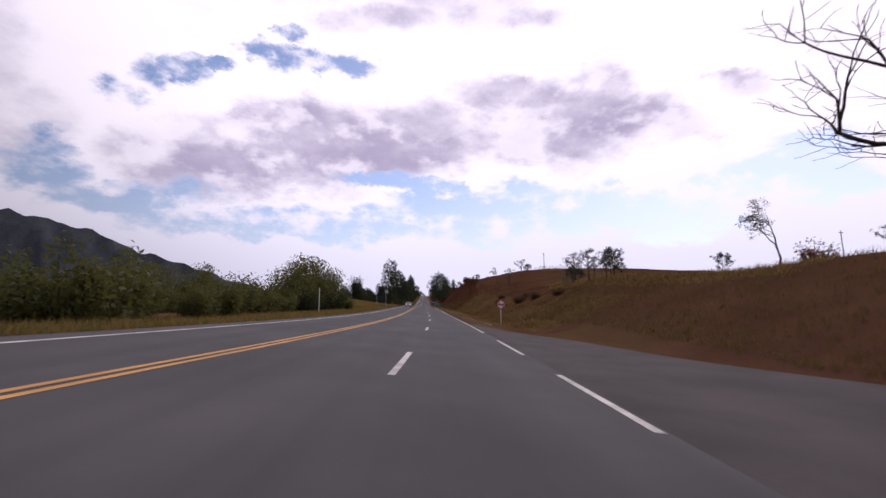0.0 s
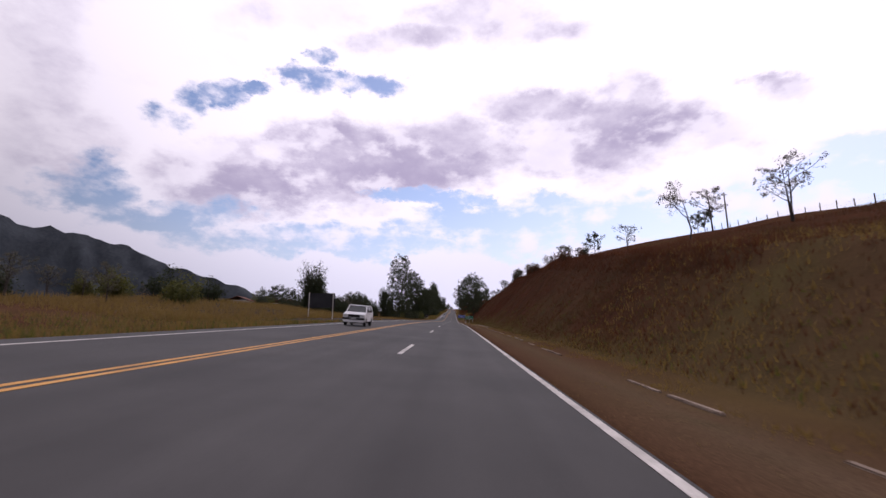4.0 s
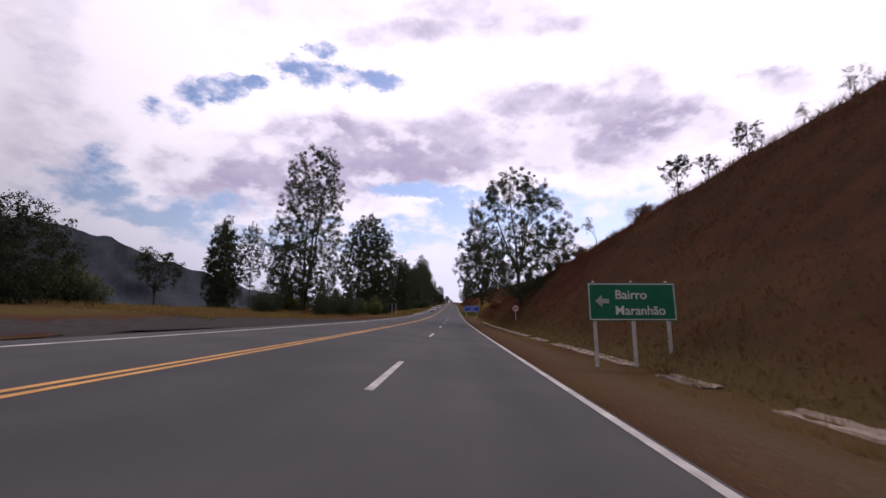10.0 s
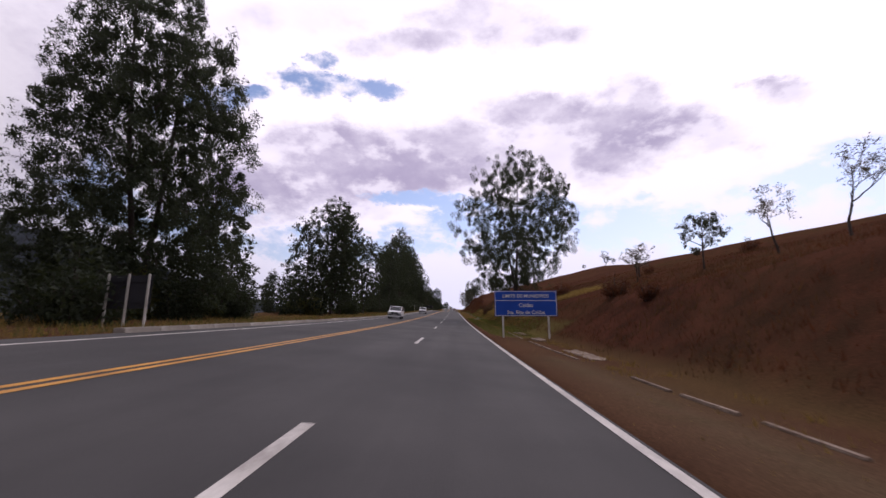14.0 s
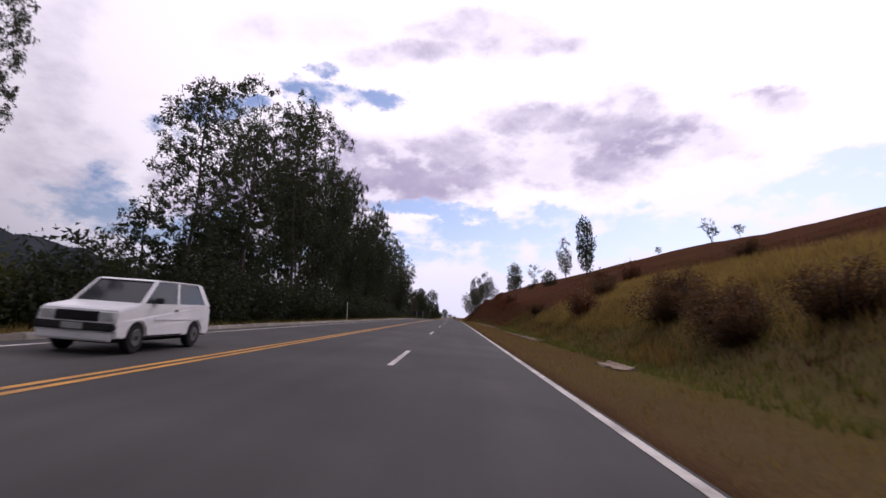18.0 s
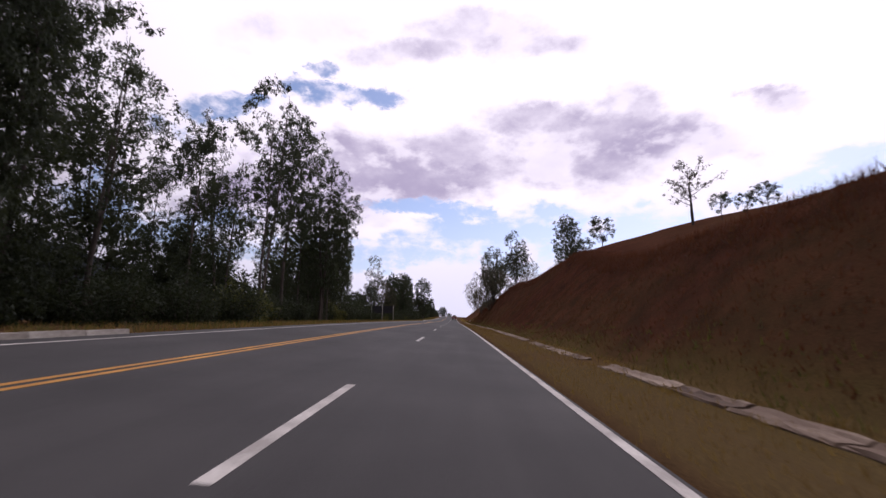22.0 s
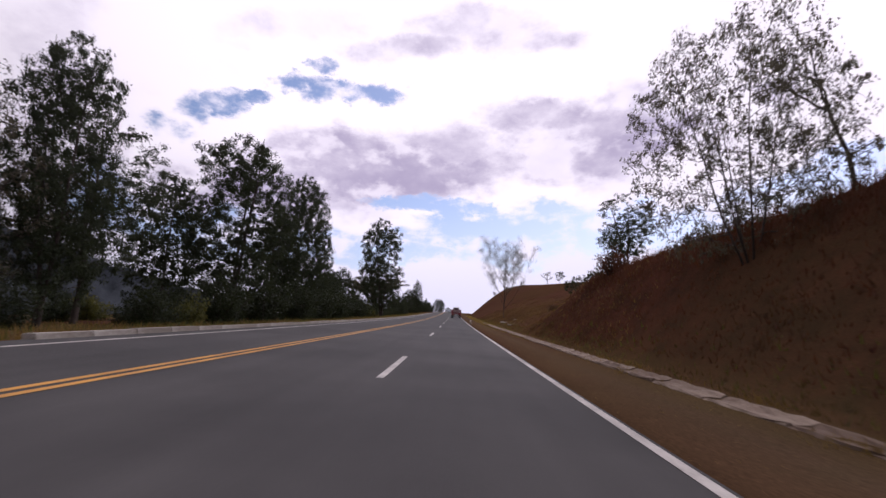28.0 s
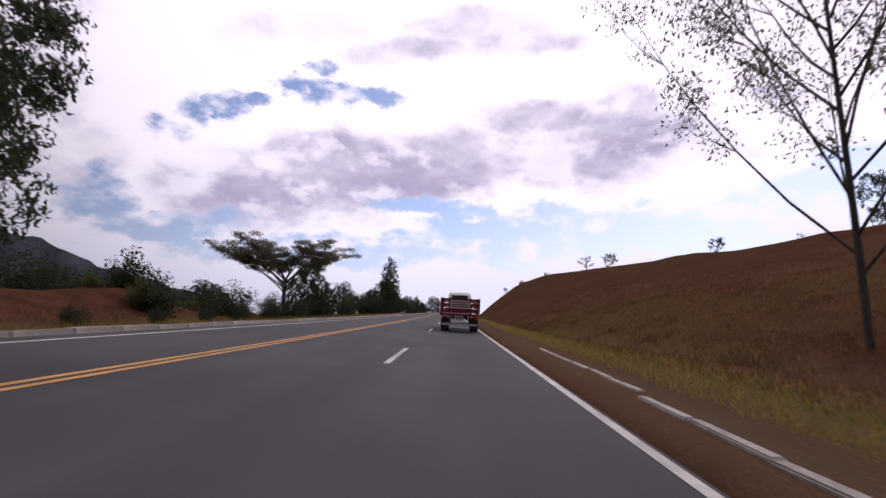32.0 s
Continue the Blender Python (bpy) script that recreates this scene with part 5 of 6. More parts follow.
# ---- road signs ----
def at_road(s, u, z=None, extra=0.0):
    z = float(land(s, u)) if z is None else z
    return Matrix.Translation(Vector(spot(s, u, z))) @ pose(0, 0, 0, 0, 0, float(heading(s)) + extra)


def letters(text, size, mat, parent, x, z, name="lettering", align="LEFT", y=-0.03):
    cu = bpy.data.curves.new(name, "FONT")
    cu.body, cu.size, cu.align_x, cu.extrude, cu.offset = text, size, align, 0.002, size * (0.03 if name == "number" else 0.01)
    tmp = bpy.data.objects.new(name, cu)
    scene.collection.objects.link(tmp)
    me = bpy.data.meshes.new_from_object(tmp.evaluated_get(bpy.context.evaluated_depsgraph_get()))
    bpy.data.objects.remove(tmp)
    me.materials.clear()
    me.materials.append(mat)
    ob = new(name, me)
    ob.matrix_basis = pose(x, y, z, 90, 0, 0)
    ob.parent = parent
    return tagged(ob, "white reflective lettering")


def posts(parent, xs, top, foot, y=0.05, r=0.055):
    for x in xs:
        bm = bmesh.new()
        box(bm, (x - r, y - r * 0.6, foot), (x + r, y + r * 0.6, top), 0.012)
        part("post", bm, M["post_white"], parent)
        bm = bmesh.new()
        bmesh.ops.create_uvsphere(bm, u_segments=8, v_segments=5, radius=r * 0.8, matrix=Matrix.Translation((x, y, top + r * 0.3)))
        part("post_cap", bm, M["post_white"], parent)


def panel(parent, x0, x1, z0, z1, face, edge, name="panel"):
    bm = bmesh.new()
    box(bm, (x0, -0.012, z0), (x1, 0.012, z1), 0.004)
    body = part(name, bm, face, parent)
    if edge is not None:
        w = 0.028
        for a, b in (((x0 + 0.03, z0 + 0.03), (x1 - 0.03, z0 + 0.03 + w)), ((x0 + 0.03, z1 - 0.03 - w), (x1 - 0.03, z1 - 0.03)), ((x0 + 0.03, z0 + 0.06), (x0 + 0.03 + w, z1 - 0.06)), ((x1 - 0.03 - w, z0 + 0.06), (x1 - 0.03, z1 - 0.06))):
            bm = bmesh.new()
            box(bm, (a[0], -0.018, a[1]), (b[0], -0.012, b[1]))
            part("border", bm, edge, body)
    return body


# green place sign
g0 = float(land(238.5, 5.5))
green = tagged(empty("direction_sign", at_road(238.5, 5.5, 0.0, 3)), "green place sign with white arrow on three pale posts", "road sign")
gp = panel(green, -1.4, 1.4, 1.05, 2.24, M["sign_green"], M["sign_white"])
posts(green, (-1.2, 0.02, 1.14), 2.24, g0 - 0.4)
letters("Bairro", 0.40, M["sign_white"], gp, -0.55, 1.73)
letters("Maranhão", 0.40, M["sign_white"], gp, -0.57, 1.24)
bm = bmesh.new()
pts = [(-1.18, 1.66), (-0.96, 1.86), (-0.96, 1.73), (-0.74, 1.73), (-0.74, 1.59), (-0.96, 1.59), (-0.96, 1.46)]
f = bm.faces.new([bm.verts.new((x, -0.03, z)) for x, z in pts])
bmesh.ops.solidify(bm, geom=[f], thickness=0.006)
part("arrow", bm, M["sign_white"], gp, "white arrow pointing to the left")
# blue boundary sign
b0 = float(land(338, 4.7))
blue = tagged(empty("boundary_sign", at_road(338, 4.66, 0.0, 2)), "blue municipal boundary sign on two pale posts", "road sign")
bp = panel(blue, -1.98, 1.98, 1.08, 2.68, M["sign_blue"], M["sign_white"])
posts(blue, (-1.46, 1.42), 2.6, b0 - 0.4)
bm = bmesh.new()
box(bm, (-1.92, -0.018, 2.05), (1.92, -0.012, 2.08))
part("divider", bm, M["sign_white"], bp)
letters("LIMITE DE MUNICIPIOS", 0.29, M["sign_white"], bp, 0, 2.25, align="CENTER")
letters("Caldas", 0.34, M["sign_white"], bp, 0, 1.66, align="CENTER")
letters("Sta. Rita de Caldas", 0.32, M["sign_white"], bp, 0, 1.22, align="CENTER")


def disc(bm, r, y0, y1, z, n=40):
    tube(bm, (0, y0, z), (0, y1, z), r, r, n)
    return bm


def round_sign(s, u, z, r, label, lean):
    ob = tagged(empty("speed_sign" if r < 0.39 else "warning_sign", at_road(s, u, 0.0, lean)), label, "road sign")
    posts(ob, (0,), z + r * 1.12, float(land(s, u)) - 0.3, 0.05, 0.042)
    face = part("border", disc(bmesh.new(), r, 0.0, -0.012, z), M["sign_red"], ob, "red round border")
    part("face", disc(bmesh.new(), r * 0.83, -0.010, -0.018, z), M["sign_white"], face, "white round face")
    return ob, face


no_pass, face = round_sign(40.5, 5.45, 1.62, 0.40, "white round no-overtaking sign with red border", 4)
for x in (-0.17, 0.16):
    bm = bmesh.new()
    box(bm, (x - 0.12, -0.026, 1.56), (x + 0.12, -0.019, 1.66), 0.004)
    for w in (-0.07, 0.07):
        box(bm, (x + w - 0.025, -0.026, 1.51), (x + w + 0.025, -0.019, 1.57))
    for a, b in (((x - 0.09, 1.66), (x - 0.07, 1.74)), ((x + 0.07, 1.66), (x + 0.09, 1.74)), ((x - 0.09, 1.73), (x + 0.09, 1.75))):
        box(bm, (a[0], -0.026, a[1]), (b[0], -0.019, b[1]))
    part("car_symbol", bm, M["sign_black"], face, "black car outline")
bm = bmesh.new()
box(bm, (-0.34, -0.034, -0.035), (0.34, -0.027, 0.035))
bmesh.ops.transform(bm, matrix=Matrix.Translation((0, 0, 1.62)) @ Matrix.Rotation(radians(45), 4, "Y"), verts=bm.verts)
part("slash", bm, M["sign_red"], face, "red diagonal bar")
limit, face = round_sign(275.0, 7.15, 1.95, 0.385, "white round speed limit sign with red border", 0)
letters("80", 0.44, M["sign_black"], face, 0, 1.80, "number", "CENTER")


def sign_back(s, u0, u1, z0, z1, count, label):
    ob = tagged(empty("sign_back", at_road(s, (u0 + u1) / 2, 0.0)), label, "road sign", "signs facing the other way")
    w = (u1 - u0) / 2
    base = float(land(s, (u0 + u1) / 2))
    over = 0.12 if count > 2 else 0.2
    panel(ob, -w - over, w + over, z0, z1, M["sign_back"], None)
    for z in (z0 + 0.3, z1 - 0.3):
        bm = bmesh.new()
        box(bm, (-w - over + 0.05, -0.045, z - 0.03), (w + over - 0.05, -0.013, z + 0.03))
        part("rail", bm, M["sign_back"], ob)
    posts(ob, [-w + 2 * w * k / (count - 1) for k in range(count)], z1 + 0.02, base - 0.4, -0.085)
    return ob


sign_back(145, -18.4, -15.3, 2.3, 4.15, 2, "black back of a road sign on two white posts")
sign_back(331, -16.6, -14.6, 1.5, 3.1, 3, "dark back of a road sign on three white posts")
sign_back(579, -18.2, -13.3, 2.4, 4.0, 3, "wide black back of a road sign on three white posts")


def marker_post(s, u, tall, r=0.06):
    ob = tagged(empty("marker_post", at_road(s, u)), "thin white marker post on the grass verge", "post", "marker posts")
    bm = bmesh.new()
    tube(bm, (0, 0, -0.3), (0, 0, tall), r, r * 0.9, 10)
    part("shaft", bm, M["post_white"], ob)
    bm = bmesh.new()
    tube(bm, (0, 0, tall), (0, 0, tall + 0.06), r * 0.9, r * 0.3, 10)
    part("tip", bm, M["post_white"], ob)
    return ob


marker_post(52.6, -15.0, 3.0, 0.07)
marker_post(447.8, -12.6, 2.2, 0.06)
# sandy concrete post and pole on the hill
pole = tagged(empty("utility_pole", at_road(156, 43)), "thin grey utility pole on the hill top", "pole")
part("shaft", tube(bmesh.new(), (0, 0, -1), (0, 0, 6.2), 0.13, 0.09, 10), M["wood"], pole)
bm = bmesh.new()
box(bm, (-0.5, -0.05, 5.75), (0.5, 0.05, 5.87), 0.01)
part("crossarm", bm, M["wood"], pole)
copy_thing(pole, at_road(28, 27) @ Matrix.Diagonal((0.3, 0.3, 0.4, 1)))

# ---- wire fence on the crest ----
fence = tagged(empty("fence", at_road(60, 20)), "old wooden post and wire fence on the hill crest", "fence")
inv = fence.matrix_basis.inverted()
fence_pts = []
for k in range(58):
    s = 58 + k * 2.0
    u = float(hill_u(s)) - 0.8
    p = on_land(s, u)
    h = gr.uniform(1.0, 1.45)
    bm = bmesh.new()
    tube(bm, (0, 0, -0.3), (gr.uniform(-0.06, 0.06), gr.uniform(-0.06, 0.06), h), 0.07, 0.055, 6)
    ob = part("fence_post", bm, M["wood"], fence)
    ob.matrix_basis = inv @ Matrix.Translation(p)
    fence_pts.append(inv @ (p + Vector((0, 0, 0))))
for z in (0.35, 0.65, 0.95):
    bm = bmesh.new()
    for a, b in zip(fence_pts, fence_pts[1:]):
        tube(bm, a + Vector((0, 0, z)), b + Vector((0, 0, z - 0.01)), 0.008, 0.008, 3)
    part("wire", bm, M["sign_back"], fence)
# ---- vehicles ----
M["car_white"] = material("car_white", (0.80, 0.80, 0.82), (0.68, 0.68, 0.70), rough=0.25, scale=1.2, fine=8, bump=0.01, spec=0.5)
M["truck_red"] = material("truck_red", (0.20, 0.018, 0.030), (0.10, 0.010, 0.018), rough=0.5, scale=1.5, fine=14, bump=0.1)
M["tyre"] = material("tyre", (0.018, 0.018, 0.019), (0.010, 0.010, 0.011), rough=0.9, scale=4, fine=40, bump=0.3)
M["rim"] = material("rim", (0.22, 0.22, 0.23), (0.10, 0.10, 0.11), rough=0.5, metal=0.6, scale=4, fine=30, bump=0.1)
M["plastic"] = material("plastic", (0.030, 0.030, 0.032), (0.018, 0.018, 0.02), rough=0.6, scale=4, fine=60, bump=0.1)
M["chassis"] = material("chassis", (0.022, 0.020, 0.020), (0.012, 0.011, 0.011), rough=0.8, scale=3, fine=30, bump=0.3)
M["lamp_red"] = material("lamp_red", (0.35, 0.012, 0.010), (0.22, 0.01, 0.01), rough=0.2, scale=6, fine=60, bump=0.05)
M["lamp_clear"] = material("lamp_clear", (0.62, 0.63, 0.62), (0.42, 0.43, 0.43), rough=0.15, scale=6, fine=60, bump=0.1)
M["lamp_orange"] = material("lamp_orange", (0.55, 0.20, 0.02), (0.4, 0.14, 0.02), rough=0.2, scale=6, fine=60, bump=0.05)
M["plate_grey"] = material("plate_grey", (0.42, 0.42, 0.42), (0.3, 0.3, 0.3), rough=0.5, scale=6, fine=60, bump=0.02)
M["board_white"] = material("board_white", (0.55, 0.50, 0.48), (0.34, 0.29, 0.28), rough=0.7, scale=2, fine=18, bump=0.2)
glass = bpy.data.materials.new("car_glass")
glass.use_nodes = True
gb = glass.node_tree.nodes["Principled BSDF"]
gb.inputs["Base Color"].default_value = (0.035, 0.04, 0.042, 1)
gb.inputs["Roughness"].default_value, gb.inputs["Specular IOR Level"].default_value = 0.06, 0.6
M["car_glass"] = glass


def prism(bm, side, x0, x1, taper=0.0, z_mid=0.0):
    """A side outline in (y, z), drawn out from x0 to x1; taper narrows it above z_mid."""
    def w(x, z):
        return x * (1 - taper * max(0.0, z - z_mid))
    a = [bm.verts.new((w(x0, z), y, z)) for y, z in side]
    b = [bm.verts.new((w(x1, z), y, z)) for y, z in side]
    n = len(side)
    bm.faces.new(a)
    bm.faces.new(b[::-1])
    for k in range(n):
        bm.faces.new((a[k], b[k], b[(k + 1) % n], a[(k + 1) % n]))
    bmesh.ops.recalc_face_normals(bm, faces=bm.faces)
    return bm


def soften(bm, size=0.03, segments=2, angle=25):
    bmesh.ops.bevel(bm, geom=[e for e in bm.edges if e.is_manifold and e.calc_face_angle(0) > radians(angle)], offset=size, segments=segments, affect="EDGES", clamp_overlap=True)
    return bm


def wheel(parent, x, y, r, w):
    side = 1 if x > 0 else -1
    bm = bmesh.new()
    tube(bm, (x - w / 2, y, r), (x + w / 2, y, r), r, r, 28)
    soften(bm, 0.03)
    t = part("wheel", bm, M["tyre"], parent)
    part("rim", tube(bmesh.new(), (x + side * (w / 2 - 0.02), y, r), (x + side * (w / 2 + 0.012), y, r), r * 0.6, r * 0.52, 20), M["rim"], t)
    part("hub", tube(bmesh.new(), (x + side * (w / 2), y, r), (x + side * (w / 2 + 0.03), y, r), r * 0.16, r * 0.12, 10), M["plastic"], t)


def arch(y, r, z0=0.27, n=7):
    """Points of a wheel arch from back to front along the sill."""
    return [(y + r * math.cos(math.pi * k / (n - 1)), z0 + 0.02 + r * 0.95 * math.sin(math.pi * k / (n - 1))) for k in range(n)]


def hatchback(label):
    """Small boxy two-door car; its nose points along -y."""
    car = tagged(empty("car"), label, "car", "oncoming cars")
    side = [(-1.80, 0.30), (-1.84, 0.42), (-1.84, 0.60), (-1.80, 0.78), (-1.70, 0.83), (-0.98, 0.945), (1.72, 0.97), (1.82, 0.86), (1.84, 0.40), (1.78, 0.28)]
    side += arch(1.13, 0.33) + arch(-1.15, 0.33)
    bm = prism(bmesh.new(), side, -0.775, 0.775, 0.10, 0.62)
    part("body", soften(bm, 0.025), M["car_white"], car, "white painted body")
    cabin = [(-1.02, 0.925), (-0.48, 1.40), (1.30, 1.41), (1.70, 0.945)]
    part("cabin", soften(prism(bmesh.new(), cabin, -0.735, 0.735, 0.30, 0.93), 0.02), M["car_glass"], car, "dark window glass")
    roof = [(-0.56, 1.385), (-0.44, 1.425), (1.28, 1.435), (1.42, 1.39)]
    part("roof", soften(prism(bmesh.new(), roof, -0.650, 0.650), 0.02), M["car_white"], car)
    for sx in (-1, 1):
        for a, b, w in (((-1.04, 0.925), (-0.49, 1.41), 0.045), ((0.30, 0.93), (0.34, 1.41), 0.045), ((1.70, 0.93), (1.33, 1.41), 0.11)):
            bm = bmesh.new()
            x0, x1 = sx * 0.742, sx * 0.648
            pts = [(x0, a[0] - w, a[1]), (x0, a[0] + w, a[1]), (x1, b[0] + w, b[1]), (x1, b[0] - w, b[1])]
            o = [bm.verts.new(p) for p in pts]
            i = [bm.verts.new((p[0] - sx * 0.05, p[1], p[2])) for p in pts]
            bm.faces.new(o)
            bm.faces.new(i[::-1])
            for k in range(4):
                bm.faces.new((o[k], o[(k + 1) % 4], i[(k + 1) % 4], i[k]))
            bmesh.ops.recalc_face_normals(bm, faces=bm.faces)
            part("pillar", bm, M["car_white"], car)
        bm = bmesh.new()
        box(bm, (sx * 0.70 - 0.01, -0.80, 0.30), (sx * 0.79 + 0.01 if sx > 0 else sx * 0.70 + 0.01, 0.5, 0.33)) if sx > 0 else box(bm, (-0.80, -0.80, 0.30), (-0.69, 0.5, 0.33))
        part("sill", bm, M["plastic"], car)
        for z in (0.62,):
            bm = bmesh.new()
            box(bm, (min(sx * 0.772, sx * 0.783), -0.62, z), (max(sx * 0.772, sx * 0.783), 1.60, z + 0.035))
            part("side_strip", bm, M["car_white"], car)
        bm = bmesh.new()
        box(bm, (min(sx * 0.76, sx * 0.785), 0.14, 0.80), (max(sx * 0.76, sx * 0.785), 0.26, 0.83), 0.005)
        part("door_handle", bm, M["plastic"], car, "black door handle")
        bm = bmesh.new()
        box(bm, (min(sx * 0.74, sx * 0.90), -0.66, 0.95), (max(sx * 0.74, sx * 0.90), -0.56, 1.06), 0.02)
        part("mirror", bm, M["plastic"], car, "black wing mirror")
        bm = bmesh.new()
        box(bm, (min(sx * 0.42, sx * 0.70), -1.855, 0.60), (max(sx * 0.42, sx * 0.70), -1.80, 0.75), 0.012)
        part("headlight", bm, M["lamp_clear"], car, "clear square headlight")
        bm = bmesh.new()
        box(bm, (min(sx * 0.50, sx * 0.72), 1.80, 0.56), (max(sx * 0.50, sx * 0.72), 1.86, 0.82), 0.012)
        part("tail_light", bm, M["lamp_red"], car, "red tail light")
    bm = bmesh.new()
    box(bm, (-0.42, -1.85, 0.58), (0.42, -1.80, 0.76), 0.008)
    grille = part("grille", bm, M["plastic"], car, "black slatted grille")
    for k in range(4):
        bm = bmesh.new()
        box(bm, (-0.40, -1.862, 0.605 + 0.04 * k), (0.40, -1.848, 0.62 + 0.04 * k))
        part("slat", bm, M["chassis"], grille)
    for y in (-1, 1):
        bm = bmesh.new()
        box(bm, (-0.77, min(y * 1.78, y * 1.92), 0.42), (0.77, max(y * 1.78, y * 1.92), 0.56), 0.03)
        part("bumper", bm, M["plastic"], car, "dark grey bumper")
        bm = bmesh.new()
        box(bm, (-0.72, min(y * 1.78, y * 1.88), 0.24), (0.72, max(y * 1.78, y * 1.88), 0.42), 0.03)
        part("apron", bm, M["car_white"], car)
    bm = bmesh.new()
    box(bm, (-0.2, -1.935, 0.44), (0.2, -1.918, 0.55))
    part("number_plate", bm, M["plate_grey"], car, "plain grey number plate")
    for x in (-0.68, 0.68):
        for y in (-1.15, 1.13):
            wheel(car, x, y, 0.295, 0.17)
    bm = bmesh.new()
    box(bm, (-0.6, -1.7, 0.20), (0.6, 1.7, 0.36), 0.03)
    part("underbody", bm, M["chassis"], car)
    return car


def on_road(s, u, extra=0.0, roll=2.2):
    return Matrix.Translation(Vector(spot(s, u, float(road_top(u)) + 0.008))) @ pose(0, 0, 0, float(grade(s)), roll, float(heading(s)) + extra)


car = hatchback("small white boxy two-door car on the road")
car.matrix_basis = on_road(407.1, -6.95, roll=4.2) @ Matrix.Diagonal((1.0, 0.80, 1.03, 1))
copy_thing(car, on_road(362, -6.9, roll=4.2))
copy_thing(car, on_road(122, -6.8, roll=4.2))
parked = copy_thing(car, at_road(213, -41, None, 70))
tagged(parked, "small white car parked beyond the lay-by", "car")


def stake_truck():
    """Old lorry seen from behind: red stake bed, pale cab above it."""
    tr = tagged(empty("truck"), "red stake-bed lorry with pale cab seen from behind", "truck")
    bm = bmesh.new()
    box(bm, (-1.2, 0.0, 1.02), (1.2, 5.6, 1.16), 0.015)
    part("bed_floor", bm, M["truck_red"], tr)
    for sx in (-1, 1):
        for z0, z1 in ((1.20, 1.48), (1.53, 1.80), (1.85, 2.12)):
            bm = bmesh.new()
            box(bm, (min(sx * 1.17, sx * 1.21), 0.05, z0), (max(sx * 1.17, sx * 1.21), 5.55, z1), 0.006)
            part("side_board", bm, M["truck_red"], tr)
        for y in (0.08, 1.4, 2.8, 4.2, 5.5):
            bm = bmesh.new()
            box(bm, (min(sx * 1.21, sx * 1.26), y - 0.04, 1.0), (max(sx * 1.21, sx * 1.26), y + 0.04, 2.14), 0.006)
            part("stake", bm, M["truck_red"], tr)
    for z0, z1 in ((1.20, 1.48), (1.53, 1.80), (1.85, 2.10)):
        bm = bmesh.new()
        box(bm, (-1.16, 0.0, z0), (1.16, 0.04, z1), 0.006)
        part("tailgate_board", bm, M["truck_red"], tr)
    for x in (-1.12, -0.66, 0.66, 1.12):
        bm = bmesh.new()
        box(bm, (x - 0.04, -0.04, 1.0), (x + 0.04, 0.0, 2.14), 0.006)
        part("tailgate_stake", bm, M["truck_red"], tr)
    # pale slatted board hung on the tailgate
    bm = bmesh.new()
    box(bm, (-0.64, -0.06, 1.50), (0.64, -0.03, 1.98), 0.005)
    board = part("tail_board", bm, M["board_white"], tr, "pale worn board with dark bars of writing")
    for z in (1.86, 1.72, 1.59):
        bm = bmesh.new()
        box(bm, (-0.56, -0.068, z - 0.03), (0.56, -0.059, z + 0.03))
        part("writing_bar", bm, M["truck_red"], board)
    # slanted reflector stripes at both sides
    for sx in (-1, 1):
        for k in range(4):
            bm = bmesh.new()
            box(bm, (-0.16, -0.012, -0.03), (0.16, 0.0, 0.03))
            bmesh.ops.transform(bm, matrix=Matrix.Translation((sx * 0.90, -0.005, 1.32 + 0.2 * k)) @ Matrix.Rotation(radians(40 * sx), 4, "Y"), verts=bm.verts)
            part("reflector_stripe", bm, M["board_white"] if k % 2 else M["sign_red"], tr)
        bm = bmesh.new()
        box(bm, (sx * 0.95 - 0.15, -0.03, 0.86), (sx * 0.95 + 0.15, 0.03, 0.98), 0.012)
        part("tail_light", bm, M["lamp_red"], tr, "red tail light")
        bm = bmesh.new()
        box(bm, (sx * 0.70 - 0.07, -0.03, 0.87), (sx * 0.70 + 0.07, 0.03, 0.97), 0.012)
        part("indicator", bm, M["lamp_orange"], tr, "orange indicator light")
        bm = bmesh.new()
        box(bm, (sx * 0.93 - 0.26, 0.55, 0.16), (sx * 0.93 + 0.26, 0.57, 0.80), 0.004)
        part("mudflap", bm, M["plastic"], tr, "black rubber mudflap")
        bm = bmesh.new()
        box(bm, (sx * 0.42 - 0.06, 0.1, 0.80), (sx * 0.42 + 0.06, 7.6, 1.02), 0.01)
        part("frame_rail", bm, M["chassis"], tr)
        for x in (0.80, 1.06):
            wheel(tr, sx * x, 1.35, 0.46, 0.24)
        wheel(tr, sx * 0.98, 6.2, 0.46, 0.26)
    bm = bmesh.new()
    box(bm, (-1.12, -0.06, 0.42), (1.12, 0.06, 0.54), 0.015)
    part("bumper", bm, M["plate_grey"], tr, "grey steel rear bumper bar")
    for x in (-0.6, 0.6):
        bm = bmesh.new()
        box(bm, (x - 0.04, -0.02, 0.54), (x + 0.04, 0.06, 1.02))
        part("bumper_bracket", bm, M["chassis"], tr)
    bm = bmesh.new()
    box(bm, (-0.22, -0.04, 0.72), (0.22, -0.02, 0.85))
    part("number_plate", bm, M["plate_grey"], tr, "plain grey number plate")
    bm = bmesh.new()
    tube(bm, (-1.0, 1.35, 0.46), (1.0, 1.35, 0.46), 0.09, 0.09, 10)
    part("axle", bm, M["chassis"], tr)
    # cab
    cab = [(5.75, 0.75), (5.75, 1.6), (5.82, 2.35), (5.95, 2.70), (6.25, 2.80), (6.95, 2.76), (7.15, 2.55), (7.5, 1.7), (7.95, 1.55), (8.0, 0.75)]
    part("cab", soften(prism(bmesh.new(), cab, -1.0, 1.0, 0.16, 1.6), 0.09, 3), M["car_white"], tr, "pale painted cab with rounded roof")
    bm = bmesh.new()
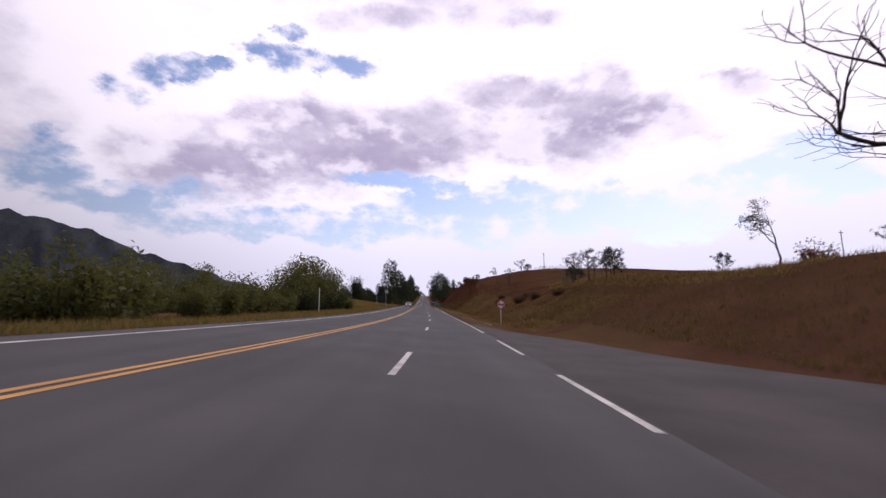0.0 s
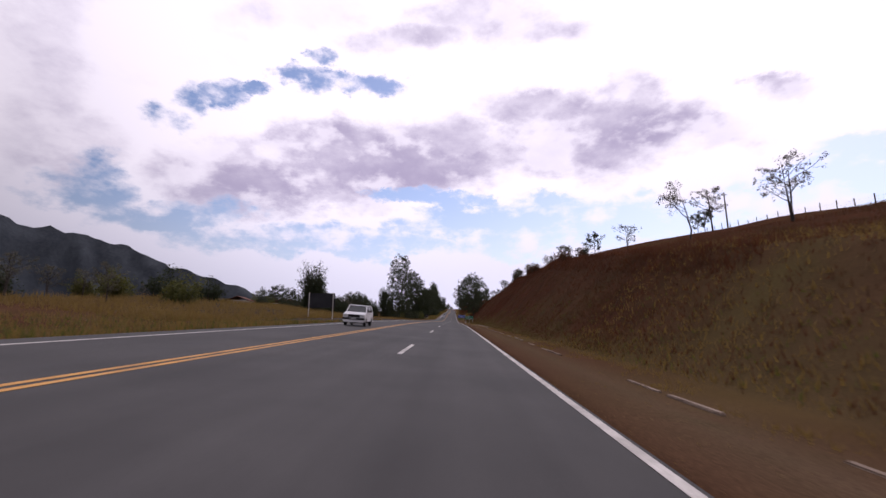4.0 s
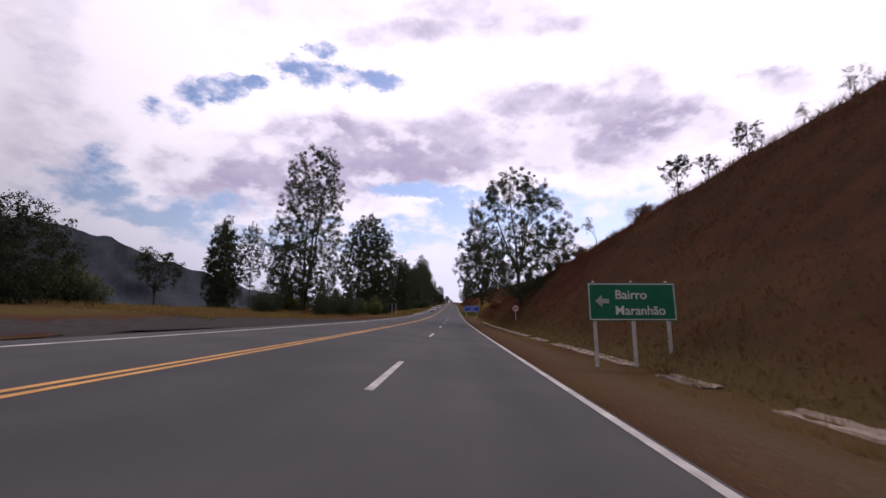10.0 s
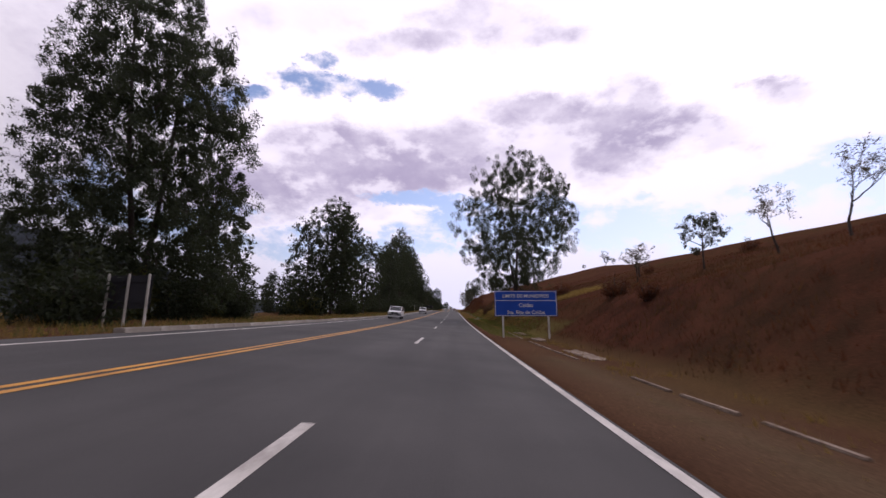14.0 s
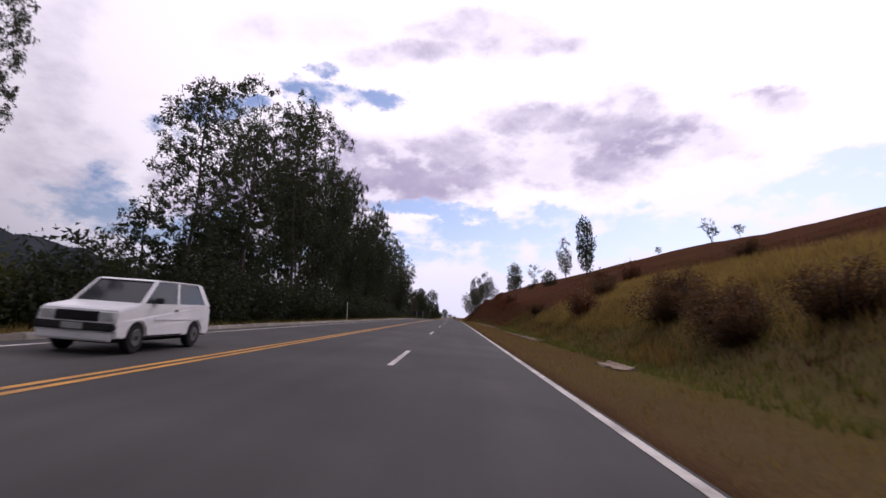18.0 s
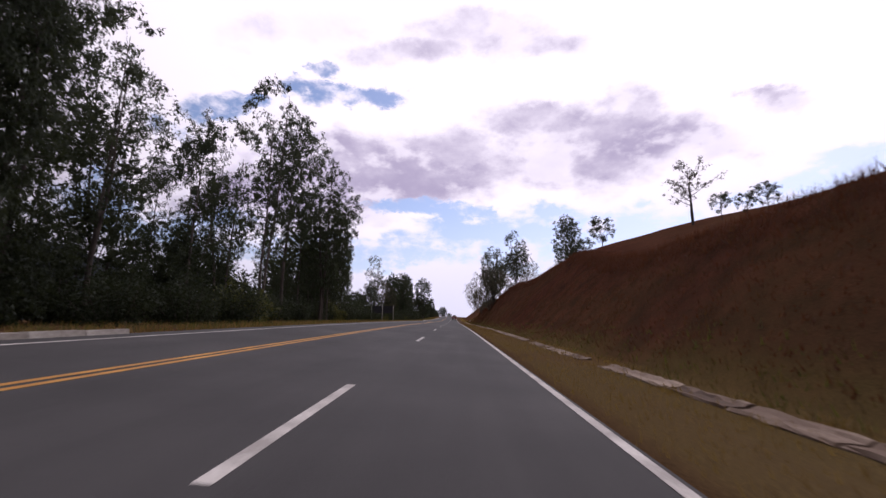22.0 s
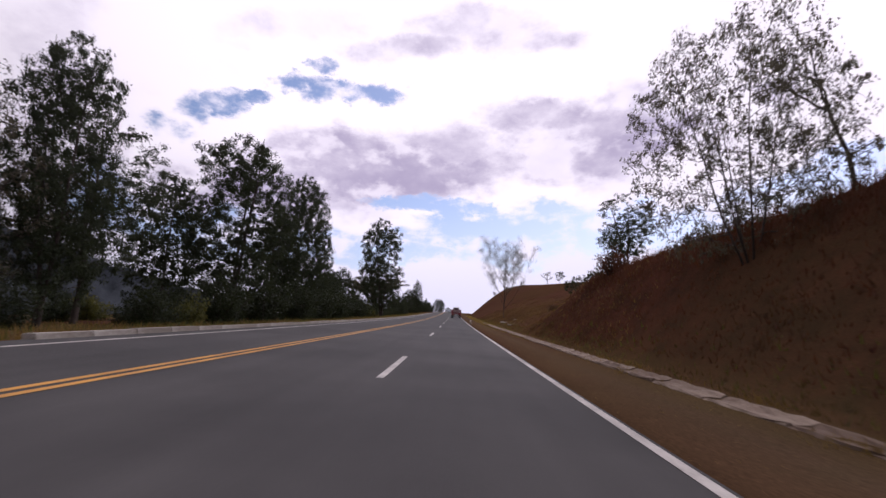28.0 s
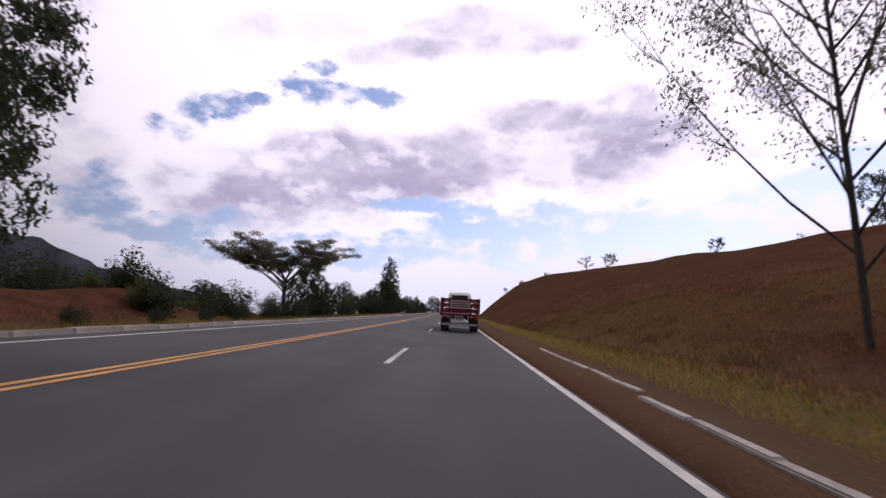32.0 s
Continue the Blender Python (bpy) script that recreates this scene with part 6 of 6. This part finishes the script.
    box(bm, (-0.62, 5.735, 2.16), (0.62, 5.80, 2.54), 0.02)
    part("rear_window", bm, M["car_glass"], tr, "dark rear window of the cab")
    for sx in (-1, 1):
        bm = bmesh.new()
        box(bm, (sx * 1.16 - 0.05, 6.9, 1.75), (sx * 1.16 + 0.05, 6.98, 2.15), 0.015)
        part("mirror", bm, M["plastic"], tr, "black wing mirror")
        bm = bmesh.new()
        tube(bm, (sx * 0.92, 6.95, 2.1), (sx * 1.16, 6.94, 2.1), 0.015, 0.015, 6)
        part("mirror_arm", bm, M["plastic"], tr)
    return tr


truck = stake_truck()
truck.matrix_basis = on_road(713, 0.42, roll=3.0)
# ---- roadside shop beyond the lay-by ----
M["wall_white"] = material("wall_white", (0.50, 0.48, 0.45), (0.28, 0.25, 0.22), rough=0.9, scale=0.5, fine=8, bump=0.2)
M["awning_red"] = material("awning_red", (0.34, 0.05, 0.03), (0.20, 0.03, 0.02), rough=0.7, scale=1, fine=12, bump=0.2)
M["roof_tile"] = material("roof_tile", (0.20, 0.08, 0.05), (0.09, 0.04, 0.03), rough=0.9, scale=1, fine=12, bump=0.5)
# near-black that stands in for the shade inside the shop
M["dark_inside"] = material("dark_inside", (0.03, 0.028, 0.026), (0.016, 0.015, 0.014), rough=0.9, scale=1, fine=12, bump=0.1)


def wall_with_gaps(parent, x0, x1, z1, y, gaps, mat):
    """Front wall of one thickness with openings (x from, x to, z from, z to)."""
    xs = sorted({x0, x1, *[g[0] for g in gaps], *[g[1] for g in gaps]})
    for a, b in zip(xs, xs[1:]):
        hole = [g for g in gaps if g[0] <= a and g[1] >= b]
        spans = [(0.0, z1)] if not hole else [(0.0, hole[0][2]), (hole[0][3], z1)]
        for lo, hi in spans:
            if hi - lo > 0.02:
                bm = bmesh.new()
                box(bm, (a, y, lo - (0.6 if lo == 0 else 0)), (b, y + 0.15, hi))
                part("wall", bm, mat, parent)


def shop():
    base = float(land(236.5, -39))
    ob = tagged(empty("shop", at_road(236.5, -39, base - 0.05, 90)), "white roadside shop with red awning and roof billboard", "building")
    # local x runs along the front (towards lower s), the front faces -y
    gaps = [(-3.8, -2.6, 0.0, 2.2), (-1.8, 0.6, 0.0, 2.4), (1.6, 3.2, 0.9, 2.2)]
    wall_with_gaps(ob, -4.6, 4.6, 3.1, 0.0, gaps, M["wall_white"])
    for x0, x1, y0, y1 in ((-4.6, -4.45, 0.15, 6.0), (4.45, 4.6, 0.15, 6.0), (-4.6, 4.6, 6.0, 6.15)):
        bm = bmesh.new()
        box(bm, (x0, y0, -0.6), (x1, y1, 3.1))
        part("wall", bm, M["wall_white"], ob)
    # added dark sheet behind the openings: the room's shade as colour
    bm = bmesh.new()
    box(bm, (-4.4, 2.4, -0.3), (4.4, 2.5, 3.0))
    part("partition", bm, M["dark_inside"], ob)
    side = [(-0.5, 3.1), (-0.5, 3.2), (3.0, 4.1), (6.6, 3.2), (6.6, 3.1), (3.0, 4.0)]
    part("roof", prism(bmesh.new(), side, -4.9, 4.9), M["roof_tile"], ob, "brown tiled roof")
    slope_ = [(-1.9, 2.55), (-1.9, 2.63), (0.0, 3.02), (0.0, 2.94)]
    part("awning", prism(bmesh.new(), slope_, -4.6, 4.6), M["awning_red"], ob, "red sloping awning")
    for x in (-4.4, -1.5, 1.5, 4.4):
        bm = bmesh.new()
        box(bm, (x - 0.06, -1.85, -0.6), (x + 0.06, -1.73, 2.58), 0.01)
        part("awning_post", bm, M["wall_white"], ob)
    bm = bmesh.new()
    box(bm, (-4.6, -0.35, 3.9), (4.6, -0.25, 5.9), 0.02)
    sign = part("billboard", bm, M["sign_white"], ob, "white billboard with grey bars of writing")
    for x0, x1, z in ((1.2, 4.0, 5.3), (1.6, 3.6, 4.9), (1.2, 4.0, 4.5), (-3.8, -0.6, 5.1)):
        bm = bmesh.new()
        box(bm, (x0, -0.365, z), (x1, -0.35, z + 0.2))
        part("writing_bar", bm, M["plate_grey"], sign)
    for x in (-4, 0, 4):
        bm = bmesh.new()
        box(bm, (x - 0.05, -0.24, 3.0), (x + 0.05, -0.14, 5.7))
        part("billboard_strut", bm, M["wood"], ob)
    bm = bmesh.new()
    box(bm, (1.6, 0.06, 0.9), (3.2, 0.10, 2.2))
    part("window", bm, M["car_glass"], ob, "dark shop window")
    return ob


shop()


def hut(s, u, wide, deep, tall, turn_, label):
    base = float(land(s, u))
    ob = tagged(empty("house", at_road(s, u, base, turn_)), label, "house")
    w, d = wide / 2, deep / 2
    wall_with_gaps(ob, -w, w, tall, -d, [(-w * 0.6, -w * 0.25, 0.0, 2.05), (w * 0.15, w * 0.6, 0.9, 1.9)], M["wall_white"])
    for x0, x1, y0, y1 in ((-w, -w + 0.15, -d + 0.15, d), (w - 0.15, w, -d + 0.15, d), (-w + 0.15, w - 0.15, d - 0.15, d)):
        bm = bmesh.new()
        box(bm, (x0, y0, -0.6), (x1, y1, tall))
        part("wall", bm, M["wall_white"], ob)
    side = [(-d - 0.4, tall - 0.05), (-d - 0.4, tall + 0.05), (0, tall + deep * 0.22), (d + 0.4, tall + 0.05), (d + 0.4, tall - 0.05), (0, tall + deep * 0.22 - 0.1)]
    part("roof", prism(bmesh.new(), side, -w - 0.3, w + 0.3), M["roof_tile"], ob, "brown tiled roof")
    bm = bmesh.new()
    box(bm, (-w * 0.6, -d + 0.05, 0.0), (-w * 0.25, -d + 0.10, 2.05))
    part("door", bm, M["wood"], ob)
    bm = bmesh.new()
    box(bm, (w * 0.15, -d + 0.05, 0.9), (w * 0.6, -d + 0.10, 1.9))
    part("window", bm, M["car_glass"], ob)
    return ob


hut(227.5, -38.5, 4.5, 4, 2.6, 90, "small white kiosk beside the shop")
hut(222, -52, 7, 6, 2.8, 80, "small white house with tiled roof among trees")
hut(252, -62, 8, 6, 2.9, 60, "low white house behind trees")
hut(205, -58, 6, 5, 2.7, 100, "small pale house with tiled roof")
for s, u, kind, h in ((230, -33.5, "bare_leaf", 7), (231.5, -35.6, "broad", 3.6), (226.5, -35, "broad", 4.2), (234, -36, "thicket", 2.4), (229, -33.5, "bare", 8.5), (247, -39, "broad", 8.5), (252, -37, "broad", 9), (258, -36, "broad", 8.5), (226, -46, "broad", 6), (219, -44, "broad", 5.5), (243, -48, "broad", 9), (208, -47, "shrub", 4),
                      (263, -36, "shrub_tall", 5), (246, -36.5, "shrub", 3.4), (200, -50, "cone", 6), (268, -40, "cone", 6), (276, -37, "small", 7), (217, -38, "shrub", 3.4),
                      (212, -44, "shrub", 4.2), (205, -42, "shrub", 3.2), (199, -44, "shrub", 3), (222, -43, "broad", 5.5), (214, -48, "broad", 6.5), (250, -35.5, "shrub", 3), (255, -35, "shrub", 2.6), (240, -45, "bare_leaf", 7), (229.5, -35, "bare", 7.8), (243.5, -35.5, "broad", 7.6), (212, -33.5, "broad", 5.8),
                      (217.5, -34, "broad", 5.4), (206, -33, "broad", 5), (248, -34.5, "thicket", 5), (256, -34, "thicket", 4.5), (263, -34, "thicket", 3.6),
                      (511, -24, "broad", 8), (517, -23.5, "broad", 7.5), (524, -25, "broad", 8), (505, -24.5, "cone", 9), (530, -26, "broad", 7)):
    plant(kind, s, u, tall=h)
# the patterns that were copied are not part of the place
for ob, _ in kinds.values():
    for o in (*ob.children_recursive, ob):
        bpy.data.objects.remove(o)
# ---- grass: tufts of blades on verges and slopes ----
def grass(name, count, spread, tall, wide, mat, label, seed, blades=3):
    r = np.random.default_rng(seed)
    s, u = spread(r, count)
    base = spot(s, u, land(s, u) - 0.04)
    base = np.repeat(base, blades, 0) + r.normal(0, 0.10, (count * blades, 3)) * [1, 1, 0]
    n = len(base)
    h = (tall[0] + (tall[1] - tall[0]) * r.random((n, 1)) ** 1.5)
    lean = r.normal(0, 0.3, (n, 3)) * [1, 1, 0] + [0, 0, 1]
    side = r.normal(0, 1, (n, 3)) * [1, 1, 0]
    side /= np.linalg.norm(side, axis=1)[:, None]
    w = wide * (0.6 + 0.8 * r.random((n, 1)))
    v = np.stack([base - side * w * 0.5, base + side * w * 0.5, base + lean * h], 1).reshape(-1, 3)
    ob = new(name, fast_tris(name, v, [mat]))
    return tagged(ob, label, "grass", kind="stuff")


def slope(lo, hi, near, past):
    def pick(r, n):
        s = lo + (hi - lo) * r.random(n)
        k = r.random(n)
        return s, near + (cut_u(s) + past - near) * k
    return pick


def crest(lo, hi, past):
    def pick(r, n):
        s = lo + (hi - lo) * r.random(n)
        return s, cut_u(s) - 1.0 + past * r.random(n)
    return pick


def belt(lo, hi, a, b):
    def pick(r, n):
        return lo + (hi - lo) * r.random(n), a + (b - a) * r.random(n) ** 1.3
    return pick


def hilltop(lo, hi, w):
    def pick(r, n):
        s = lo + (hi - lo) * r.random(n)
        return s, hill_u(s) + w * (r.random(n) - 0.6)
    return pick


grass("slope_grass", 22000, slope(105, 315, 6.4, 0.6), (0.05, 0.22), 0.035, M["straw_red"], "dry red-brown grass on the cut bank", 41)
grass("slope_grass", 22000, slope(446, 640, 6.4, 0.6), (0.05, 0.22), 0.035, M["straw_red"], "dry red-brown grass on the cut bank", 42)
grass("crest_grass", 15000, crest(105, 320, 2.0), (0.12, 0.6), 0.028, M["straw_red"], "tall dry grass along the bank top", 43)
grass("crest_grass", 13000, crest(466, 640, 2.0), (0.12, 0.6), 0.028, M["straw_red"], "tall dry grass along the bank top", 44)
grass("green_grass", 9000, belt(30, 115, 6.0, 14), (0.08, 0.3), 0.04, M["straw"], "yellow-green meadow grass", 63)
grass("meadow_grass", 15000, belt(33, 130, 6.2, 26), (0.06, 0.3), 0.035, M["straw_red"], "dry brown meadow grass", 45)
grass("meadow_grass", 30000, lambda r, n: (352 + 84 * r.random(n), 7.6 + 8.4 * r.random(n)), (0.12, 0.55), 0.03, M["straw_gold"], "straw-coloured meadow grass", 46)
grass("meadow_grass", 26000, belt(300, 470, 6.5, 30), (0.06, 0.36), 0.03, M["straw_red"], "red-brown meadow grass", 59)
grass("meadow_grass", 16000, belt(625, 760, 5.9, 26), (0.06, 0.28), 0.03, M["straw"], "dry straw meadow grass", 47)
grass("meadow_grass", 16000, belt(625, 760, 6.2, 30), (0.06, 0.3), 0.035, M["straw_red"], "dry brown meadow grass", 60)
grass("green_grass", 13000, belt(346, 452, 5.2, 9), (0.08, 0.32), 0.04, M["green_grass"], "green grass at the foot of the bank", 48)
grass("green_grass", 5000, belt(46, 300, 6.0, 9), (0.05, 0.24), 0.035, M["green_grass"], "green grass at the foot of the bank", 49)
grass("green_grass", 3000, belt(470, 740, 5.6, 7.4), (0.06, 0.28), 0.04, M["green_grass"], "green grass at the foot of the bank", 50)
grass("green_grass", 9000, belt(672, 770, 4.5, 7.3), (0.06, 0.24), 0.03, M["straw_gold"], "yellow-green grass beside the kerb", 61)
grass("verge_grass", 9000, belt(-10, 130, -9.8, -24), (0.12, 0.5), 0.05, M["straw"], "dry yellow grass on the verge", 51)
grass("verge_grass", 9000, belt(118, 200, -18, -38), (0.3, 0.9), 0.06, M["straw"], "tall golden grass beside the lay-by", 52)
grass("verge_grass", 7000, belt(255, 330, -18, -38), (0.2, 0.7), 0.06, M["straw"], "tall golden grass beside the lay-by", 53)
grass("verge_grass", 14000, belt(320, 620, -10.2, -22), (0.1, 0.45), 0.05, M["straw"], "dry grass on the verge", 54)
grass("verge_grass", 7000, belt(615, 780, -10.2, -22), (0.1, 0.45), 0.05, M["straw"], "dry grass on the verge", 55)
grass("green_grass", 8000, belt(-10, 140, -10, -22), (0.1, 0.4), 0.045, M["green_grass"], "green grass on the verge", 56)
grass("crest_grass", 6000, hilltop(20, 160, 5), (0.15, 0.5), 0.045, M["straw"], "dry grass on the hill top", 57)
grass("shoulder_grass", 6000, belt(36, 690, 2.9, 4.4), (0.02, 0.09), 0.02, M["straw"], "short dry grass on the shoulder", 58)
grass("meadow_grass", 9000, belt(-5, 46, 9, 26), (0.1, 0.5), 0.035, M["straw_olive"], "dry brown meadow grass", 62)


def clumps(pick, count, size, least=6.0):
    """Gathers what pick spreads into loose clumps."""
    def gather(r, n):
        cs, cu = pick(r, count)
        k = r.integers(0, count, n)
        big = (0.5 + r.random(count))[k] * size
        return cs[k] + r.normal(0, 1, n) * big * 1.5, np.maximum(cu[k] + r.normal(0, 1, n) * big, least)
    return gather


grass("slope_scrub", 16000, clumps(slope(108, 312, 6.6, 0.0), 300, 0.60), (0.05, 0.24), 0.035, M["leaf_rust"], "dark rusty scrub on the cut bank", 71)
grass("slope_scrub", 14000, clumps(slope(444, 636, 6.6, 0.0), 240, 0.60), (0.05, 0.24), 0.035, M["leaf_rust"], "dark rusty scrub on the cut bank", 72)
grass("slope_scrub", 10000, clumps(slope(108, 312, 6.6, 0.3), 240, 0.55), (0.05, 0.24), 0.035, M["straw_red"], "dry reddish scrub on the cut bank", 73)
grass("meadow_scrub", 14000, clumps(belt(316, 440, 6.5, 24), 150, 0.80), (0.07, 0.34), 0.035, M["leaf_rust"], "dark rusty scrub in the meadow", 74)
grass("meadow_scrub", 12000, clumps(belt(30, 120, 6.5, 24), 130, 0.80), (0.07, 0.34), 0.035, M["leaf_rust"], "dark rusty scrub in the meadow", 75)
grass("meadow_scrub", 12000, clumps(belt(636, 770, 6.5, 30), 130, 0.80), (0.07, 0.34), 0.035, M["leaf_rust"], "dark rusty scrub in the meadow", 76)
grass("meadow_scrub", 10000, clumps(belt(354, 440, 6.2, 16), 160, 0.45), (0.12, 0.60), 0.03, M["straw"], "golden tall grass clumps in the meadow", 77)
grass("verge_scrub", 9000, lambda r, n: (320 + 430 * r.random(n), -11 - 6 * r.random(n) ** 1.5), (0.10, 0.55), 0.035, M["green_grass"], "green weeds on the verge", 78)
# tufts that creep over the gutter and the ragged edge of the asphalt
grass("gutter_grass", 15000, clumps(lambda r, n: (40 + 650 * r.random(n), 5.05 + 0.42 * np.where(r.random(n) < 0.5, -1, 1) * (0.8 + 0.4 * r.random(n))), 900, 0.16, 4.2), (0.04, 0.22), 0.025, M["straw"], "dry tufts along the gutter", 81)
grass("edge_grass", 9000, lambda r, n: (32 + 660 * r.random(n), 2.16 + 0.5 * r.random(n) ** 2.5), (0.015, 0.07), 0.02, M["straw"], "short dry weeds along the asphalt edge", 82)
grass("verge_tufts", 12000, lambda r, n: (392 + 205 * r.random(n), 2.4 + 2.3 * r.random(n)), (0.04, 0.20), 0.022, M["straw"], "dry olive grass on the shoulder", 83)
grass("foot_grass", 12000, lambda r, n: (118 + 190 * r.random(n), 5.5 + 2.4 * r.random(n) ** 1.4), (0.05, 0.26), 0.03, M["straw_olive"], "olive grass at the foot of the cut bank", 84)
grass("foot_grass", 5000, lambda r, n: (450 + 186 * r.random(n), 5.5 + 1.2 * r.random(n) ** 1.4), (0.05, 0.24), 0.03, M["straw_olive"], "dull grass at the foot of the cut bank", 85)
grass("shoulder_grass", 9000, lambda r, n: (340 + 58 * r.random(n), 2.7 + 3.2 * r.random(n)), (0.04, 0.2), 0.026, M["green_grass"], "green grass on the shoulder beside the meadow", 86)
